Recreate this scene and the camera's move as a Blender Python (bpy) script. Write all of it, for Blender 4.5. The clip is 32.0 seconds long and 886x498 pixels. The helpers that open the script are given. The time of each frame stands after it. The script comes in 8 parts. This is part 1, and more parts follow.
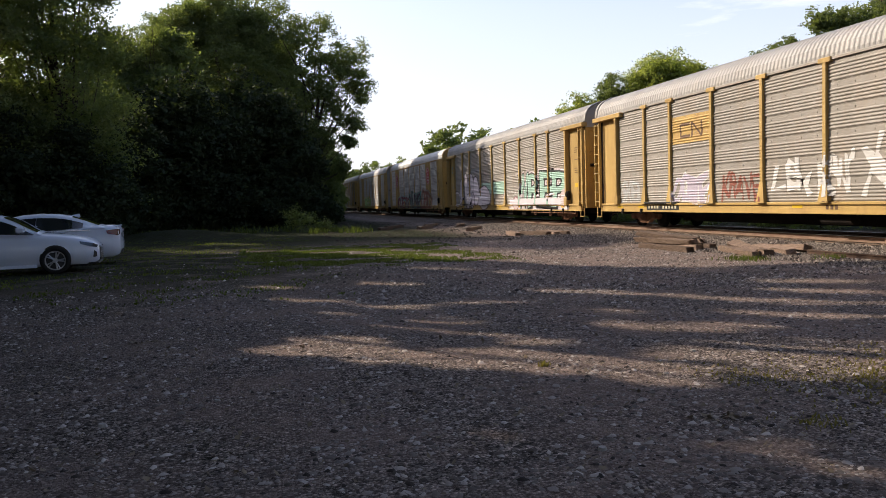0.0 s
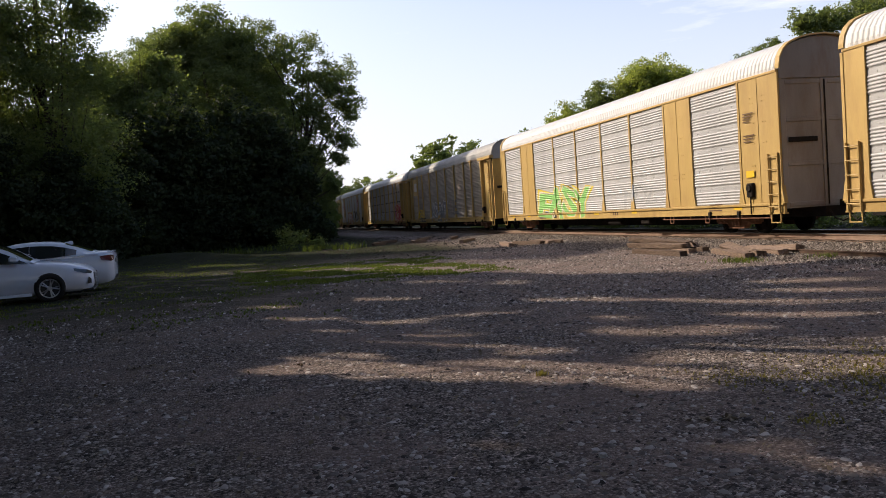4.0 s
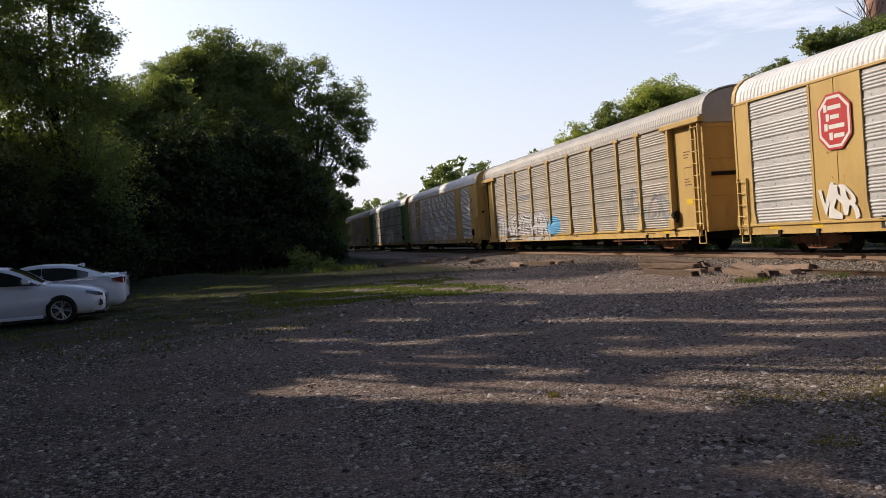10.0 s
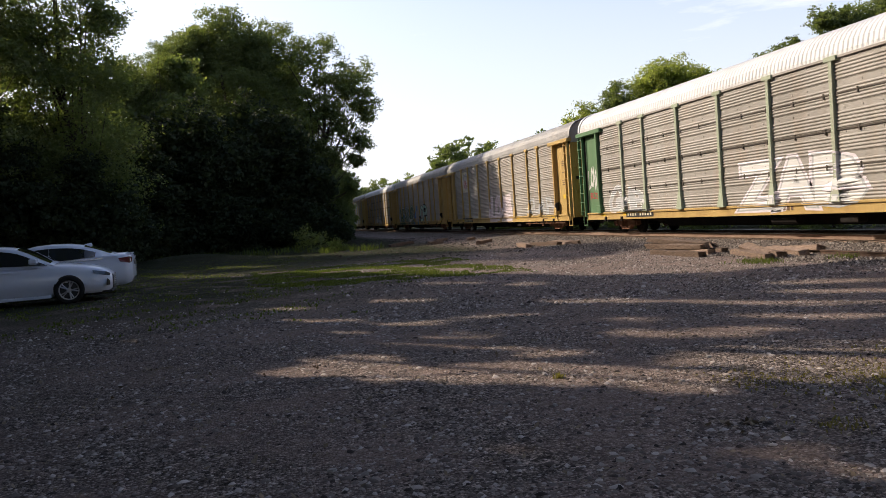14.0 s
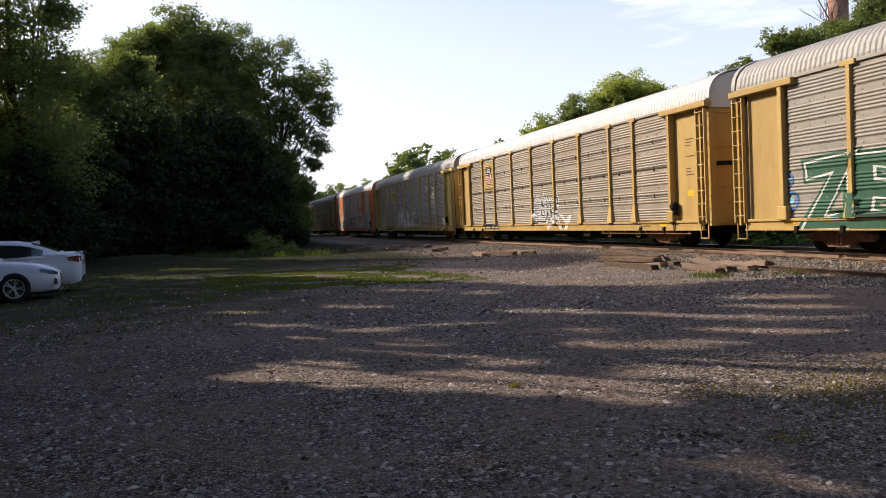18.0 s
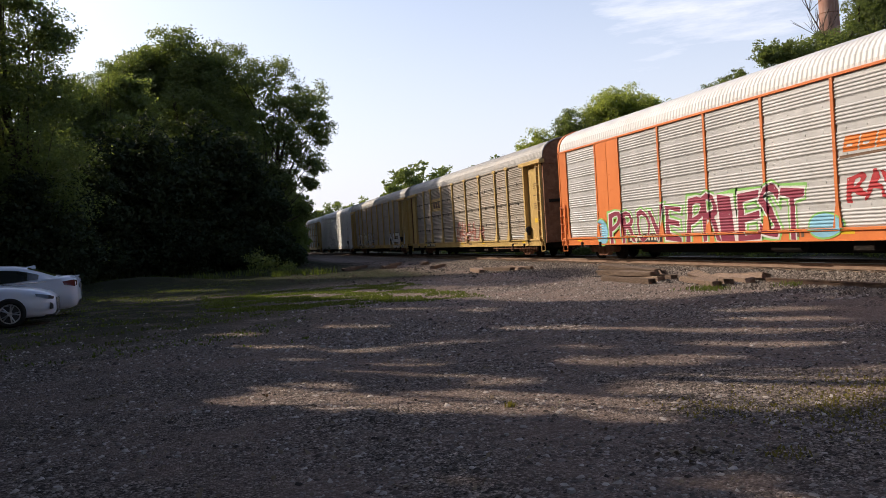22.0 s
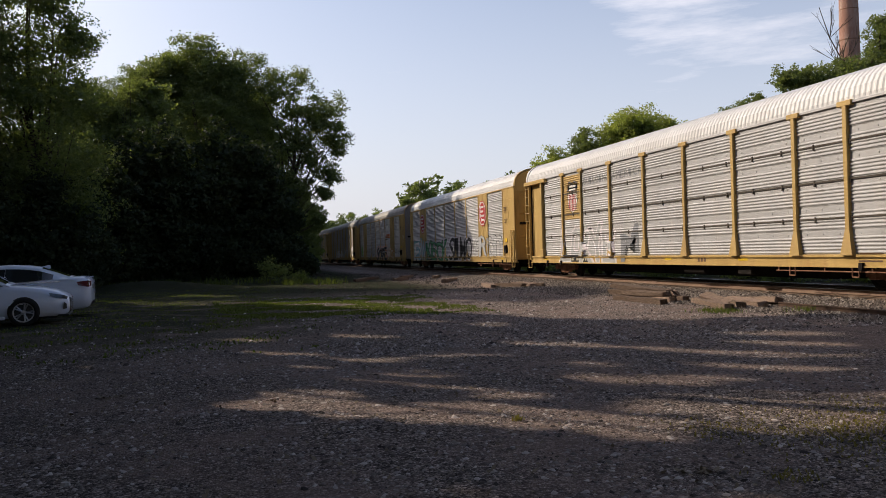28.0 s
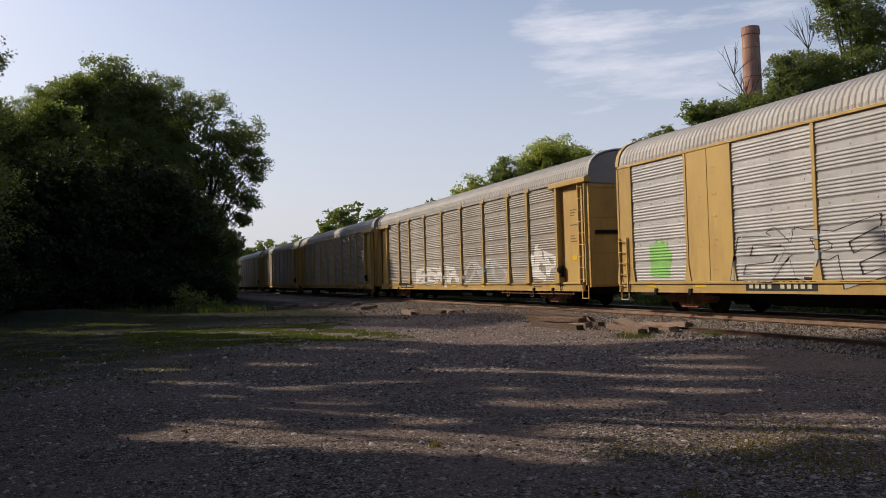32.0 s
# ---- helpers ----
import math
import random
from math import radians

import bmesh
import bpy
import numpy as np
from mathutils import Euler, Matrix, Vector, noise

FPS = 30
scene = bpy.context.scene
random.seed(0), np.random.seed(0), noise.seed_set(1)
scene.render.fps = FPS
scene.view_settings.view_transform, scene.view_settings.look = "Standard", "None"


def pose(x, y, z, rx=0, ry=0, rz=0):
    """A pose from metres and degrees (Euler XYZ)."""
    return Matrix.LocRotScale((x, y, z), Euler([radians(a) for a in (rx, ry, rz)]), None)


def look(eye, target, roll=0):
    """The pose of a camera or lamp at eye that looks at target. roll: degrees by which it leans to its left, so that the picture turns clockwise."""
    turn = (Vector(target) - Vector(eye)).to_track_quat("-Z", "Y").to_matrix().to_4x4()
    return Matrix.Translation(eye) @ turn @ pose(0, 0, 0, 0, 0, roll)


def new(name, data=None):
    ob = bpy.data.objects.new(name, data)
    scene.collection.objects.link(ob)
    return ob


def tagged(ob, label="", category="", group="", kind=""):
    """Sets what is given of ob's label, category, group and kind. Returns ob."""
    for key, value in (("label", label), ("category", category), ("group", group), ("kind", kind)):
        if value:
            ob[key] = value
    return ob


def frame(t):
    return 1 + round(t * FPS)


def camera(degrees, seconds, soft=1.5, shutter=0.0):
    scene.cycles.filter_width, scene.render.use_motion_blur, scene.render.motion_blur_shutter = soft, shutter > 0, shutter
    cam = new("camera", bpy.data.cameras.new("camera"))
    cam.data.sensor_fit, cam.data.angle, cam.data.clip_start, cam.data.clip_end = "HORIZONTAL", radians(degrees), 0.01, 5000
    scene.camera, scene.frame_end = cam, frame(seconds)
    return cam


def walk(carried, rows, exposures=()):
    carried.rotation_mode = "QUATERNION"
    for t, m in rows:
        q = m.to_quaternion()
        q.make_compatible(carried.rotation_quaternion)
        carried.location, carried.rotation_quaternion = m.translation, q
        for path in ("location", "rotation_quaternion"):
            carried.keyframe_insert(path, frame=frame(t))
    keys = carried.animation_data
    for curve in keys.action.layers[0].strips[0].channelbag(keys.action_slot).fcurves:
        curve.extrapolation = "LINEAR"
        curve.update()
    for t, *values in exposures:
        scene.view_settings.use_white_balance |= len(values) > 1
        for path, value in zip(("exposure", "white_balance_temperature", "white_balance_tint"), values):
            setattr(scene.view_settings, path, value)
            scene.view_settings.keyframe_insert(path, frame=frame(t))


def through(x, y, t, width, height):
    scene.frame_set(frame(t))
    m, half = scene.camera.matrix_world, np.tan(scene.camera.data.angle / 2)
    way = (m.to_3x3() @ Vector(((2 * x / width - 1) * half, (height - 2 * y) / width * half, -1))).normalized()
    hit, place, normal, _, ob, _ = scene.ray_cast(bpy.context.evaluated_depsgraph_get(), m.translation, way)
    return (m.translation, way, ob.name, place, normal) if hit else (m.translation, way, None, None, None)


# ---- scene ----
cam = camera(57.0, 32.0, soft=0.85)
# seconds, place of the eye, pitch, roll, yaw
PATH = [
    (0, -0.001, 0.009, 1.493, -3.34, 1.72, -12.97),
    (0.5, 0.006, 0.004, 1.505, -3.05, 2.47, -14.63),
    (1, 0.003, 0.009, 1.504, -4.02, 2.07, -14.51),
    (1.5, 0.022, 0.061, 1.504, -3.72, 3.94, -15.06),
    (2, 0.011, 0.000, 1.504, -4.17, 3.34, -15.85),
    (2.5, -0.001, -0.018, 1.506, -5.32, 2.63, -16.82),
    (3, -0.006, -0.034, 1.516, -1.00, 0.82, -13.04),
    (3.5, -0.008, -0.033, 1.503, -1.97, 3.32, -12.38),
    (5.5, -0.009, -0.029, 1.497, -3.08, 2.61, -15.83),
    (6, -0.060, -0.015, 1.464, -4.42, 2.21, -16.01),
    (6.5, 0.010, -0.013, 1.486, -5.23, 2.38, -16.27),
    (7, 0.011, -0.005, 1.492, -4.14, 4.74, -15.67),
    (7.5, -0.009, -0.006, 1.494, -2.72, 4.52, -13.94),
    (8, -0.019, -0.006, 1.491, -3.41, 3.13, -14.08),
    (8.5, -0.010, 0.011, 1.487, -3.44, 2.23, -14.21),
    (9, -0.035, -0.004, 1.503, -2.04, 1.18, -12.02),
    (9.5, -0.016, -0.016, 1.499, -0.33, 2.68, -12.07),
    (10, -0.007, -0.009, 1.494, -0.93, 4.06, -12.78),
    (10.5, 0.020, 0.020, 1.493, -0.92, 4.17, -13.18),
    (11, 0.003, -0.005, 1.500, -0.90, 3.92, -12.94),
    (11.5, 0.011, 0.008, 1.502, -1.89, 4.10, -12.86),
    (12, 0.014, 0.006, 1.503, -1.21, 4.80, -11.57),
    (12.5, 0.018, 0.004, 1.487, -1.04, 4.45, -11.89),
    (13, -0.005, 0.018, 1.491, -2.00, 3.95, -12.14),
    (13.5, -0.006, 0.020, 1.498, -2.25, 3.48, -11.03),
    (14, 0.016, 0.014, 1.500, -2.29, 4.02, -12.29),
    (14.5, -0.014, -0.001, 1.498, -1.30, 3.32, -11.83),
    (15, 0.007, 0.009, 1.496, -3.44, 3.66, -14.52),
    (15.5, -0.019, 0.014, 1.498, -2.70, 3.31, -13.10),
    (17.5, -0.000, 0.006, 1.489, -1.98, 2.39, -13.62),
    (18, -0.019, 0.016, 1.507, -1.96, 2.48, -15.37),
    (18.5, -0.083, -0.021, 1.498, 0.36, 3.92, -17.31),
    (19, -0.063, -0.045, 1.523, 1.86, 5.38, -14.68),
    (19.5, -0.010, -0.024, 1.509, 1.68, 4.94, -15.84),
    (20, -0.001, -0.019, 1.510, 1.36, 3.84, -16.36),
    (20.5, 0.040, 0.058, 1.489, 1.81, 3.51, -14.89),
    (21, 0.021, 0.052, 1.446, -2.86, 3.08, -16.04),
    (21.5, 0.056, 0.020, 1.499, -2.81, 3.95, -18.11),
    (22, 0.031, 0.024, 1.534, -0.82, 3.49, -15.52),
    (22.5, 0.027, 0.044, 1.529, 0.74, 1.73, -15.15),
    (23, -0.026, -0.010, 1.496, 1.60, 3.49, -13.47),
    (23.5, 0.014, -0.028, 1.533, 0.61, 1.08, -16.82),
    (24, 0.023, -0.019, 1.500, -0.03, 1.09, -16.26),
    (24.5, 0.029, -0.024, 1.492, -0.77, 1.57, -16.83),
    (25, 0.036, -0.032, 1.506, -0.56, 0.68, -18.48),
    (25.5, -0.045, 0.007, 1.523, -0.63, 0.77, -18.21),
    (27.5, -0.003, -0.004, 1.502, -0.41, 1.53, -15.93),
    (28, 0.018, -0.007, 1.509, 0.22, 1.58, -14.65),
    (28.5, -0.055, 0.011, 1.488, -0.68, 1.39, -12.82),
    (29, -0.019, 0.009, 1.508, -3.01, 2.12, -15.17),
    (29.5, 0.021, 0.007, 1.523, -4.00, 2.61, -13.67),
    (30, 0.042, 0.000, 1.493, -2.27, 0.10, -15.03),
    (30.5, -0.014, -0.009, 1.489, -2.28, -4.57, -16.63),
    (31, 0.014, -0.014, 1.495, -1.63, -4.88, -16.41),
    (31.5, -0.005, 0.012, 1.503, 0.69, 0.57, -20.69),
    (32, 0.040, -0.022, 1.491, 1.99, 1.60, -20.21),
]
EXPOSURES = [(0, 0.18, 6380, 14), (2.5, 0.47, 6380, 14), (3.0, -0.05, 6380, 14), (6.5, 0.48, 6380, 14), (7.5, 0.36, 6380, 14), (9.0, 0.13, 6380, 14), (10, -0.07, 6380, 14), (13, 0.03, 6380, 14), (15, 0.22, 6380, 14), (17.5, 0.25, 6380, 14), (18.6, -0.05, 6380, 14), (20.4, -0.5, 6380, 14), (21, 0.13, 6380, 14), (21.6, 0.13, 6380, 14), (22.4, -0.27, 6380, 14), (23, -0.37, 6380, 14), (25, -0.22, 6380, 14), (28, -0.32, 6380, 14), (29.0, 0.18, 6380, 14), (30.5, 0.12, 6380, 14), (31.5, -0.33, 6380, 14), (32, -0.5, 6380, 14)]

walk(cam, [(t, pose(x, y, z, 90 + pitch, roll, yaw)) for t, x, y, z, pitch, roll, yaw in PATH], EXPOSURES)

# ---- daylight ----
SUN_AZ, SUN_EL = radians(-48.5), radians(33.0)   # azimuth from +y towards +x
SUN_WAY = Vector((math.sin(SUN_AZ) * math.cos(SUN_EL), math.cos(SUN_AZ) * math.cos(SUN_EL), math.sin(SUN_EL)))
world = bpy.data.worlds.new("sky")
scene.world = world
world.use_nodes = True


def build_sky():
    nt = world.node_tree
    nt.nodes.clear()
    out, bg = nt.nodes.new("ShaderNodeOutputWorld"), nt.nodes.new("ShaderNodeBackground")
    sky = nt.nodes.new("ShaderNodeTexSky")
    sky.sky_type, sky.sun_disc = "NISHITA", False
    sky.sun_elevation, sky.sun_rotation = SUN_EL, SUN_AZ
    sky.air_density, sky.dust_density, sky.ozone_density, sky.altitude = 1.0, 3.2, 1.4, 100
    co, mp = nt.nodes.new("ShaderNodeTexCoord"), nt.nodes.new("ShaderNodeMapping")
    turn = nt.nodes.new("ShaderNodeMapping")
    turn.inputs["Rotation"].default_value = (0, 0, radians(36))
    mp.inputs["Rotation"].default_value = (0, radians(14), 0)
    mp.inputs["Scale"].default_value = (1.8, 1.8, 10.0)
    mp.inputs["Location"].default_value = (0.4, 0.2, 0.1)
    ns, rp, mx = nt.nodes.new("ShaderNodeTexNoise"), nt.nodes.new("ShaderNodeValToRGB"), nt.nodes.new("ShaderNodeMixRGB")
    ns.inputs["Scale"].default_value, ns.inputs["Detail"].default_value, ns.inputs["Roughness"].default_value = 1.7, 8, 0.62
    rp.color_ramp.elements[0].position, rp.color_ramp.elements[1].position = 0.60, 0.84
    rp.color_ramp.elements[0].color, rp.color_ramp.elements[1].color = (0, 0, 0, 1), (0.85, 0.85, 0.85, 1)
    # one cloud bank stands over the railway, thin wisps elsewhere
    dot, bank, add = nt.nodes.new("ShaderNodeVectorMath"), nt.nodes.new("ShaderNodeMapRange"), nt.nodes.new("ShaderNodeMath")
    dot.operation, add.operation = "DOT_PRODUCT", "ADD"
    dot.inputs[1].default_value = (0.562, 0.774, 0.300)
    bank.interpolation_type = "SMOOTHSTEP"
    for key, value in (("From Min", 0.978), ("From Max", 0.998), ("To Min", -0.05), ("To Max", 0.17)):
        bank.inputs[key].default_value = value
    nt.links.new(co.outputs["Generated"], dot.inputs[0])
    nt.links.new(dot.outputs["Value"], bank.inputs["Value"])
    nt.links.new(bank.outputs["Result"], add.inputs[0])
    nt.links.new(ns.outputs["Fac"], add.inputs[1])
    mx.inputs["Color2"].default_value = (7.5, 7.3, 7.4, 1)
    nt.links.new(co.outputs["Generated"], turn.inputs["Vector"])
    nt.links.new(turn.outputs["Vector"], mp.inputs["Vector"])
    nt.links.new(mp.outputs["Vector"], ns.inputs["Vector"])
    nt.links.new(add.outputs[0], rp.inputs["Fac"])
    nt.links.new(rp.outputs["Color"], mx.inputs["Fac"])
    nt.links.new(sky.outputs["Color"], mx.inputs["Color1"])
    # pale haze low over the horizon
    sep, low, haze = nt.nodes.new("ShaderNodeSeparateXYZ"), nt.nodes.new("ShaderNodeMapRange"), nt.nodes.new("ShaderNodeMixRGB")
    for key, value in (("From Min", 0.45), ("From Max", 0.0), ("To Min", 0.0), ("To Max", 0.75)):
        low.inputs[key].default_value = value
    haze.inputs["Color2"].default_value = (5.6, 5.75, 6.25, 1)
    nt.links.new(co.outputs["Generated"], sep.inputs[0])
    nt.links.new(sep.outputs["Z"], low.inputs["Value"])
    nt.links.new(low.outputs["Result"], haze.inputs["Fac"])
    nt.links.new(mx.outputs["Color"], haze.inputs["Color1"])
    nt.links.new(haze.outputs["Color"], bg.inputs["Color"])
    bg.inputs["Strength"].default_value = SKY
    nt.links.new(bg.outputs["Background"], out.inputs["Surface"])


SKY = 0.19
build_sky()
sun = new("sun", bpy.data.lights.new("sun", "SUN"))
sun.data.energy, sun.data.angle, sun.data.color = 5.9, radians(0.5), (1.0, 0.86, 0.66)
sun.matrix_world = look(SUN_WAY * 200, (0, 0, 0))


# ---- materials ----
def node(nt, kind, **inputs):
    n = nt.nodes.new(kind)
    for key, value in inputs.items():
        n.inputs[key.replace("_", " ")].default_value = value
    return n


def surface(name, dark, light, scale=3.0, rough=0.7, metal=0.0, bump=0.1, fine=40.0, grime=None, streak=(1, 1, 1), amount=0.5, spread=0.0, coat=0.0):
    """A painted, rusty or earthen surface: two tones at one scale, grain at a finer one, and grime in patches or streaks."""
    m = bpy.data.materials.new(name)
    m.use_nodes = True
    nt = m.node_tree
    b = nt.nodes["Principled BSDF"]
    b.inputs["Roughness"].default_value, b.inputs["Metallic"].default_value = rough, metal
    b.inputs["Coat Weight"].default_value = coat
    b.inputs["Specular IOR Level"].default_value = 0.12 if rough >= 0.8 else 0.3
    co = nt.nodes.new("ShaderNodeTexCoord")
    big, small = node(nt, "ShaderNodeTexNoise", Scale=scale, Detail=5.0, Roughness=0.6), node(nt, "ShaderNodeTexNoise", Scale=fine, Detail=4.0, Roughness=0.65)
    mp = node(nt, "ShaderNodeMapping")
    mp.inputs["Scale"].default_value = streak
    nt.links.new(co.outputs["Object"], mp.inputs["Vector"])
    info = nt.nodes.new("ShaderNodeObjectInfo")
    shift = node(nt, "ShaderNodeVectorMath")
    shift.operation = "ADD"
    wide = node(nt, "ShaderNodeMath")
    wide.operation = "MULTIPLY"
    wide.inputs[1].default_value = 37.0
    nt.links.new(info.outputs["Random"], wide.inputs[0])
    nt.links.new(mp.outputs["Vector"], shift.inputs[0])
    nt.links.new(wide.outputs[0], shift.inputs[1])
    nt.links.new(shift.outputs[0], big.inputs["Vector"])
    nt.links.new(co.outputs["Object"], small.inputs["Vector"])
    mix = nt.nodes.new("ShaderNodeMixRGB")
    mix.inputs["Color1"].default_value, mix.inputs["Color2"].default_value = (*dark, 1), (*light, 1)
    ramp = nt.nodes.new("ShaderNodeValToRGB")
    ramp.color_ramp.elements[0].position, ramp.color_ramp.elements[1].position = 0.32, 0.68
    nt.links.new(big.outputs["Fac"], ramp.inputs["Fac"])
    blend = node(nt, "ShaderNodeMixRGB", Fac=0.35)
    nt.links.new(ramp.outputs["Color"], blend.inputs["Color1"])
    nt.links.new(small.outputs["Fac"], blend.inputs["Color2"])
    nt.links.new(blend.outputs["Color"], mix.inputs["Fac"])
    last = mix.outputs["Color"]
    if grime:
        dirt = node(nt, "ShaderNodeTexNoise", Scale=scale * 1.7, Detail=6.0, Roughness=0.7)
        nt.links.new(shift.outputs[0], dirt.inputs["Vector"])
        r2 = nt.nodes.new("ShaderNodeValToRGB")
        r2.color_ramp.elements[0].position, r2.color_ramp.elements[1].position = 0.48, 0.75
        r2.color_ramp.elements[1].color = (amount, amount, amount, 1)
        m2 = nt.nodes.new("ShaderNodeMixRGB")
        m2.inputs["Color2"].default_value = (*grime, 1)
        nt.links.new(dirt.outputs["Fac"], r2.inputs["Fac"])
        nt.links.new(r2.outputs["Color"], m2.inputs["Fac"])
        nt.links.new(last, m2.inputs["Color1"])
        last = m2.outputs["Color"]
    if spread:
        hsv, rng = nt.nodes.new("ShaderNodeHueSaturation"), nt.nodes.new("ShaderNodeMapRange")
        rng.inputs["To Min"].default_value, rng.inputs["To Max"].default_value = 1 - spread, 1 + spread
        nt.links.new(info.outputs["Random"], rng.inputs["Value"])
        nt.links.new(rng.outputs["Result"], hsv.inputs["Value"])
        nt.links.new(last, hsv.inputs["Color"])
        last = hsv.outputs["Color"]
    nt.links.new(last, b.inputs["Base Color"])
    if bump:
        bp = node(nt, "ShaderNodeBump", Strength=bump, Distance=0.02)
        nt.links.new(small.outputs["Fac"], bp.inputs["Height"])
        nt.links.new(bp.outputs["Normal"], b.inputs["Normal"])
    return m


def foliage(name, dark, light, through=0.35):
    """Leaves: each its own tone, dull gloss, light shining through."""
    m = bpy.data.materials.new(name)
    m.use_nodes = True
    nt = m.node_tree
    b = nt.nodes["Principled BSDF"]
    b.inputs["Roughness"].default_value, b.inputs["Specular IOR Level"].default_value = 0.75, 0.2
    geo, mix, tr = nt.nodes.new("ShaderNodeNewGeometry"), nt.nodes.new("ShaderNodeMixRGB"), nt.nodes.new("ShaderNodeBsdfTranslucent")
    mix.inputs["Color1"].default_value, mix.inputs["Color2"].default_value = (*dark, 1), (*light, 1)
    co = nt.nodes.new("ShaderNodeTexCoord")
    ns = node(nt, "ShaderNodeTexNoise", Scale=0.5, Detail=3.0)
    nt.links.new(co.outputs["Object"], ns.inputs["Vector"])
    avg = node(nt, "ShaderNodeMixRGB", Fac=0.5)
    nt.links.new(geo.outputs["Random Per Island"], avg.inputs["Color1"])
    nt.links.new(ns.outputs["Fac"], avg.inputs["Color2"])
    nt.links.new(avg.outputs["Color"], mix.inputs["Fac"])
    nt.links.new(mix.outputs["Color"], b.inputs["Base Color"])
    gain = node(nt, "ShaderNodeMixRGB", Fac=1.0)
    gain.blend_type = "MULTIPLY"
    gain.inputs["Color2"].default_value = (1.9, 2.0, 0.7, 1)
    nt.links.new(mix.outputs["Color"], gain.inputs["Color1"])
    nt.links.new(gain.outputs["Color"], tr.inputs["Color"])
    sh = node(nt, "ShaderNodeMixShader", Fac=through)
    nt.links.new(b.outputs["BSDF"], sh.inputs[1])
    nt.links.new(tr.outputs["BSDF"], sh.inputs[2])
    nt.links.new(sh.outputs["Shader"], nt.nodes["Material Output"].inputs["Surface"])
    return m


def rubble(name, tones, rough=0.9):
    """Loose stones, each with its own tone from dark to pale."""
    m = surface(name, (0.3, 0.3, 0.3), (1, 1, 1), 12.0, rough, 0, 0.25, 70)
    nt = m.node_tree
    b = nt.nodes["Principled BSDF"]
    geo, ramp, mul = nt.nodes.new("ShaderNodeNewGeometry"), nt.nodes.new("ShaderNodeValToRGB"), nt.nodes.new("ShaderNodeMixRGB")
    mul.blend_type, mul.inputs["Fac"].default_value = "MULTIPLY", 0.5
    e = ramp.color_ramp.elements
    e[0].color, e[1].color = (*tones[0], 1), (*tones[-1], 1)
    for k, c in enumerate(tones[1:-1]):
        e.new((k + 1) / (len(tones) - 1)).color = (*c, 1)
    old = b.inputs["Base Color"].links[0].from_socket
    nt.links.new(geo.outputs["Random Per Island"], ramp.inputs["Fac"])
    nt.links.new(ramp.outputs["Color"], mul.inputs["Color1"])
    nt.links.new(old, mul.inputs["Color2"])
    nt.links.new(mul.outputs["Color"], b.inputs["Base Color"])
    return m


YELLOW = surface("yellow_car_paint", (0.365, 0.242, 0.074), (0.465, 0.32, 0.115), 0.8, 0.55, 0, 0.06, 25, (0.27, 0.16, 0.065), (1, 1, 0.25), 0.68, 0.10)
PALE_YELLOW = surface("faded_yellow_paint", (0.42, 0.31, 0.10), (0.52, 0.40, 0.16), 0.8, 0.6, 0, 0.06, 25, (0.32, 0.22, 0.10), (1, 1, 0.25), 0.5, 0.08)
ORANGE = surface("orange_car_paint", (0.48, 0.125, 0.03), (0.58, 0.175, 0.045), 0.8, 0.5, 0, 0.05, 25, (0.40, 0.10, 0.03), (1, 1, 0.25), 0.4, 0.05)
GREEN = surface("green_car_paint", (0.06, 0.14, 0.06), (0.11, 0.21, 0.10), 1.2, 0.6, 0, 0.06, 25, (0.12, 0.14, 0.08), (1, 1, 0.25), 0.5, 0.05)
PALE_GREEN = surface("faded_green_paint", (0.23, 0.275, 0.19), (0.33, 0.37, 0.27), 1.2, 0.65, 0, 0.06, 25, (0.34, 0.31, 0.24), (1, 1, 0.25), 0.6)
WHITE_PAINT = surface("white_car_paint", (0.50, 0.50, 0.49), (0.64, 0.64, 0.63), 0.8, 0.5, 0, 0.04, 25, (0.42, 0.38, 0.33), (1, 1, 0.25), 0.4)
GALV = surface("galvanised_steel", (0.215, 0.20, 0.177), (0.325, 0.305, 0.277), 0.7, 0.6, 0.12, 0.08, 30, (0.30, 0.23, 0.17), (1, 1, 0.3), 0.55, 0.08)
GALV_NEW = surface("clean_galvanised_steel", (0.32, 0.32, 0.325), (0.46, 0.46, 0.465), 0.9, 0.5, 0.18, 0.05, 30, (0.48, 0.45, 0.42), (1, 1, 0.3), 0.45, 0.06)
GALV_DIRTY = surface("soiled_galvanised_steel", (0.20, 0.172, 0.142), (0.30, 0.268, 0.226), 0.8, 0.6, 0.15, 0.1, 30, (0.27, 0.185, 0.125), (1, 1, 0.3), 0.7, 0.10)
ROOF = surface("roof_galvanised_steel", (0.23, 0.225, 0.215), (0.33, 0.325, 0.315), 0.6, 0.6, 0.1, 0.06, 30, (0.38, 0.33, 0.28), (1, 1, 1), 0.5, 0.08)
ROOF_WHITE = surface("roof_white_paint", (0.50, 0.50, 0.50), (0.64, 0.64, 0.64), 0.6, 0.5, 0, 0.05, 30, (0.42, 0.39, 0.35), (1, 1, 1), 0.4)
DARK_STEEL = surface("dark_underframe_steel", (0.009, 0.008, 0.008), (0.024, 0.021, 0.019), 2.0, 0.9, 0.0, 0.15, 30, (0.05, 0.034, 0.024), (1, 1, 1), 0.4)
DARK_STEEL.node_tree.nodes["Principled BSDF"].inputs["Specular IOR Level"].default_value = 0.08
RUST = surface("rusty_steel", (0.11, 0.05, 0.03), (0.25, 0.13, 0.08), 3.0, 0.85, 0, 0.2, 40, (0.32, 0.20, 0.13), (1, 1, 1), 0.5, 0.1)
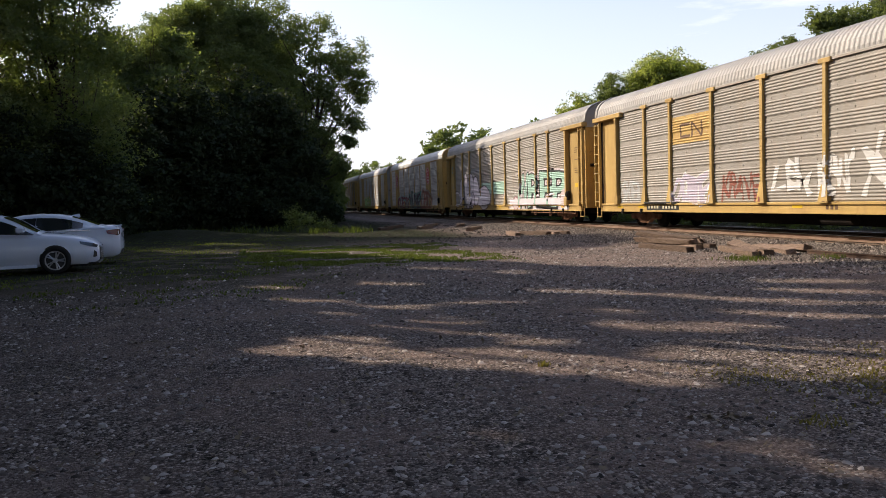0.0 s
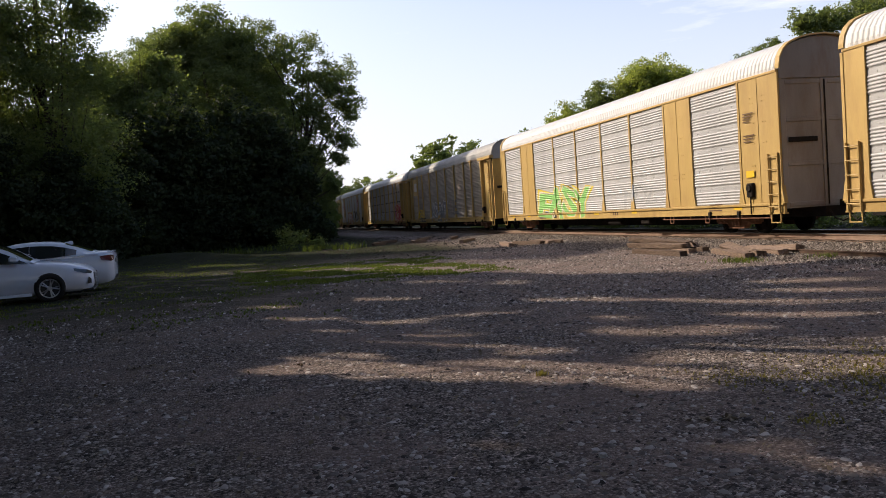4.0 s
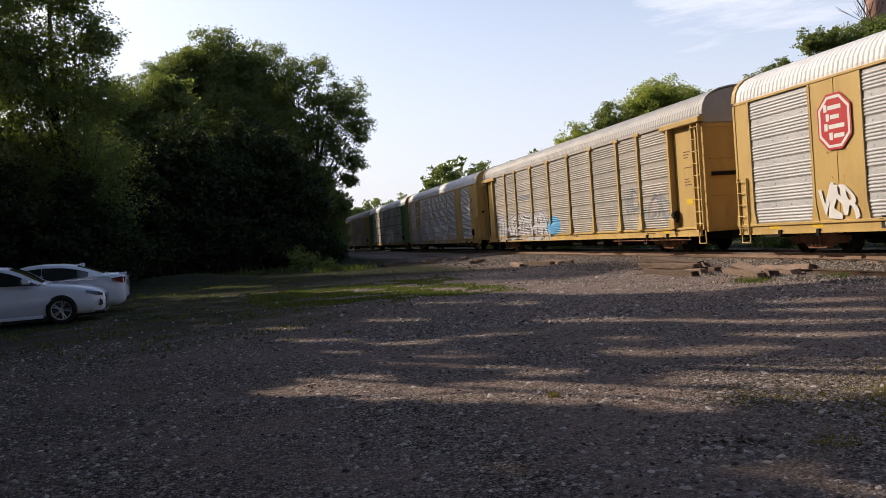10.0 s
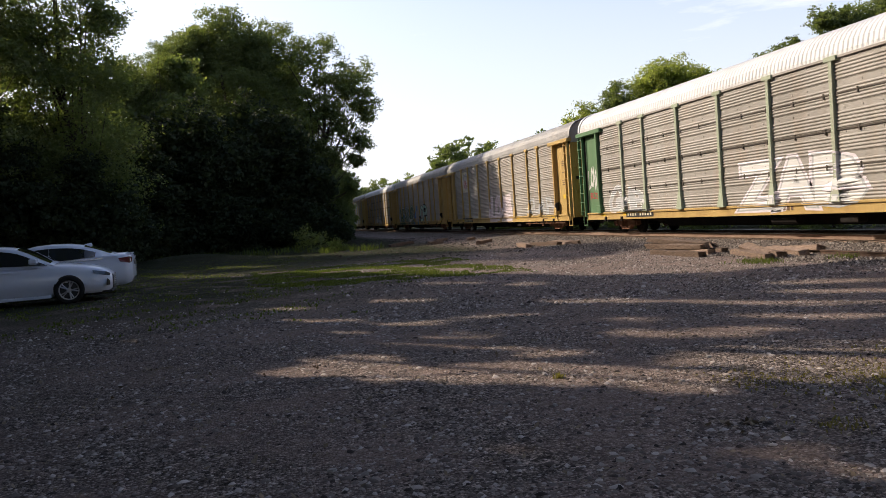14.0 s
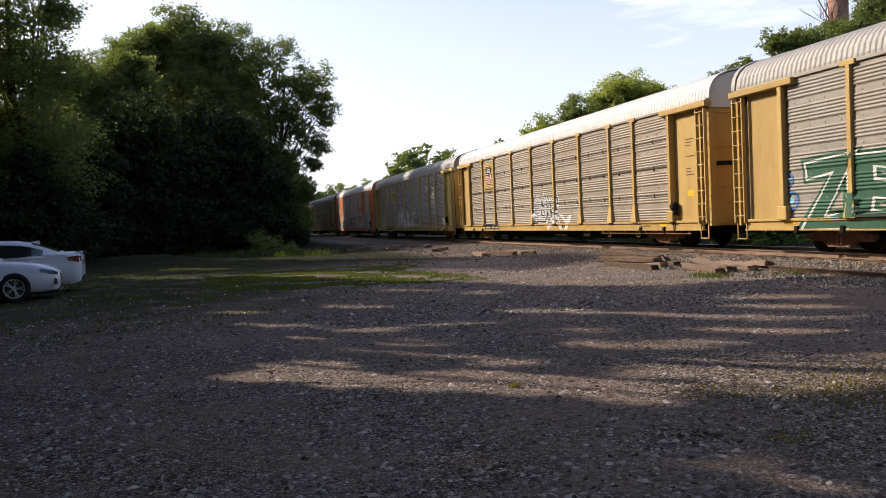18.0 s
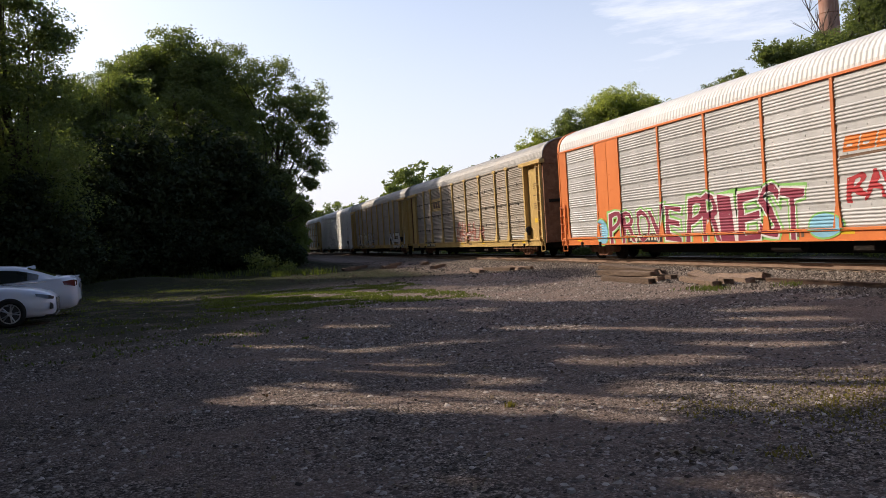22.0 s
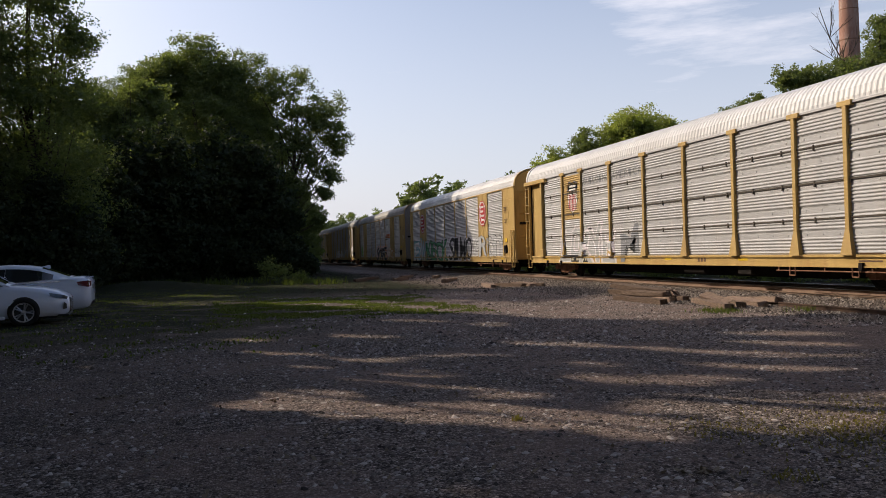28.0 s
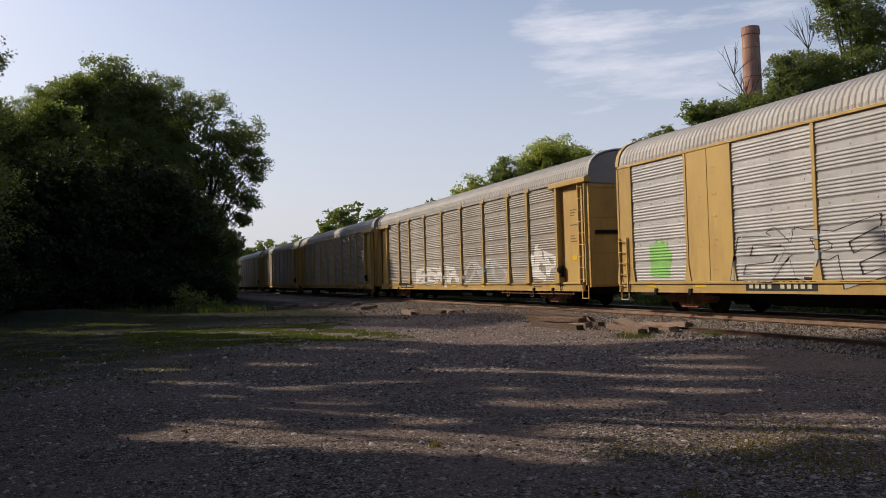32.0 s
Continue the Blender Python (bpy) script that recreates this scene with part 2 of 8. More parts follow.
OLD_RAIL = surface("dull_brown_rail", (0.05, 0.033, 0.026), (0.13, 0.085, 0.062), 3.0, 0.85, 0, 0.2, 40)
END_YELLOW = surface("soiled_end_door_paint", (0.38, 0.23, 0.06), (0.50, 0.32, 0.09), 0.9, 0.65, 0, 0.1, 25, (0.20, 0.11, 0.05), (1, 1, 0.3), 0.6, 0.15)
END_GREY = surface("soiled_end_door_steel", (0.15, 0.135, 0.12), (0.28, 0.262, 0.24), 0.9, 0.65, 0, 0.1, 25, (0.14, 0.08, 0.045), (1, 1, 0.3), 0.65, 0.15)
SEAM = surface("dark_sheet_seam", (0.05, 0.042, 0.035), (0.12, 0.105, 0.09), 2.0, 0.85, 0, 0.1, 30)
RAIL_TOP = surface("polished_rail_steel", (0.35, 0.33, 0.31), (0.5, 0.48, 0.45), 3.0, 0.3, 0.9, 0.02, 40)
RAIL_SIDE = surface("rusty_rail_side", (0.15, 0.098, 0.072), (0.25, 0.175, 0.132), 2.0, 0.85, 0, 0.15, 40, (0.32, 0.24, 0.185), (1, 1, 1), 0.5)
TIE_WOOD = surface("weathered_tie_wood", (0.06, 0.042, 0.032), (0.26, 0.185, 0.14), 5.0, 0.95, 0, 0.9, 35, (0.36, 0.28, 0.22), (9, 1.2, 9), 0.45, 0.4)
STONE = rubble("ballast_stone", ((0.04, 0.032, 0.027), (0.12, 0.098, 0.083), (0.21, 0.175, 0.148), (0.38, 0.33, 0.285)))
PEBBLE = rubble("gravel_stone", ((0.04, 0.032, 0.028), (0.13, 0.104, 0.09), (0.21, 0.175, 0.155), (0.34, 0.29, 0.26), (0.60, 0.53, 0.48)))
CLOD = rubble("dark_clods", ((0.018, 0.014, 0.011), (0.05, 0.04, 0.03), (0.10, 0.08, 0.062)))
BARK = surface("bark", (0.03, 0.024, 0.018), (0.10, 0.08, 0.06), 4.0, 0.95, 0, 0.6, 20, None, (3, 3, 0.6))
LEAF = foliage("summer_leaves", (0.062, 0.078, 0.042), (0.150, 0.176, 0.080), 0.5)
# near-black leaf tone with the deep shade under the trees painted in
LEAF_SHADE = foliage("shade_dark_leaves", (0.014, 0.021, 0.011), (0.034, 0.046, 0.022), 0.25)
LEAF_LIGHT = foliage("light_summer_leaves", (0.12, 0.14, 0.06), (0.26, 0.28, 0.11), 0.6)
LEAF_FAR = foliage("far_leaves", (0.085, 0.11, 0.055), (0.17, 0.20, 0.09), 0.4)
GRASS = foliage("grass_blades", (0.035, 0.048, 0.014), (0.115, 0.140, 0.040), 0.35)
DRY_GRASS = foliage("dry_grass_blades", (0.10, 0.085, 0.03), (0.22, 0.185, 0.07), 0.25)
LITTER = surface("dead_leaves", (0.09, 0.065, 0.045), (0.30, 0.24, 0.17), 5.0, 0.9, 0, 0.1, 50)
CHIMNEY_BRICK = surface("chimney_brick", (0.22, 0.11, 0.08), (0.35, 0.205, 0.155), 0.8, 0.9, 0, 0.3, 12, (0.45, 0.36, 0.30), (1, 1, 0.3), 0.8)


# ---- mesh building ----
class Shape:
    """Collects vertices and faces, then becomes one mesh object."""

    def __init__(self):
        self.v, self.f = [], []

    def add(self, verts, faces):
        k = len(self.v)
        self.v.extend(verts)
        self.f.extend([tuple(i + k for i in f) for f in faces])
        return self

    def box(self, x0, y0, z0, x1, y1, z1, c=0.0):
        if not c:
            vs = [(x, y, z) for x in (x0, x1) for y in (y0, y1) for z in (z0, z1)]
            return self.add(vs, [(0, 1, 3, 2), (4, 6, 7, 5), (0, 4, 5, 1), (2, 3, 7, 6), (0, 2, 6, 4), (1, 5, 7, 3)])
        # edges along z and y chamfered by c
        ring = [(x0 + c, y0), (x1 - c, y0), (x1, y0 + c), (x1, y1 - c), (x1 - c, y1), (x0 + c, y1), (x0, y1 - c), (x0, y0 + c)]
        inner = [(x0 + 1.6 * c, y0 + c), (x1 - 1.6 * c, y0 + c), (x1 - c, y0 + 1.6 * c), (x1 - c, y1 - 1.6 * c), (x1 - 1.6 * c, y1 - c), (x0 + 1.6 * c, y1 - c), (x0 + c, y1 - 1.6 * c), (x0 + c, y0 + 1.6 * c)]
        vs = [(*p, z0) for p in inner] + [(*p, z0 + c) for p in ring] + [(*p, z1 - c) for p in ring] + [(*p, z1) for p in inner]
        fs = [tuple(range(7, -1, -1)), tuple(range(24, 32))]
        for k in range(3):
            fs += [(8 * k + i, 8 * k + (i + 1) % 8, 8 * k + 8 + (i + 1) % 8, 8 * k + 8 + i) for i in range(8)]
        return self.add(vs, fs)

    def sweep(self, profile, ends, close=False):
        """A profile of (x, z) swept along y through the ends."""
        n = len(profile)
        vs = [(x, y, z) for y in ends for x, z in profile]
        m = n if close else n - 1
        fs = [(a * n + i, a * n + (i + 1) % n, (a + 1) * n + (i + 1) % n, (a + 1) * n + i) for a in range(len(ends) - 1) for i in range(m)]
        if close:
            fs += [tuple(range(n - 1, -1, -1)), tuple(range((len(ends) - 1) * n, len(ends) * n))]
        return self.add(vs, fs)

    def tube(self, a, b, r, n=8, r2=None, caps=True):
        a, b = Vector(a), Vector(b)
        u = (b - a).normalized()
        s = u.cross(Vector((0, 0, 1)) if abs(u.z) < 0.9 else Vector((1, 0, 0))).normalized()
        w = u.cross(s)
        vs = []
        for p, rr in ((a, r), (b, r if r2 is None else r2)):
            vs += [tuple(p + rr * (math.cos(k * math.tau / n) * s + math.sin(k * math.tau / n) * w)) for k in range(n)]
        fs = [(k, (k + 1) % n, n + (k + 1) % n, n + k) for k in range(n)]
        if caps:
            fs += [tuple(range(n - 1, -1, -1)), tuple(range(n, 2 * n))]
        return self.add(vs, fs)

    def lathe(self, profile, n=24, axis="x", at=(0, 0, 0)):
        """A profile of (along, radius) turned round an axis."""
        vs = []
        for a, r in profile:
            for k in range(n):
                c, s = r * math.cos(k * math.tau / n), r * math.sin(k * math.tau / n)
                p = (a, c, s) if axis == "x" else (c, s, a)
                vs.append((p[0] + at[0], p[1] + at[1], p[2] + at[2]))
        fs = [(a * n + k, a * n + (k + 1) % n, (a + 1) * n + (k + 1) % n, (a + 1) * n + k) for a in range(len(profile) - 1) for k in range(n)]
        return self.add(vs, fs)

    def mesh(self, name, material, smooth=False):
        me = bpy.data.meshes.new(name)
        me.from_pydata([tuple(p) for p in self.v], [], self.f)
        me.materials.append(material)
        if smooth:
            me.polygons.foreach_set("use_smooth", [True] * len(me.polygons))
        bm = bmesh.new()
        bm.from_mesh(me)
        bmesh.ops.recalc_face_normals(bm, faces=bm.faces)
        bm.to_mesh(me)
        bm.free()
        return me


def part(name, shape, material, parent, label="", smooth=False):
    """One mesh object under a thing or a part; shape is a Shape or a mesh already made."""
    me = shape.mesh(name, material, smooth) if isinstance(shape, Shape) else shape
    ob = new(name, me)
    ob.parent = parent
    if label:
        tagged(ob, label)
    return ob


def painted(ob, material):
    """Another material on an object that shares its mesh."""
    ob.material_slots[0].link = "OBJECT"
    ob.material_slots[0].material = material
    return ob


def quick_mesh(name, verts, quads, material):
    """A large mesh of triangles or quads from arrays."""
    me = bpy.data.meshes.new(name)
    k = quads.shape[1]
    me.vertices.add(len(verts))
    me.vertices.foreach_set("co", np.asarray(verts, np.float32).ravel())
    me.loops.add(quads.size)
    me.loops.foreach_set("vertex_index", np.asarray(quads, np.int32).ravel())
    me.polygons.add(len(quads))
    me.polygons.foreach_set("loop_start", np.arange(0, quads.size, k, dtype=np.int32))
    me.polygons.foreach_set("loop_total", np.full(len(quads), k, np.int32))
    me.materials.append(material)
    me.update(calc_edges=True)
    return me


# ---- the ground ----
TRACK_X, RAIL_Z, SIDE_X = 16.25, 0.25, 14.75


def smooth_step(a, b, v):
    s = np.clip((v - a) / (b - a), 0, 1)
    return s * s * (3 - 2 * s)


def lumps(x, y, seed, size):
    """Cheap rolling noise from a few crossed waves."""
    rng = np.random.RandomState(seed)
    out = 0
    for k in range(7):
        a, w, p = rng.uniform(0, math.tau), rng.uniform(0.6, 2.2) / size, rng.uniform(0, math.tau)
        out = out + np.sin((x * math.cos(a) + y * math.sin(a)) * w * 3 + p) / 7
    return out


def height(x, y):
    x, y = np.asarray(x, float), np.asarray(y, float)
    h = 0.035 * lumps(x, y, 1, 3.0) + 0.018 * lumps(x, y, 2, 0.8)
    h = h + 0.12 * np.exp(-(((x + 4.5) / 5) ** 2 + ((y - 20) / 5) ** 2))
    h = h + 0.45 * np.exp(-(((x + 4.0) / 3.4) ** 2 + ((y - 43.5) / 1.6) ** 2))
    bank = smooth_step(11.2, 14.3, x) * (1 - smooth_step(18.2, 21.0, x))
    h = h * (1 - bank) + bank * (0.05 + 0.012 * lumps(x, y, 3, 0.6))
    wild = smooth_step(46, 60, y) * (1 - smooth_step(4, 10, x))
    return h + 0.3 * wild + 0.25 * smooth_step(24, 60, x)


def build_ground():
    near = lambda a, b, s: np.arange(a, b, s)
    xs = np.concatenate([[-900, -500, -250, -140, -90, -60, -45], near(-36, -6, 0.9), near(-6, 9, 0.16), near(9, 21, 0.3), near(21, 40, 1.2), [45, 60, 90, 140, 250, 500, 900]])
    ys = np.concatenate([[-900, -400, -150, -60, -25], near(-12, 2, 0.7), near(2, 16, 0.16), near(16, 50, 0.35), near(50, 80, 1.2), [90, 110, 140, 180, 240, 330, 480, 700, 1100]])
    X, Y = np.meshgrid(xs, ys)
    v = np.stack([X.ravel(), Y.ravel(), height(X, Y).ravel()], -1)
    nx = len(xs)
    i, j = np.meshgrid(np.arange(nx - 1), np.arange(len(ys) - 1))
    a = (j * nx + i).ravel()
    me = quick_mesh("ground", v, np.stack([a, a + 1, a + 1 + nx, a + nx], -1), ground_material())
    me.polygons.foreach_set("use_smooth", [True] * len(me.polygons))
    return tagged(new("ground", me), "dark gravel and dirt lot with patches of thin grass", "ground", kind="structure")


def ground_material():
    m = bpy.data.materials.new("gravel_lot")
    m.use_nodes = True
    nt = m.node_tree
    L = nt.links.new
    b = nt.nodes["Principled BSDF"]
    b.inputs["Roughness"].default_value = 0.95
    b.inputs["Specular IOR Level"].default_value = 0.08
    co = nt.nodes.new("ShaderNodeTexCoord")
    def noise_at(scale, detail=5.0, rough=0.6):
        n = node(nt, "ShaderNodeTexNoise", Scale=scale, Detail=detail, Roughness=rough)
        L(co.outputs["Object"], n.inputs["Vector"])
        return n.outputs["Fac"]
    def ramp(src, a, c, lo=(0, 0, 0, 1), hi=(1, 1, 1, 1)):
        r = nt.nodes.new("ShaderNodeValToRGB")
        r.color_ramp.elements[0].position, r.color_ramp.elements[1].position = a, c
        r.color_ramp.elements[0].color, r.color_ramp.elements[1].color = lo, hi
        L(src, r.inputs["Fac"])
        return r.outputs["Color"]
    def mix(fac, c1, c2, mode="MIX"):
        n = nt.nodes.new("ShaderNodeMixRGB")
        n.blend_type = mode
        for s, v in (("Fac", fac), ("Color1", c1), ("Color2", c2)):
            if isinstance(v, (tuple, float)):
                n.inputs[s].default_value = v
            else:
                L(v, n.inputs[s])
        return n.outputs["Color"]
    stones = nt.nodes.new("ShaderNodeTexVoronoi")
    stones.inputs["Scale"].default_value = 42.0
    L(co.outputs["Object"], stones.inputs["Vector"])
    small = nt.nodes.new("ShaderNodeTexVoronoi")
    small.inputs["Scale"].default_value = 110.0
    L(co.outputs["Object"], small.inputs["Vector"])
    tone = nt.nodes.new("ShaderNodeSeparateColor")
    L(stones.outputs["Color"], tone.inputs["Color"])
    gravel = ramp(tone.outputs[0], 0.2, 0.95, (0.05, 0.041, 0.037, 1), (0.52, 0.44, 0.395, 1))
    fine = nt.nodes.new("ShaderNodeSeparateColor")
    L(small.outputs["Color"], fine.inputs["Color"])
    gravel = mix(0.45, gravel, ramp(fine.outputs[0], 0.35, 0.75, (0.05, 0.041, 0.037, 1), (0.50, 0.42, 0.375, 1)))
    # gap shade between the stones is painted into the gravel colour
    gravel = mix(0.8, gravel, ramp(stones.outputs["Distance"], 0.25, 0.75, (1.38, 1.36, 1.34, 1), (0.16, 0.15, 0.15, 1)), "MULTIPLY")
    gravel = mix(0.85, gravel, ramp(noise_at(11.0, 7.0, 0.72), 0.34, 0.68, (0.28, 0.27, 0.27, 1), (1.75, 1.71, 1.67, 1)), "MULTIPLY")
    dirt = ramp(noise_at(14.0, 8.0, 0.7), 0.3, 0.7, (0.15, 0.106, 0.09, 1), (0.41, 0.30, 0.255, 1))
    dirt = mix(0.4, dirt, gravel)
    base = mix(ramp(noise_at(0.55, 5.0, 0.65), 0.43, 0.58), gravel, dirt)
    # thin mossy grass towards the trees, its tone darkened for the shade there
    sep = nt.nodes.new("ShaderNodeSeparateXYZ")
    L(co.outputs["Object"], sep.inputs[0])
    def span(out, a, c):
        r = nt.nodes.new("ShaderNodeMapRange")
        r.inputs["From Min"].default_value, r.inputs["From Max"].default_value = a, c
        r.interpolation_type = "SMOOTHSTEP"
        L(out, r.inputs["Value"])
        return r.outputs["Result"]
    def times(a, c):
        n = nt.nodes.new("ShaderNodeMath")
        n.operation = "MULTIPLY"
        L(a, n.inputs[0]); L(c, n.inputs[1])
        return n.outputs[0]
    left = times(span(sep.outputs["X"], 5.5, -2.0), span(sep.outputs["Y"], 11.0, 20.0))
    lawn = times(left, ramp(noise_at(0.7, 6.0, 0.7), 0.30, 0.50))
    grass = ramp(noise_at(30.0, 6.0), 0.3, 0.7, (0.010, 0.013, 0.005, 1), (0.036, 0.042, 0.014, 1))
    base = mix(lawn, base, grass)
    # shade under the far trees put in by the same near-black grass tone
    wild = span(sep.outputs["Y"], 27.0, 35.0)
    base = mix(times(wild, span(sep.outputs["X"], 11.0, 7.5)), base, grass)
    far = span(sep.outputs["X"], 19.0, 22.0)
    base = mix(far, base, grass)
    # mossy soil tone with the shade of the lot's left side painted in
    moss_shade = times(span(sep.outputs["X"], 1.2, -3.5), ramp(noise_at(1.3, 6.0, 0.7), 0.30, 0.62))
    base = mix(moss_shade, base, mix(0.55, base, (0.045, 0.043, 0.032, 1)))
    # ballast beside the rails
    bank = times(span(sep.outputs["X"], 11.0, 13.0), span(sep.outputs["X"], 20.5, 18.5))
    bal = ramp(tone.outputs[1], 0.1, 0.9, (0.04, 0.032, 0.027, 1), (0.24, 0.20, 0.17, 1))
    base = mix(bank, base, bal)
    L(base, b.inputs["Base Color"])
    hgt = mix(0.4, stones.outputs["Distance"], small.outputs["Distance"])
    hgt = mix(0.4, hgt, noise_at(22.0, 6.0, 0.7))
    bp = node(nt, "ShaderNodeBump", Strength=1.0, Distance=0.07)
    bp.invert = True
    L(hgt, bp.inputs["Height"])
    L(bp.outputs["Normal"], b.inputs["Normal"])
    return m


def scatter_stones(name, label, xy, size, material, seed, flat=0.6, sink=0.25):
    """Loose stones as one mesh: lumpy eight-sided bits lying on the ground."""
    rng = np.random.RandomState(seed)
    n = len(xy)
    base = np.array([(1, 0, -0.4), (0.3, 0.9, -0.4), (-0.8, 0.6, -0.4), (-0.8, -0.6, -0.4), (0.3, -0.9, -0.4), (0.35, 0.25, 0.9), (-0.3, -0.2, 1)])
    tris = np.array([(0, 1, 5), (1, 2, 5), (2, 6, 5), (2, 3, 6), (3, 4, 6), (4, 5, 6), (4, 0, 5)])
    s = size[:, None, None] * np.array([1.15, 0.8, flat]) * rng.uniform(0.6, 1.25, (n, 7, 3))
    p = base[None] * s
    a = rng.uniform(0, math.tau, n)
    c, sn = np.cos(a)[:, None], np.sin(a)[:, None]
    q = np.stack([p[..., 0] * c - p[..., 1] * sn, p[..., 0] * sn + p[..., 1] * c, p[..., 2]], -1)
    q[..., 0] += xy[:, :1]
    q[..., 1] += xy[:, 1:]
    q[..., 2] += height(xy[:, 0], xy[:, 1])[:, None] + (size * flat * sink)[:, None]
    f = tris[None] + 7 * np.arange(n)[:, None, None]
    return tagged(new(name, quick_mesh(name, q.reshape(-1, 3), f.reshape(-1, 3), material)), label, "stones", kind="stuff")


def blades(name, label, xy, tall, material, seed, width=0.012, lean=0.4, category="grass"):
    """Grass blades as one mesh of bent slivers."""
    rng = np.random.RandomState(seed)
    n = len(xy)
    a, d = rng.uniform(0, math.tau, n), rng.uniform(0, math.tau, n)
    w = width * rng.uniform(0.6, 1.4, n)
    z = height(xy[:, 0], xy[:, 1])
    bend = tall * lean * rng.uniform(0.2, 1.2, n)
    dx, dy, bx, by = np.cos(a) * w, np.sin(a) * w, np.cos(d) * bend, np.sin(d) * bend
    v = np.zeros((n, 5, 3))
    v[:, 0] = np.stack([xy[:, 0] - dx, xy[:, 1] - dy, z - 0.01], -1)
    v[:, 1] = np.stack([xy[:, 0] + dx, xy[:, 1] + dy, z - 0.01], -1)
    v[:, 2] = np.stack([xy[:, 0] + dx * 0.8 + bx * 0.35, xy[:, 1] + dy * 0.8 + by * 0.35, z + tall * 0.6], -1)
    v[:, 3] = np.stack([xy[:, 0] - dx * 0.8 + bx * 0.35, xy[:, 1] - dy * 0.8 + by * 0.35, z + tall * 0.6], -1)
    v[:, 4] = np.stack([xy[:, 0] + bx, xy[:, 1] + by, z + tall], -1)
    f = np.array([(0, 1, 2), (0, 2, 3), (3, 2, 4)])[None] + 5 * np.arange(n)[:, None, None]
    return tagged(new(name, quick_mesh(name, v.reshape(-1, 3), f.reshape(-1, 3), material)), label, category, kind="stuff")


# ---- track ----
def build_track():
    track = tagged(new("railway_track"), "railway track of rusty steel rails on wooden ties and ballast", "track", kind="structure")
    rail = [(-0.07, 0), (0.07, 0), (0.07, 0.012), (0.02, 0.03), (0.012, 0.1), (0.036, 0.118), (0.036, 0.142), (-0.036, 0.142), (-0.036, 0.118), (-0.012, 0.1), (-0.02, 0.03), (-0.07, 0.012)]
    for side in (-0.755, 0.755):
        part("rail", Shape().sweep([(x + TRACK_X + side, z + RAIL_Z - 0.155) for x, z in rail], (-60, 0, 60, 320), True), RAIL_SIDE, track)
        part("rail_head", Shape().box(TRACK_X + side - 0.034, -60, RAIL_Z - 0.013, TRACK_X + side + 0.034, 320, RAIL_Z), RAIL_TOP, track, "polished running surface")
    tie = Shape().box(-1.3, -0.115, -0.2, 1.3, 0.115, 0.0, 0.012).mesh("tie", TIE_WOOD)
    rng = random.Random(5)
    for k in range(240):
        ob = part("tie", tie, None, track)
        ob.matrix_basis = pose(TRACK_X + rng.uniform(-0.05, 0.05), -12 + 0.5 * k, RAIL_Z - 0.158, 0, 0, rng.uniform(-1, 1))


def build_old_rail():
    rail = [(-0.06, 0), (0.06, 0), (0.06, 0.01), (0.012, 0.03), (0.012, 0.09), (0.03, 0.1), (0.03, 0.125), (-0.03, 0.125), (-0.03, 0.1), (-0.012, 0.09), (-0.012, 0.03), (-0.06, 0.01)]
    return tagged(new("disused_rail", Shape().sweep([(x + 12.35, z + 0.01) for x, z in rail], (-20, 0, 16.4), True).mesh("disused_rail", OLD_RAIL)), "rusty disused rail lying along the gravel edge", "rail")


# ---- the train ----
SPEED, PITCH_LEN, LENGTH, FIRST = 17.98, 28.27, 27.1, 33.7
HALF, NEAR = LENGTH / 2, -1.5
SILL_LOW, SILL_TOP, EAVE = 0.625, 0.91, 4.66
SHORT = 0.62   # how far the body of a framed car stands back from the couplers
WHEEL_R = 0.42
POSTS = (4.65, 6.65, 9.4, 12.15, 14.9, 17.65, 20.4, 22.3)
A_PANELS = tuple(zip((2.35, *POSTS), (*POSTS, 24.9)))
B_PANELS = ((1.5, 4.2), (6.2, 8.97), (9.07, 11.72), (11.82, 14.47), (14.57, 17.17), (17.27, 19.9), (21.75, 24.45))
BAYS, MULLIONS = ((0.72, 1.45), (4.25, 6.15), (19.95, 21.7), (24.5, 26.38)), (9.02, 11.77, 14.52, 17.22)
SHEETS = 6


def ribbed(z):
    """How far the corrugated side sheets stand out at a height, in metres."""
    step = (EAVE - SILL_TOP) / SHEETS
    u = ((z - SILL_TOP) % step) / step
    if u < 0.04 or u > 0.97:
        return -0.012
    if u < 0.76:
        w = ((u - 0.04) / 0.144) % 1.0
        return 0.021 * max(0.0, min(1.0, (w - 0.10) / 0.28, (0.90 - w) / 0.28))
    return 0.0


def rib_levels(z0, z1):
    step = (EAVE - SILL_TOP) / SHEETS
    out = []
    for k in range(SHEETS):
        b = SILL_TOP + k * step
        out += [b, b + 0.039 * step, b + 0.041 * step]
        for r in range(5):
            c = b + step * (0.04 + 0.144 * r)
            out += [c + step * 0.144 * w for w in (0.10, 0.38, 0.62, 0.90)]
        out += [b + 0.969 * step, b + 0.971 * step]
    return sorted({z0, z1, *(z for z in out if z0 < z < z1)})


def on_side(s):
    """A place along the car, from its leading far end, as the car's own y."""
    return HALF - s


_shared = {}


def shared(key, make):
    if key not in _shared:
        _shared[key] = make()
    return _shared[key]


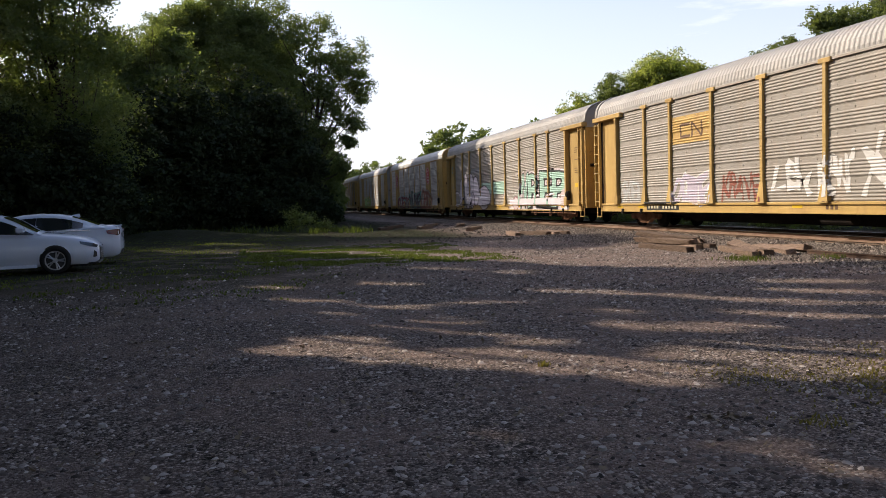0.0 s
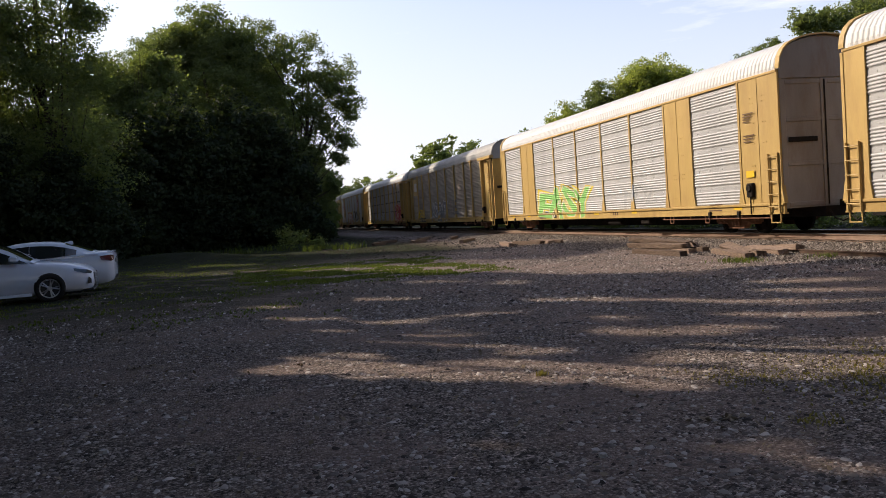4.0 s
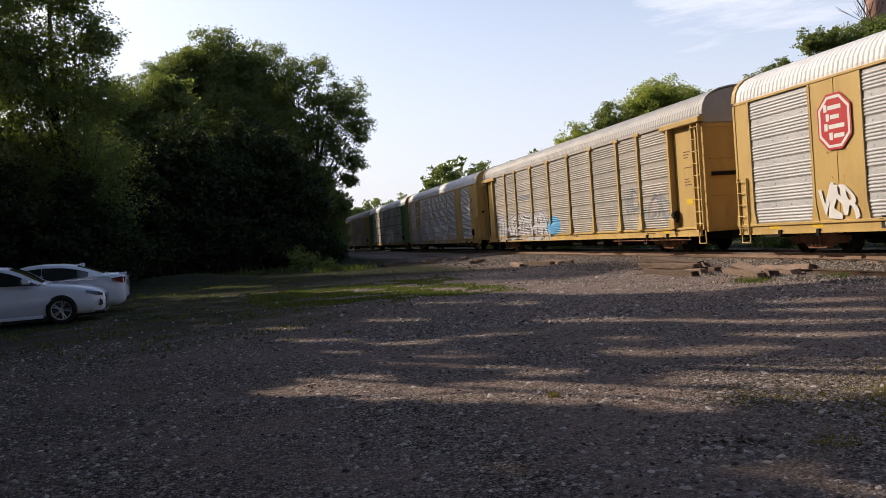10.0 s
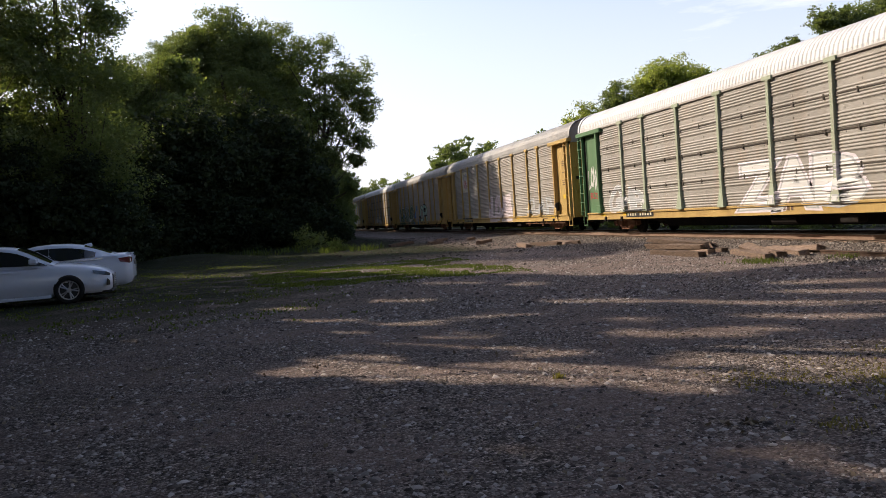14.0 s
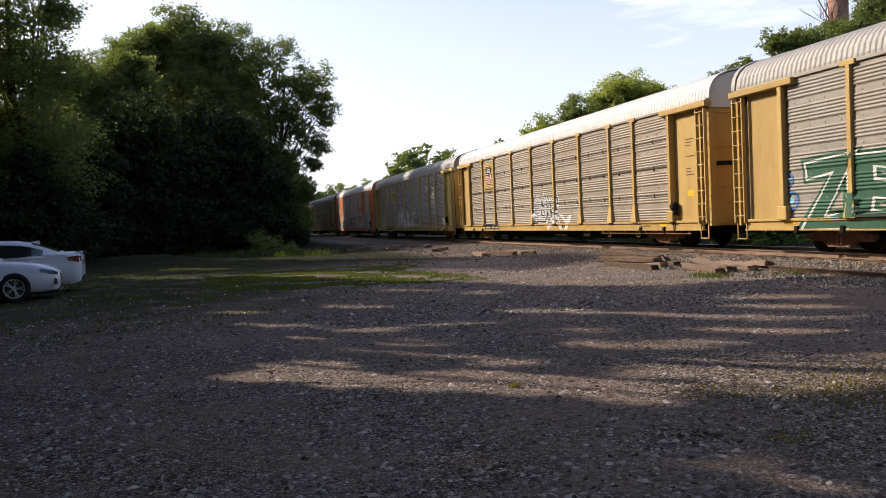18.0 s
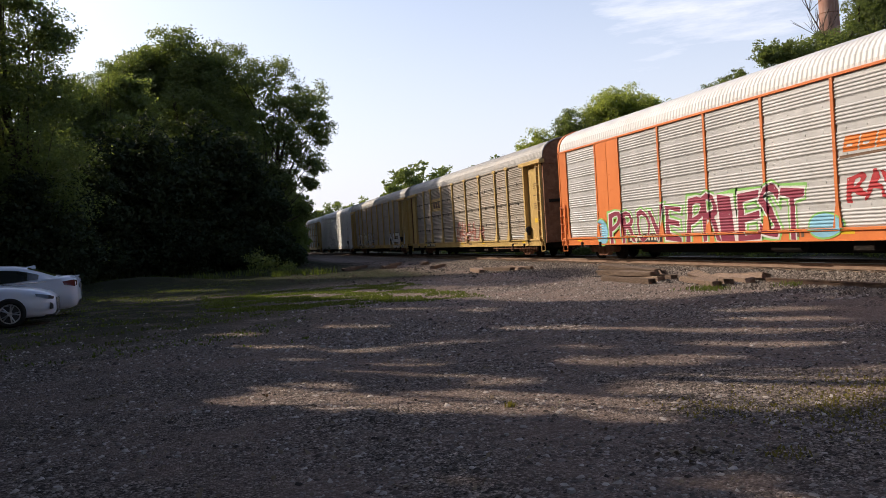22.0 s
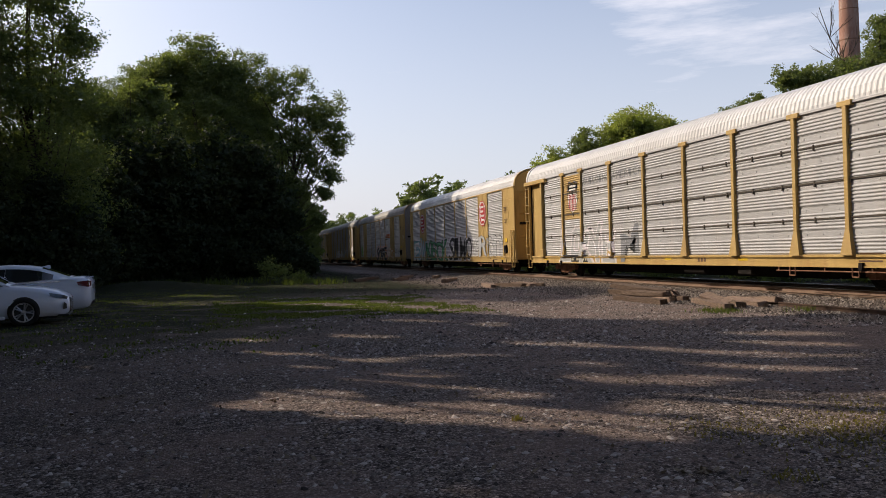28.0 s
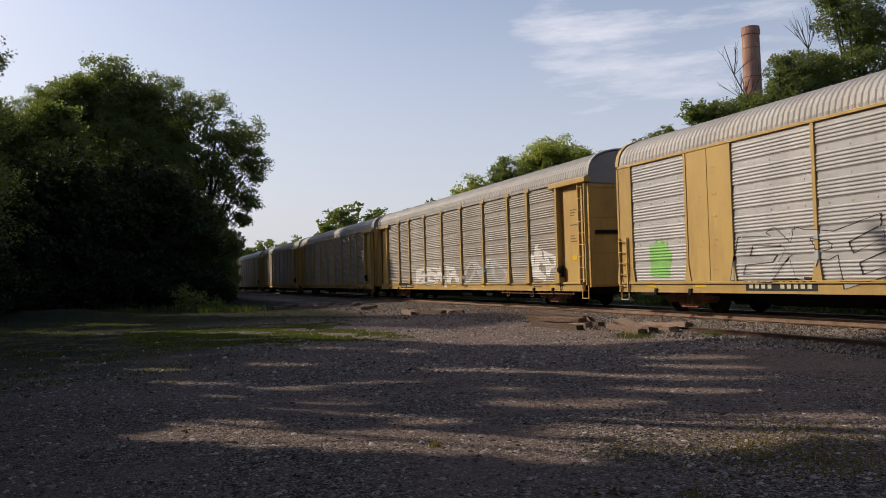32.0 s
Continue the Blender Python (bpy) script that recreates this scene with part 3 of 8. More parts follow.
def panel_mesh(s0, s1, inset):
    def make():
        sh = Shape()
        zs = rib_levels(SILL_TOP + 0.01, EAVE - 0.06)
        prof = [(NEAR + inset - ribbed(z), z) for z in zs]
        sh.sweep(prof, (on_side(s1), on_side(s0)))
        # rivets along the flat strips
        step = (EAVE - SILL_TOP) / SHEETS
        for k in range(SHEETS):
            z = SILL_TOP + (k + 0.86) * step
            n = max(2, int((s1 - s0) / 0.55))
            for i in range(n):
                y = on_side(s0 + (i + 0.5) * (s1 - s0) / n)
                sh.box(NEAR + inset - 0.012, y - 0.016, z - 0.016, NEAR + inset + 0.002, y + 0.016, z + 0.016)
        return sh.mesh("side_panel", GALV)
    return shared(("panel", round(s1 - s0, 2), round(s0, 2), inset), make)


def post_mesh(s):
    def make():
        y, x = on_side(s), NEAR
        sh = Shape()
        sh.box(x - 0.095, y - 0.075, SILL_TOP + 0.55, x + 0.02, y + 0.075, EAVE - 0.02, 0.012)
        # wedge foot
        b, t = 0.20, 0.075
        sh.add([(x - 0.15, y - b, SILL_TOP), (x - 0.15, y + b, SILL_TOP), (x + 0.02, y + b, SILL_TOP), (x + 0.02, y - b, SILL_TOP),
                (x - 0.097, y - t, SILL_TOP + 0.62), (x - 0.097, y + t, SILL_TOP + 0.62), (x + 0.02, y + t, SILL_TOP + 0.62), (x + 0.02, y - t, SILL_TOP + 0.62)],
               [(0, 1, 5, 4), (1, 2, 6, 5), (3, 0, 4, 7), (4, 5, 6, 7), (0, 3, 2, 1)])
        sh.box(x - 0.10, y - 0.24, EAVE - 0.10, x + 0.02, y + 0.24, EAVE + 0.035, 0.012)
        return sh.mesh("side_post", YELLOW)
    return shared(("post", s), make)


ROOF_PROFILE = ((0.0, 4.66), (0.005, 4.78), (0.05, 5.0), (0.16, 5.2), (0.36, 5.38), (0.7, 5.52), (1.1, 5.6), (1.5, 5.63))


def roof_mesh(e=0.0):
    def make():
        sh = Shape()
        prof = [(NEAR + x, z) for x, z in ROOF_PROFILE] + [(-NEAR - x, z) for x, z in ROOF_PROFILE[-2::-1]]
        n, rib = len(prof), 0.18
        ys, lifts = [-HALF + e + 0.1], [0.0]
        for k in range(int((LENGTH - 2 * e - 0.4) / rib)):
            y = -HALF + e + 0.2 + k * rib
            for w, l in ((0.0, 0.0), (0.04, 0.02), (0.09, 0.02), (0.13, 0.0)):
                ys.append(y + w)
                lifts.append(l)
        ys.append(HALF - e - 0.1)
        lifts.append(0.0)
        vs = []
        for y, l in zip(ys, lifts):
            for i, (x, z) in enumerate(prof):
                a = prof[max(0, i - 1)], prof[min(n - 1, i + 1)]
                tx, tz = a[1][0] - a[0][0], a[1][1] - a[0][1]
                d = math.hypot(tx, tz) or 1
                fade = 0 if i in (0, n - 1) else 1
                vs.append((x - tz / d * l * fade, y, z + tx / d * l * fade))
        fs = [(a * n + i, a * n + i + 1, (a + 1) * n + i + 1, (a + 1) * n + i) for a in range(len(ys) - 1) for i in range(n - 1)]
        sh.add(vs, fs)
        return sh.mesh("roof", ROOF)
    return shared(("roof", e), make)


def roof_trim_mesh(sign, e=0.0):
    """The raised band that rounds off the roof at one end."""
    def make():
        sh = Shape()
        prof = [(NEAR + x, z) for x, z in ROOF_PROFILE] + [(-NEAR - x, z) for x, z in ROOF_PROFILE[-2::-1]]
        outer = [(x * 1.018, z + 0.045) for x, z in prof]
        y0, y1 = sorted((sign * (HALF - e - 0.16), sign * (HALF - e + 0.02)))
        n = len(prof)
        vs = [(x, y, z) for y in (y0, y1) for ring in (prof, outer) for x, z in ring]
        fs = [(n + i, n + i + 1, 3 * n + i + 1, 3 * n + i) for i in range(n - 1)]
        fs += [(2 * n * k + i, 2 * n * k + i + 1, 2 * n * k + n + i + 1, 2 * n * k + n + i) for k in (0, 1) for i in range(n - 1)]
        sh.add(vs, fs)
        return sh.mesh("roof_trim", YELLOW)
    return shared(("trim", sign, e), make)


CAP_Z = 4.42


def end_wall_mesh(sign, e=0.0):
    """The pair of end doors below the roof's end cap, with pressed panels."""
    def make():
        sh = Shape()
        y0, y1 = sign * (HALF - e - 0.22), sign * (HALF - e - 0.12)
        sh.box(NEAR + 0.04, min(y0, y1), 0.75, -NEAR - 0.04, max(y0, y1), CAP_Z)
        a, b = sorted((y1, y1 + sign * 0.03))
        for x0, x1 in ((NEAR + 0.04, NEAR + 0.22), (-0.12, 0.12), (-NEAR - 0.22, -NEAR - 0.04)):
            sh.box(x0, a, 0.76, x1, b, CAP_Z - 0.01, 0.008)
        for z in (0.80, 1.95, 3.2, CAP_Z - 0.16):
            for x0, x1 in ((NEAR + 0.22, -0.12), (0.12, -NEAR - 0.22)):
                sh.box(x0, a, z, x1, b, z + 0.12, 0.008)
        return sh.mesh("end_door", END_YELLOW)
    return shared(("end", sign, e), make)


def end_cap_mesh(sign, e=0.0):
    """The rounded sheet that closes the roof above the end doors."""
    def make():
        prof = [(NEAR + x + 0.04, z - 0.02) for x, z in ROOF_PROFILE] + [(-NEAR - x - 0.04, z - 0.02) for x, z in ROOF_PROFILE[-2::-1]]
        prof = [(NEAR + 0.04, CAP_Z + 0.005)] + prof + [(-NEAR - 0.04, CAP_Z + 0.005)]
        return Shape().sweep(prof, (sign * (HALF - e - 0.22), sign * (HALF - e - 0.08)), True).mesh("end_cap", ROOF)
    return shared(("cap", sign, e), make)


def door_brace_mesh(sign, e=0.0):
    def make():
        y1 = sign * (HALF - e - 0.085)
        return Shape().box(NEAR + 0.25, min(y1, y1 + sign * 0.03), 2.62, -0.3, max(y1, y1 + sign * 0.03), 2.76, 0.01).mesh("door_brace", DARK_STEEL)
    return shared(("brace", sign, e), make)


def door_seam_mesh(sign, e=0.0):
    def make():
        y1 = sign * (HALF - e - 0.09)
        return Shape().box(-0.02, min(y1, y1 + sign * 0.02), 0.8, 0.02, max(y1, y1 + sign * 0.02), CAP_Z - 0.05).mesh("door_seam", DARK_STEEL)
    return shared(("seam", sign, e), make)


def hose_mesh(sign):
    def make():
        sh = Shape()
        p = [Vector((-0.45, sign * (HALF - 0.15), 0.66)), Vector((-0.47, sign * (HALF + 0.1), 0.42)), Vector((-0.4, sign * (HALF + 0.32), 0.34)), Vector((-0.33, sign * (HALF + 0.56), 0.45))]
        for q, r in zip(p, p[1:]):
            sh.tube(q, r, 0.022, 6)
        return sh.mesh("air_hose", DARK_STEEL)
    return shared(("hose", sign), make)


def sill_mesh(e=0.0):
    def make():
        sh, h = Shape(), HALF - max(0.5, e)
        sh.box(NEAR - 0.03, -h, SILL_LOW, NEAR + 0.05, h, SILL_TOP, 0.012)
        sh.box(NEAR - 0.075, -h, SILL_TOP - 0.06, NEAR + 0.05, h, SILL_TOP + 0.02, 0.012)
        sh.box(NEAR - 0.05, -h, SILL_LOW - 0.02, NEAR + 0.10, h, SILL_LOW + 0.02)
        return sh.mesh("side_sill", YELLOW)
    return shared(("sill", e), make)


def chord_mesh(e=0.0):
    def make():
        return Shape().box(NEAR - 0.055, -HALF + e + 0.1, EAVE - 0.055, NEAR + 0.05, HALF - e - 0.1, EAVE + 0.02, 0.01).mesh("top_chord", YELLOW)
    return shared(("chord", e), make)


def core_mesh(e=0.0):
    def make():
        sh = Shape()
        sh.box(NEAR + 0.13, -HALF + e + 0.24, 0.95, -NEAR - 0.05, HALF - e - 0.24, EAVE + 0.1)
        sh.box(NEAR + 0.10, -HALF + e + 0.4, 0.72, -NEAR - 0.1, HALF - e - 0.4, 0.95)
        sh.box(-0.45, -HALF + 0.3, 0.46, 0.45, HALF - 0.3, 0.75)
        for k in range(14):
            y = -HALF + 3.4 + 1.55 * k
            sh.box(NEAR + 0.06, y - 0.05, 0.56, -NEAR - 0.06, y + 0.05, 0.74)
        return sh.mesh("underframe", DARK_STEEL)
    return shared(("core", e), make)


def far_side_mesh(e=0.0):
    def make():
        return Shape().box(-NEAR - 0.05, -HALF + e + 0.2, 0.55, -NEAR, HALF - e - 0.2, EAVE + 0.02).mesh("far_side_wall", GALV)
    return shared(("far", e), make)


def seam_mesh(row):
    """The dark lap where one side sheet meets the next, along the whole car."""
    def make():
        z = SILL_TOP + (EAVE - SILL_TOP) * row / 4
        sh = Shape().box(NEAR - 0.034, on_side(24.85), z - 0.022, NEAR + 0.01, on_side(2.4), z + 0.018)
        for k in range(17):
            y = on_side(3.2 + 1.28 * k)
            sh.box(NEAR - 0.045, y - 0.02, z - 0.10, NEAR, y + 0.02, z + 0.05)
        return sh.mesh("sheet_seam", SEAM)
    return shared(("seam_row", row), make)


def end_frame_mesh(sign):
    """Posted cars: the flat painted bay at each end, between the last panel and the ladder."""
    def make():
        sh = Shape()
        a, b = sign * (HALF - 0.62), sign * (HALF - 2.30)
        y0, y1 = min(a, b), max(a, b)
        sh.box(NEAR + 0.06, y0, SILL_TOP - 0.03, NEAR + 0.13, y1, EAVE - 0.05)
        # header hood over the bay
        sh.box(NEAR - 0.17, min(sign * (HALF - 0.02), sign * (HALF - 2.75)), EAVE - 0.20, NEAR + 0.10, max(sign * (HALF - 0.02), sign * (HALF - 2.75)), EAVE - 0.02, 0.015)
        return sh.mesh("end_bay", YELLOW)
    return shared(("frame", sign), make)


def end_post_mesh(sign):
    def make():
        sh = Shape()
        y = sign * (HALF - 2.24)
        sh.box(NEAR - 0.15, y - 0.085, SILL_TOP - 0.02, NEAR + 0.10, y + 0.085, EAVE - 0.2, 0.012)
        sh.box(NEAR - 0.17, y - 0.19, SILL_TOP - 0.02, NEAR + 0.06, y + 0.19, SILL_TOP + 0.35, 0.015)
        return sh.mesh("end_post", YELLOW)
    return shared(("endpost", sign), make)


def ladder_mesh(sign, tall, e=0.0):
    def make():
        sh = Shape()
        y0, y1 = sorted((sign * (HALF - e - 0.12), sign * (HALF - e - 0.62)))
        top = EAVE - 0.25 if tall else 2.35
        low = SILL_TOP - 0.08 if tall else 0.62
        x = NEAR - (0.12 if tall else 0.09)
        for y in (y0 + 0.03, y1 - 0.03):
            sh.box(x - 0.02, y - 0.025, low, x + (0.09 if tall else 0.03), y + 0.025, top)
        n = 9 if tall else 5
        for k in range(n):
            z = low + 0.2 + k * (top - low - 0.3) / (n - 1)
            sh.tube((x - 0.02, y0, z), (x - 0.02, y1, z), 0.016, 6)
        # stirrup step
        for y in (y0 + 0.04, y1 - 0.04):
            sh.box(NEAR - 0.06, y - 0.015, 0.36, NEAR - 0.03, y + 0.015, low + 0.05)
        sh.box(NEAR - 0.07, y0 + 0.03, 0.35, NEAR - 0.02, y1 - 0.03, 0.38)
        return sh.mesh("ladder", YELLOW)
    return shared(("ladder", sign, tall, e), make)


def plate_mesh(s0, s1, x0=-0.035):
    """Framed cars: a flat painted bay of the side between two corrugated panels."""
    def make():
        sh = Shape()
        sh.box(NEAR + x0, on_side(s1), SILL_TOP - 0.01, NEAR + 0.12, on_side(s0), EAVE - 0.02, 0.008)
        if s1 - s0 > 1.0:
            m = on_side((s0 + s1) / 2)
            sh.box(NEAR + x0 - 0.012, m - 0.02, SILL_TOP, NEAR + x0 + 0.002, m + 0.02, EAVE - 0.06)
            for z in (1.25, 1.9, 2.05, 2.7, 3.3, 3.9, 4.05):
                for y in (m - 0.35, m - 0.22, m + 0.22, m + 0.35):
                    sh.box(NEAR + x0 - 0.010, y - 0.015, z - 0.015, NEAR + x0 + 0.002, y + 0.015, z + 0.015)
        for s in (s0, s1):
            y = on_side(s)
            e = 0.0
            sh.box(NEAR + x0 - 0.02, y - 0.055, SILL_TOP, NEAR + x0 + 0.03, y + 0.055, EAVE - 0.06, 0.008)
            sh.add([(NEAR + x0 - 0.03, y - 0.15, SILL_TOP), (NEAR + x0 - 0.03, y + 0.15, SILL_TOP), (NEAR + x0 - 0.03, y + 0.055, SILL_TOP + 0.5), (NEAR + x0 - 0.03, y - 0.055, SILL_TOP + 0.5),
                    (NEAR + 0.06, y - 0.15, SILL_TOP), (NEAR + 0.06, y + 0.15, SILL_TOP), (NEAR + 0.06, y + 0.055, SILL_TOP + 0.5), (NEAR + 0.06, y - 0.055, SILL_TOP + 0.5)],
                   [(0, 1, 2, 3), (0, 4, 5, 1), (1, 5, 6, 2), (0, 3, 7, 4), (3, 2, 6, 7)])
        return sh.mesh("painted_bay", YELLOW)
    return shared(("plate", s0, s1), make)


def mullion_mesh(s):
    def make():
        y, x = on_side(s), NEAR - 0.035
        sh = Shape().box(x - 0.01, y - 0.06, SILL_TOP, NEAR + 0.10, y + 0.06, EAVE - 0.03, 0.01)
        sh.add([(x - 0.03, y - 0.16, SILL_TOP), (x - 0.03, y + 0.16, SILL_TOP), (x - 0.012, y + 0.06, SILL_TOP + 0.55), (x - 0.012, y - 0.06, SILL_TOP + 0.55),
                (x + 0.07, y - 0.16, SILL_TOP), (x + 0.07, y + 0.16, SILL_TOP), (x + 0.07, y + 0.06, SILL_TOP + 0.55), (x + 0.07, y - 0.06, SILL_TOP + 0.55)],
               [(0, 1, 2, 3), (0, 4, 5, 1), (1, 5, 6, 2), (0, 3, 7, 4), (3, 2, 6, 7)])
        return sh.mesh("side_post", YELLOW)
    return shared(("mullion", s), make)


def truck_frame_mesh():
    def make():
        sh = Shape()
        for x in (-1.0, 1.0):
            sh.add([(x - 0.09, -1.15, 0.50), (x - 0.09, -0.45, 0.62), (x - 0.09, 0.45, 0.62), (x - 0.09, 1.15, 0.50), (x - 0.09, 1.15, 0.36), (x - 0.09, 0.6, 0.34), (x - 0.09, 0.35, 0.16), (x - 0.09, -0.35, 0.16), (x - 0.09, -0.6, 0.34), (x - 0.09, -1.15, 0.36),
                    (x + 0.09, -1.15, 0.50), (x + 0.09, -0.45, 0.62), (x + 0.09, 0.45, 0.62), (x + 0.09, 1.15, 0.50), (x + 0.09, 1.15, 0.36), (x + 0.09, 0.6, 0.34), (x + 0.09, 0.35, 0.16), (x + 0.09, -0.35, 0.16), (x + 0.09, -0.6, 0.34), (x + 0.09, -1.15, 0.36)],
                   [tuple(range(10)), tuple(range(19, 9, -1))] + [(i, (i + 1) % 10, 10 + (i + 1) % 10, 10 + i) for i in range(10)])
            for y in (-0.89, 0.89):
                sh.box(x - 0.13, y - 0.13, 0.30, x + 0.13, y + 0.13, 0.52, 0.02)
            for k in (-0.16, 0.0, 0.16):
                sh.tube((x - 0.10, k, 0.24), (x - 0.10, k, 0.50), 0.062, 8)
        sh.box(-1.05, -0.2, 0.3, 1.05, 0.2, 0.55, 0.03)
        return sh.mesh("truck_frame", RUST)
    return shared("truck", make)


def wheelset_mesh():
    def make():
        sh = Shape()
        for s in (-1, 1):
            prof = [(s * 0.69, 0.10), (s * 0.69, 0.30), (s * 0.675, 0.36), (s * 0.675, 0.455), (s * 0.705, 0.455), (s * 0.715, WHEEL_R), (s * 0.81, WHEEL_R - 0.008), (s * 0.81, 0.34), (s * 0.765, 0.31), (s * 0.75, 0.17), (s * 0.80, 0.13), (s * 0.80, 0.0)]
            sh.lathe(prof, 24)
            for k in range(4):
                a = k * math.tau / 4
                c, d = 0.24 * math.cos(a), 0.24 * math.sin(a)
                sh.box(s * 0.76 - 0.012, c - 0.03, d - 0.03, s * 0.76 + 0.012, c + 0.03, d + 0.03)
        sh.tube((-1.0, 0, 0), (1.0, 0, 0), 0.08, 12)
        return sh.mesh("wheelset", DARK_STEEL)
    return shared("wheelset", make)


def coupler_mesh(sign):
    def make():
        sh = Shape()
        a, b = sorted((sign * (HALF - 0.2), sign * (HALF + 0.36)))
        sh.box(-0.09, a, 0.72, 0.09, b, 0.92, 0.02)
        a, b = sorted((sign * (HALF + 0.30), sign * (HALF + 0.57)))
        sh.box(-0.17, a, 0.68, 0.13, b, 0.97, 0.04)
        return sh.mesh("coupler", DARK_STEEL)
    return shared(("coupler", sign), make)


def lower_sill_mesh():
    def make():
        sh = Shape()
        a, b, c, d = on_side(22.4), on_side(20.6), on_side(6.5), on_side(4.7)
        x0, x1 = -0.46, 0.46
        prof = ((a, 0.56), (b, 0.24), (c, 0.24), (d, 0.56))
        sh.add([(x, y, z) for x in (x0, x1) for y, z in prof], [(0, 1, 2, 3), (7, 6, 5, 4), (0, 4, 5, 1), (1, 5, 6, 2), (2, 6, 7, 3), (3, 7, 4, 0)])
        return sh.mesh("lower_sill", DARK_STEEL)
    return shared("lowersill", make)


def brake_gear_mesh():
    """The rod below the sill with its brackets."""
    def make():
        sh = Shape()
        sh.tube((NEAR - 0.02, on_side(19.5), 0.50), (NEAR - 0.02, on_side(25.9), 0.50), 0.018, 6)
        for s in (19.6, 21.4, 23.0, 24.4, 25.8):
            sh.box(NEAR - 0.03, on_side(s) - 0.012, 0.48, NEAR, on_side(s) + 0.012, SILL_LOW)
        for s in (20.3, 22.6):
            y = on_side(s)
            for a, b, c, d in ((0, 0.36, 0.02, SILL_LOW), (0.22, 0.36, 0.24, SILL_LOW), (0, 0.36, 0.24, 0.39)):
                sh.box(NEAR - 0.045, y + a, b, NEAR - 0.015, y + c, d)
        return sh.mesh("brake_rod", RUST)
    return shared("brake", make)


def lashing_lug_mesh():
    """A bent lug that hangs on the sill over a truck."""
    def make():
        prof = [(-0.03, -0.09), (0.09, -0.09), (0.06, 0.10), (-0.06, 0.10)]
        vs = [(NEAR + x, y, SILL_LOW + z) for x in (-0.09, -0.03) for y, z in prof]
        return Shape().add(vs, [(0, 1, 2, 3), (7, 6, 5, 4), (0, 4, 5, 1), (1, 5, 6, 2), (2, 6, 7, 3), (3, 7, 4, 0)]).mesh("lashing_lug", DARK_STEEL)
    return shared("lug", make)


def air_tank_mesh():
    def make():
        return Shape().tube((NEAR + 0.3, on_side(15.6), 0.46), (NEAR + 0.3, on_side(14.4), 0.46), 0.15, 12).mesh("air_tank", DARK_STEEL)
    return shared("tank", make)


def valve_box_mesh():
    def make():
        return Shape().box(NEAR + 0.1, on_side(18.2), 0.34, NEAR + 0.4, on_side(17.5), 0.60, 0.03).mesh("valve_box", DARK_STEEL)
    return shared("valve", make)


def hand_brake_mesh():
    def make():
        sh = Shape()
        y = on_side(25.0)
        sh.box(NEAR - 0.14, y - 0.15, 1.12, NEAR - 0.0, y + 0.15, 1.55, 0.03)
        sh.lathe([(NEAR - 0.17, 0.0), (NEAR - 0.18, 0.10), (NEAR - 0.14, 0.12), (NEAR - 0.14, 0.0)], 12, "x", (0, y, 1.40))
        sh.tube((NEAR - 0.1, y, 1.15), (NEAR - 0.06, y + 0.06, 0.62), 0.02, 6)
        return sh.mesh("hand_brake", DARK_STEEL)
    return shared("handbrake", make)


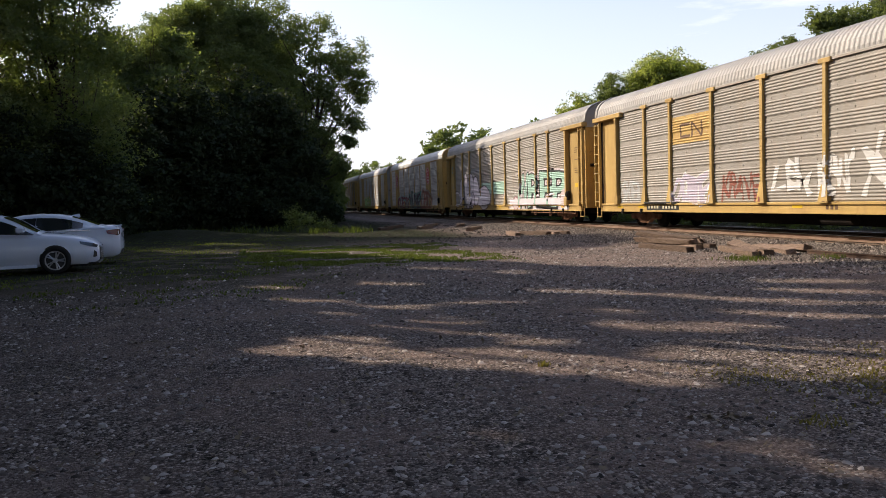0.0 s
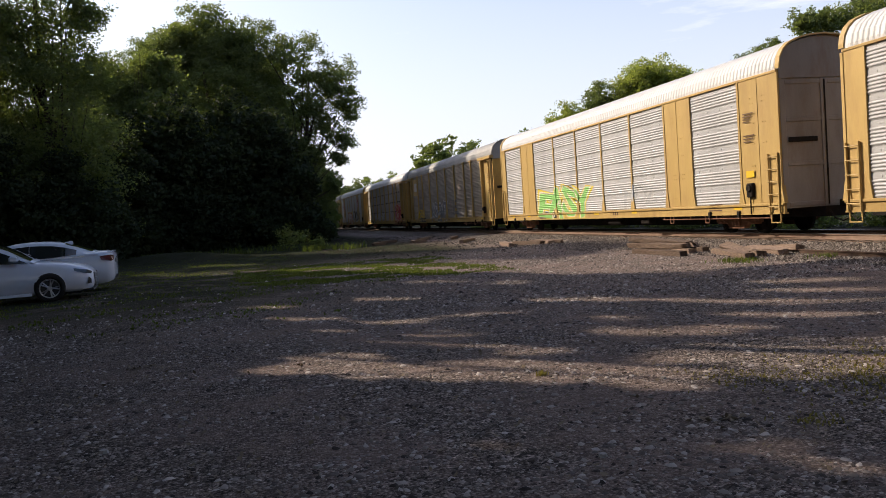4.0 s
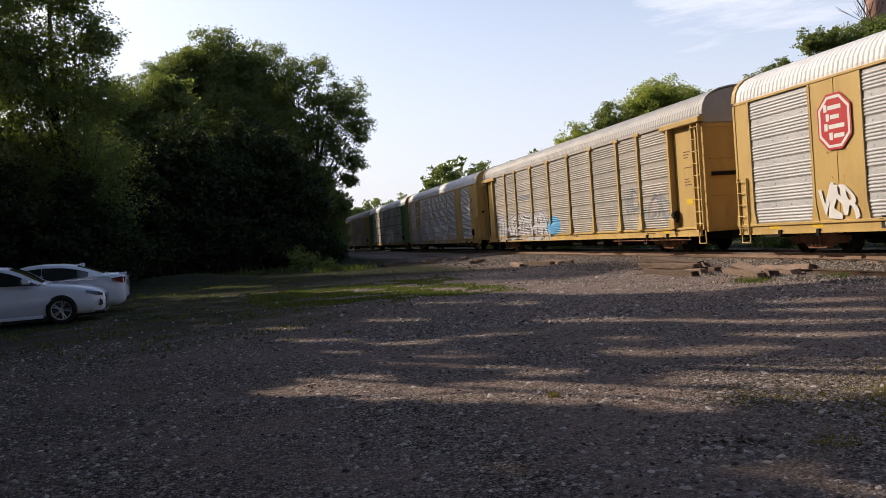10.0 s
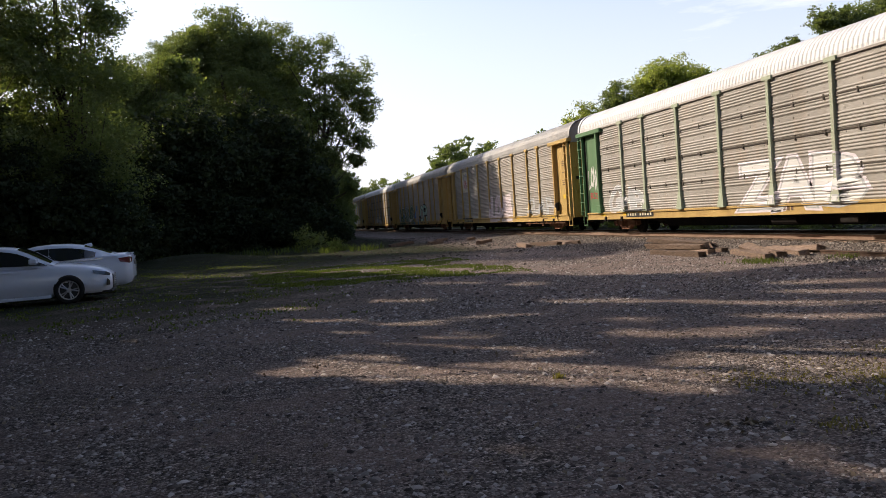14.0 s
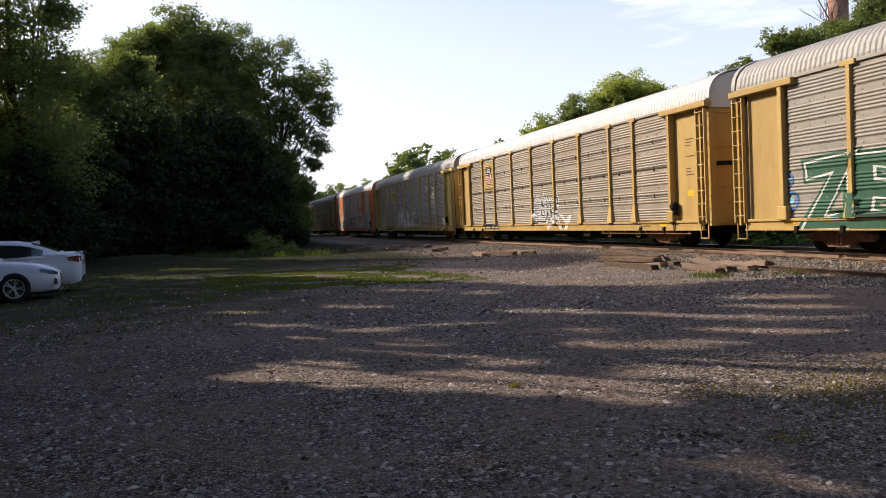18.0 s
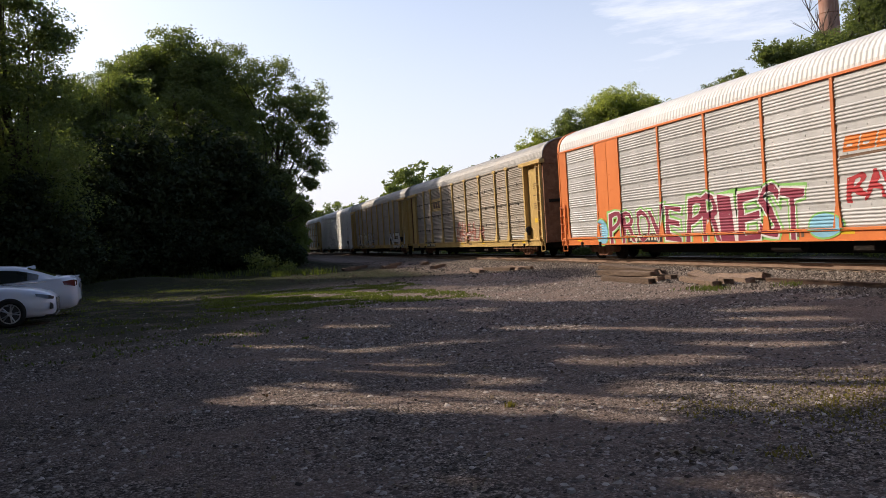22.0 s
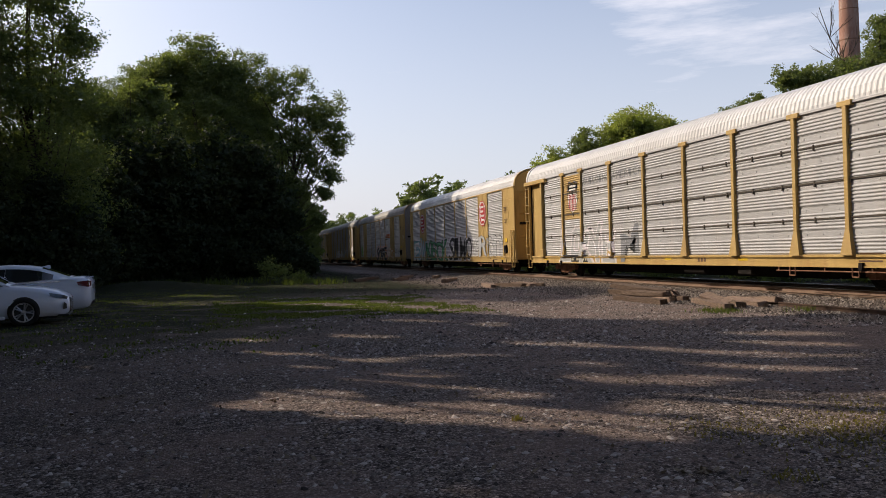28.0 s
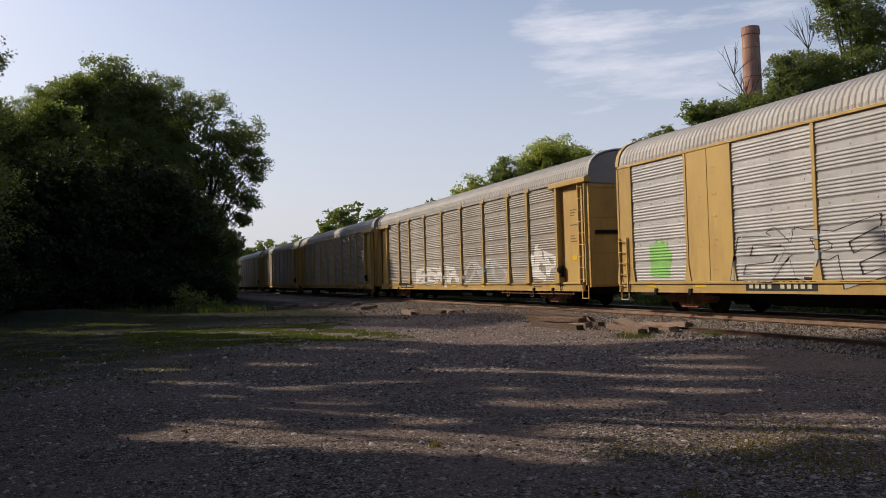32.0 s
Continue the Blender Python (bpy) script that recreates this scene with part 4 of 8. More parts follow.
def railcar(k, kind, paint=YELLOW, panel=GALV, roof=ROOF, label="", sill=None, post=None, ends=None, cap=None, seams=False):
    """A covered car carrier. kind 'posted': outside posts with wedge feet; 'framed': painted frame with inset panels."""
    car = tagged(new("autorack_railcar"), label, "railcar", "cars of the train")
    sill, post = sill or paint, post or paint
    e = 0.0 if kind == "posted" else SHORT
    ends = ends or END_YELLOW
    part("underframe", core_mesh(e), None, car)
    part("far_side_wall", far_side_mesh(e), None, car)
    painted(part("roof", roof_mesh(e), None, car), roof)
    painted(part("side_sill", sill_mesh(e), None, car), sill)
    for sign in (1, -1):
        painted(part("end_door", end_wall_mesh(sign, e), None, car), ends)
        painted(part("end_cap", end_cap_mesh(sign, e), None, car), cap or (roof if kind == "posted" else ends))
        part("coupler", coupler_mesh(sign), None, car)
        part("door_brace", door_brace_mesh(sign, e), None, car)
        part("door_seam", door_seam_mesh(sign, e), None, car)
        part("air_hose", hose_mesh(sign), None, car)
    if kind == "posted":
        for s0, s1 in A_PANELS:
            painted(part("side_panel", panel_mesh(s0 + 0.05, s1 - 0.05, 0.0), None, car), panel)
        for s in POSTS:
            painted(part("side_post", post_mesh(s), None, car), post)
        if seams:
            for row in (1, 2, 3):
                part("sheet_seam", seam_mesh(row), None, car)
        painted(part("top_chord", chord_mesh(), None, car), panel)
        for sign in (1, -1):
            painted(part("end_bay", end_frame_mesh(sign), None, car), paint)
            painted(part("end_post", end_post_mesh(sign), None, car), paint)
            painted(part("ladder", ladder_mesh(sign, True), None, car), paint)
            painted(part("roof_trim", roof_trim_mesh(sign), None, car), roof)
    else:
        for s0, s1 in B_PANELS:
            painted(part("side_panel", panel_mesh(s0, s1, 0.0), None, car), panel)
        for s0, s1 in BAYS:
            painted(part("painted_bay", plate_mesh(s0, s1), None, car), paint)
        for s in MULLIONS:
            painted(part("side_post", mullion_mesh(s), None, car), paint)
        painted(part("top_chord", chord_mesh(e), None, car), paint)
        for sign in (1, -1):
            painted(part("ladder", ladder_mesh(sign, False, e), None, car), paint)
            painted(part("roof_trim", roof_trim_mesh(sign, e), None, car), paint)
    part("hand_brake", hand_brake_mesh(), None, car)
    part("brake_rod", brake_gear_mesh(), None, car)
    part("air_tank", air_tank_mesh(), None, car)
    part("valve_box", valve_box_mesh(), None, car)
    for s in (2.7, 4.35, 22.7, 24.3):
        part("lashing_lug", lashing_lug_mesh(), None, car).matrix_basis = pose(0, on_side(s), 0)
    part("lower_sill", lower_sill_mesh(), None, car)
    wheels = []
    for y in (9.9, -9.9):
        tr = part("truck", truck_frame_mesh(), None, car, "rusty cast steel wheel truck")
        tr.matrix_basis = pose(0, y, 0)
        for w in (0.89, -0.89):
            ws = part("wheelset", wheelset_mesh(), None, tr)
            ws.matrix_basis = pose(0, w, WHEEL_R)
            wheels.append((ws, w))
    fleet.append((k, car, wheels))
    return car


def car_place(k, t):
    """The car's middle along the track at a time."""
    return FIRST + PITCH_LEN * (k + 1) - SPEED * t - HALF


fleet = []


def motions():
    for k, car, wheels in fleet:
        walk(car, [(t, pose(TRACK_X, car_place(k, t), RAIL_Z)) for t in (0, 8, 16, 24, 32)])
        # the wheels roll while the car passes the open stretch
        begin, end = (car_place(k, 0) - 62) / SPEED, (car_place(k, 0) + 6) / SPEED
        f0, f1 = max(0, int(begin * FPS)), min(32 * FPS, int(end * FPS))
        if f1 - f0 < 4:
            continue
        turn = math.degrees(SPEED / FPS / WHEEL_R)
        for ws, w in wheels:
            rows = [(f / FPS, pose(0, w, WHEEL_R, turn * (f - f0))) for f in range(f0, f1 + 1)]
            if f0 > 0:
                rows.insert(0, (0, rows[0][1]))
            if f1 < 32 * FPS:
                rows.append((32, rows[-1][1]))
            walk(ws, rows)


# ---- trees and bushes ----
def leaf_cloud(lobes, count, leaf, seed, keep=None, hollow=0.45, clump=14, fuzz=0.3, core=0.11):
    """Leaves in clumps over many puffs round the shells of several lobes (x, y, z, rx, ry, rz), with larger leaves in the core."""
    rng = np.random.RandomState(seed)
    puffs = []
    for l in lobes:
        mean = (l[3] * l[4] * l[5]) ** (1 / 3)
        puffs.append((*l[:3], l[3] * 0.70, l[4] * 0.70, l[5] * 0.70, 0.55))
        for _ in range(int(14 + 15 * mean)):
            e = rng.normal(size=3)
            e /= np.linalg.norm(e)
            q = min(mean, 3.0) * rng.uniform(0.09, 0.25) + 0.12
            u = rng.uniform(0.70, 1.05)
            puffs.append((l[0] + e[0] * l[3] * u, l[1] + e[1] * l[4] * u, l[2] + e[2] * l[5] * u, q * 1.15, q * 1.15, q * 0.9, 1.0))
    puffs = np.array(puffs, float)
    area = (puffs[:, 3] * puffs[:, 4] * puffs[:, 5]) ** (2 / 3) * puffs[:, 6]
    n = max(1, count // clump)
    pick = rng.choice(len(puffs), n, p=area / area.sum())
    d = rng.normal(size=(n, 3))
    d /= np.linalg.norm(d, axis=1)[:, None]
    r = hollow + (1.0 - hollow) * rng.uniform(0, 1, n) ** 0.6
    c = puffs[pick, :3] + d * puffs[pick, 3:6] * r[:, None]
    size = np.minimum(fuzz * rng.uniform(0.4, 1.2, n), 0.45 * puffs[pick, 3])
    p = c[:, None] + np.clip(rng.normal(size=(n, clump, 3)), -1.7, 1.7) * size[:, None, None] * np.array([1, 1, 0.6])
    p = p.reshape(-1, 3)
    s = leaf * rng.uniform(0.6, 1.35, len(p))
    core = np.array(lobes, float)[rng.choice(len(lobes), int(count * core))]
    d = rng.normal(size=(len(core), 3))
    d /= np.linalg.norm(d, axis=1)[:, None]
    p = np.concatenate([p, core[:, :3] + d * core[:, 3:6] * rng.uniform(0.2, 0.68, (len(core), 1))])
    s = np.concatenate([s, min(2.4 * leaf, 0.26) * rng.uniform(0.7, 1.2, len(core))])
    if keep is not None:
        ok = keep(p)
        p, s = p[ok], s[ok]
    m = len(p)
    a = rng.normal(size=(m, 3)); a[:, 2] = 0.6 * a[:, 2] - 0.35
    a /= np.linalg.norm(a, axis=1)[:, None]
    b = np.cross(a, rng.normal(size=(m, 3)))
    b /= np.linalg.norm(b, axis=1)[:, None]
    s = s[:, None]
    v = np.stack([p - a * s, p + b * s * 0.62, p + a * s, p - b * s * 0.62], 1).reshape(-1, 3)
    return v, np.arange(4 * m).reshape(-1, 4)


def limb_mesh(base, lobes, radius, seed, twigs=2):
    """A tapered trunk that bends, with limbs reaching into each lobe."""
    rng = random.Random(seed)
    sh = Shape()
    top = max(l[2] for l in lobes)
    p, steps = Vector(base), 6
    centre = Vector((sum(l[0] for l in lobes) / len(lobes), sum(l[1] for l in lobes) / len(lobes), 0))
    spine = [p.copy()]
    for k in range(1, steps + 1):
        u = k / steps
        spine.append(Vector((base[0] + (centre.x - base[0]) * u + rng.uniform(-0.2, 0.2), base[1] + (centre.y - base[1]) * u + rng.uniform(-0.2, 0.2), base[2] + (top - base[2]) * 0.85 * u)))
    for k in range(steps):
        sh.tube(spine[k], spine[k + 1], radius * (1 - 0.13 * k), 9, radius * (1 - 0.13 * (k + 1)), caps=k == 0)
    for l in lobes:
        for _ in range(twigs):
            k = min(steps - 1, max(1, int(steps * 0.85 * (l[2] - base[2]) / (top - base[2] + 0.1) * rng.uniform(0.4, 0.9))))
            a = spine[k]
            b = Vector((l[0] + rng.uniform(-0.5, 0.5) * l[3], l[1] + rng.uniform(-0.5, 0.5) * l[4], l[2] + rng.uniform(-0.3, 0.6) * l[5]))
            m = (a + b) / 2 + Vector((rng.uniform(-0.3, 0.3), rng.uniform(-0.3, 0.3), rng.uniform(0.0, 0.5)))
            r = radius * rng.uniform(0.22, 0.4)
            sh.tube(a, m, r, 6, r * 0.6, caps=False)
            sh.tube(m, b, r * 0.6, 6, r * 0.15, caps=False)
    return sh


def tree(name, label, base, lobes, count, leaf, seed, material=LEAF, radius=0.25, keep=None, hollow=0.45, fuzz=0.3, category="tree", group="", twigs=2, core=0.11):
    """lobes are in metres from the base."""
    z = float(height(base[0], base[1]))
    t = tagged(new(name), label, category, group)
    t.matrix_basis = pose(base[0], base[1], z)
    local = None if keep is None else (lambda p: keep(p + np.array([base[0], base[1], z])))
    part("trunk", limb_mesh((0, 0, -0.2), lobes, radius, seed, twigs), BARK, t, smooth=True)
    v, f = leaf_cloud(lobes, count, leaf, seed, local, hollow, fuzz=fuzz, core=core)
    part("crown", quick_mesh("crown", v, f, material), None, t)
    return t


def bare_tree(label, place, tall, seed):
    """A dead tree: a thin trunk that forks into rising twigs."""
    rng = random.Random(seed)
    t = tagged(new("dead_tree"), label, "tree", "dead trees beyond the railway")
    t.matrix_basis = pose(place[0], place[1], float(height(*place)))
    trunk, twigs = Shape(), Shape()
    spine = [Vector((rng.uniform(-0.15, 0.15) * k, rng.uniform(-0.1, 0.1) * k, tall * k / 8 - (0.2 if k == 0 else 0))) for k in range(9)]
    for k in range(8):
        trunk.tube(spine[k], spine[k + 1], 0.15 * (1 - 0.105 * k), 6, 0.15 * (1 - 0.105 * (k + 1)), caps=k == 0)
    for k in range(26):
        a = spine[rng.randint(4, 7)]
        d = Vector((rng.uniform(-1, 1), rng.uniform(-0.6, 0.6), rng.uniform(0.7, 1.6))).normalized()
        b = a + d * rng.uniform(0.9, 2.4) * tall / 19
        twigs.tube(a, b, 0.028, 4, 0.014, caps=False)
        for _ in range(3):
            c = b + (d + Vector((rng.uniform(-0.8, 0.8), rng.uniform(-0.5, 0.5), rng.uniform(-0.1, 0.6)))).normalized() * rng.uniform(0.4, 1.1) * tall / 19
            twigs.tube(a.lerp(b, rng.uniform(0.5, 1)), c, 0.02, 4, 0.008, caps=False)
    part("trunk", trunk, BARK, t)
    part("crown", twigs, BARK, t, "bare grey twigs")
    return t


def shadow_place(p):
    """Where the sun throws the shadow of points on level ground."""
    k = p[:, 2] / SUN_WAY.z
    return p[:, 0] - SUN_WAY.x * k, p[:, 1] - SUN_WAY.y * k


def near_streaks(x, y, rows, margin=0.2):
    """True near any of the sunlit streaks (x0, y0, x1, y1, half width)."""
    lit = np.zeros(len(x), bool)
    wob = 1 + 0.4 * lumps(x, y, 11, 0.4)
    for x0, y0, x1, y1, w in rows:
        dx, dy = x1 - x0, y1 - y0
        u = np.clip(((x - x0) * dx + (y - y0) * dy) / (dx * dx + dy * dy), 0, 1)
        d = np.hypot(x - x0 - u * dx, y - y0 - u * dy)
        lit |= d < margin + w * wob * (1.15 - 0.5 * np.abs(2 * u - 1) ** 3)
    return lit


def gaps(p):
    """Carves the crowns: drops each leaf whose shadow would fall on ground meant to be sunlit."""
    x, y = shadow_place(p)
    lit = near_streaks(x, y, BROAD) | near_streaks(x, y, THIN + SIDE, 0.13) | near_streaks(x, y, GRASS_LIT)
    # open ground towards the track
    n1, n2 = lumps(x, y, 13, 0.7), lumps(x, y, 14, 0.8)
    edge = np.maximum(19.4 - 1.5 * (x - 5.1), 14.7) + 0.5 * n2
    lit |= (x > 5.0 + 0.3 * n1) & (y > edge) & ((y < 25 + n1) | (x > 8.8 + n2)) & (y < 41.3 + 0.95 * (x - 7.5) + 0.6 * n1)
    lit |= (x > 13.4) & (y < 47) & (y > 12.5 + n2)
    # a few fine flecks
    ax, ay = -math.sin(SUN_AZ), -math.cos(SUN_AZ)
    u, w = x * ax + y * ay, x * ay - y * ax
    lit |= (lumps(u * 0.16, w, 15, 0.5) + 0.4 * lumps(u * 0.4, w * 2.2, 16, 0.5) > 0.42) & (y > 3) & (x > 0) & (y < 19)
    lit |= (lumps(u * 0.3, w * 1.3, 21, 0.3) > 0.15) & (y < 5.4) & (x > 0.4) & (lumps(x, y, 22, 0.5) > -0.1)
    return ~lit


def out_of_view_gaps(p):
    """The same for crowns beside the lot, also cut to stay out of the camera's view."""
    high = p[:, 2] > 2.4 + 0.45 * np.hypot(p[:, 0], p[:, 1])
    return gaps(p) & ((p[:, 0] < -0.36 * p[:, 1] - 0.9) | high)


def slits(y, z):
    """Upright chinks carved through the crowns to lay bright slits on the sides of the cars."""
    return lumps(y * 1.0 + 0.35 * z, z * 0.16, 18, 0.5)


def crown_gaps(p):
    """Drops leaves so that slits of sun reach the cars, and sun reaches the listed grass streaks."""
    k = (p[:, 0] - SIDE_X) / SUN_WAY.x
    y, z = p[:, 1] - SUN_WAY.y * k, p[:, 2] - SUN_WAY.z * k
    return grass_gaps(p) & ~((slits(y, z) > 0.26) & (y > 53) & (z > 0) & (z < 5))


def car_gaps(p):
    """Carves the crowns beside the track: drops leaves that would shade the parts of the passing cars meant to be
    sunlit.
    """
    k = (p[:, 0] - SIDE_X) / SUN_WAY.x
    y, z = p[:, 1] - SUN_WAY.y * k, p[:, 2] - SUN_WAY.z * k
    n1, n2 = lumps(y, z, 17, 0.7), slits(y, z)
    lit = (y < 48.5 + 0.38 * np.clip(z, 0, 6) ** 2 + 0.8 * n1) & (z < 5.7)
    lit |= (y > 77) & (y < 85 + 3 * n1) & (z > 4.4 + 2 * n2)
    lit |= (y > 99) & (y < 103 + 2 * n1)
    lit |= (n2 > 0.22) & (y > 53)
    return ~(lit & (z > -0.5)) & ~near_streaks(*shadow_place(p), GRASS_LIT)


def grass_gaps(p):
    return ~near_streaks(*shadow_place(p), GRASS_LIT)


# broad sunlit patches, then thin streaks, set to fit the camera's view, as (x0, y0, x1, y1, half width)
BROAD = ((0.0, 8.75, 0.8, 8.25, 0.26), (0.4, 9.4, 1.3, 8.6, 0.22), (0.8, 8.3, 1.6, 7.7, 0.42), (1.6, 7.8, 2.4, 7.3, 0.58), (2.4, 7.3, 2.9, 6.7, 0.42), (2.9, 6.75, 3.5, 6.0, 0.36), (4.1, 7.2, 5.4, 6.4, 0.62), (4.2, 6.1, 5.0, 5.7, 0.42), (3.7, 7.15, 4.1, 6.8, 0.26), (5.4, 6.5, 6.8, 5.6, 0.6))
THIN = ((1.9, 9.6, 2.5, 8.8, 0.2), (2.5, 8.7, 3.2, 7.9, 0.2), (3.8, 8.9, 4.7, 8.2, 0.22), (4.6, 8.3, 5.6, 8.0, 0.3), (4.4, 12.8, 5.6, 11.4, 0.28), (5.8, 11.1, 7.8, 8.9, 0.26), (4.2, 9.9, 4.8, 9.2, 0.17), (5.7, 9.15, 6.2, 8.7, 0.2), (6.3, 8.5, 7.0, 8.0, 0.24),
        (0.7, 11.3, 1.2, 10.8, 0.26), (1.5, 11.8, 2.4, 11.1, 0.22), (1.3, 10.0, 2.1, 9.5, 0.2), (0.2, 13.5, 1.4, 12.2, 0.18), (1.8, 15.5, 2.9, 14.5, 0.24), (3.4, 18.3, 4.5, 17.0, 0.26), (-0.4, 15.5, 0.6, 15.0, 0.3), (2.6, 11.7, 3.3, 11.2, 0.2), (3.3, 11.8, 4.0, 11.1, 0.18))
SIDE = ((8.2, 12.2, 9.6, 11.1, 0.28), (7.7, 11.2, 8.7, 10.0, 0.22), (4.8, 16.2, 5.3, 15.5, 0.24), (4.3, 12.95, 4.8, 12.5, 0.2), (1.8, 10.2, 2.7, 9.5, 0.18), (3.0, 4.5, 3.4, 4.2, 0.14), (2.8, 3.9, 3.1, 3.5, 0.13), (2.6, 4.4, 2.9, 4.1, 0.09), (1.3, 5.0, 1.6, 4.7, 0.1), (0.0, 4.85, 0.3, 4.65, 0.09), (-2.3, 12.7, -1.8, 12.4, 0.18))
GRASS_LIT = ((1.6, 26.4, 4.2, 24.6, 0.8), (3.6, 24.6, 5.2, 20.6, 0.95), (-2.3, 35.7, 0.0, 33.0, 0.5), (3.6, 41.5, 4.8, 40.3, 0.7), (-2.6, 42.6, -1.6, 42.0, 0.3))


# ---- parked cars ----
# the blue of sky-lit shade is mixed into this white
CAR_WHITE = surface("blue_shade_white_lacquer", (0.58, 0.62, 0.72), (0.66, 0.70, 0.80), 0.5, 0.25, 0, 0.0, 60, (0.62, 0.61, 0.60), (1, 1, 1), 0.3, coat=0.6)
CAR_GLASS = surface("tinted_car_glass", (0.012, 0.014, 0.016), (0.02, 0.022, 0.025), 1.0, 0.06, 0, 0.0, 60, coat=0.5)
TYRE = surface("tyre_rubber", (0.012, 0.012, 0.012), (0.028, 0.027, 0.026), 6.0, 0.85, 0, 0.1, 60)
ALLOY = surface("alloy_rim", (0.30, 0.30, 0.31), (0.45, 0.45, 0.46), 4.0, 0.35, 0.7, 0.0, 60)
BLACK_TRIM = surface("black_plastic", (0.012, 0.012, 0.013), (0.03, 0.03, 0.03), 4.0, 0.5, 0, 0.05, 60)
LENS = surface("headlamp_lens", (0.04, 0.045, 0.05), (0.12, 0.13, 0.15), 8.0, 0.15, 0.2, 0.0, 60, coat=0.5)
RED_LENS = surface("red_tail_lens", (0.07, 0.005, 0.006), (0.13, 0.008, 0.01), 8.0, 0.2, 0, 0.0, 60, coat=0.5)
CHROME = surface("chrome_trim", (0.55, 0.55, 0.56), (0.7, 0.7, 0.7), 4.0, 0.2, 0.9, 0.0, 60)

BODY = ((-2.31, 0.60, 0.90, 0.42), (-2.27, 0.76, 1.00, 0.30), (-2.12, 0.83, 1.06, 0.24), (-1.8, 0.87, 1.06, 0.22), (-1.35, 0.895, 1.04, 0.20), (-0.9, 0.90, 0.99, 0.18), (-0.2, 0.90, 0.96, 0.18), (0.5, 0.90, 0.945, 0.18),
        (1.0, 0.90, 0.935, 0.18), (1.38, 0.895, 0.90, 0.20), (1.75, 0.87, 0.845, 0.20), (2.02, 0.82, 0.775, 0.20), (2.18, 0.74, 0.71, 0.22), (2.27, 0.62, 0.64, 0.26), (2.30, 0.50, 0.58, 0.32))
CABIN = ((1.10, 0.78, 0.95), (0.85, 0.73, 1.08), (0.55, 0.66, 1.25), (0.28, 0.60, 1.365), (0.05, 0.585, 1.41), (-0.35, 0.58, 1.435), (-0.8, 0.575, 1.41), (-1.1, 0.57, 1.355), (-1.45, 0.57, 1.24), (-1.75, 0.60, 1.12), (-1.95, 0.66, 1.06))


def lerp_rows(rows, x):
    rows = sorted(rows)
    for a, b in zip(rows, rows[1:]):
        if a[0] <= x <= b[0]:
            u = (x - a[0]) / (b[0] - a[0])
            return [p + (q - p) * u for p, q in zip(a[1:], b[1:])]
    return list(rows[0][1:] if x < rows[0][0] else rows[-1][1:])


def loft(rings):
    n = len(rings[0])
    sh = Shape()
    sh.add([p for r in rings for p in r], [(a * n + i, a * n + i + 1, (a + 1) * n + i + 1, (a + 1) * n + i) for a in range(len(rings) - 1) for i in range(n - 1)] + [tuple(range(n)), tuple(range(len(rings) * n - 1, (len(rings) - 1) * n - 1, -1))])
    return sh


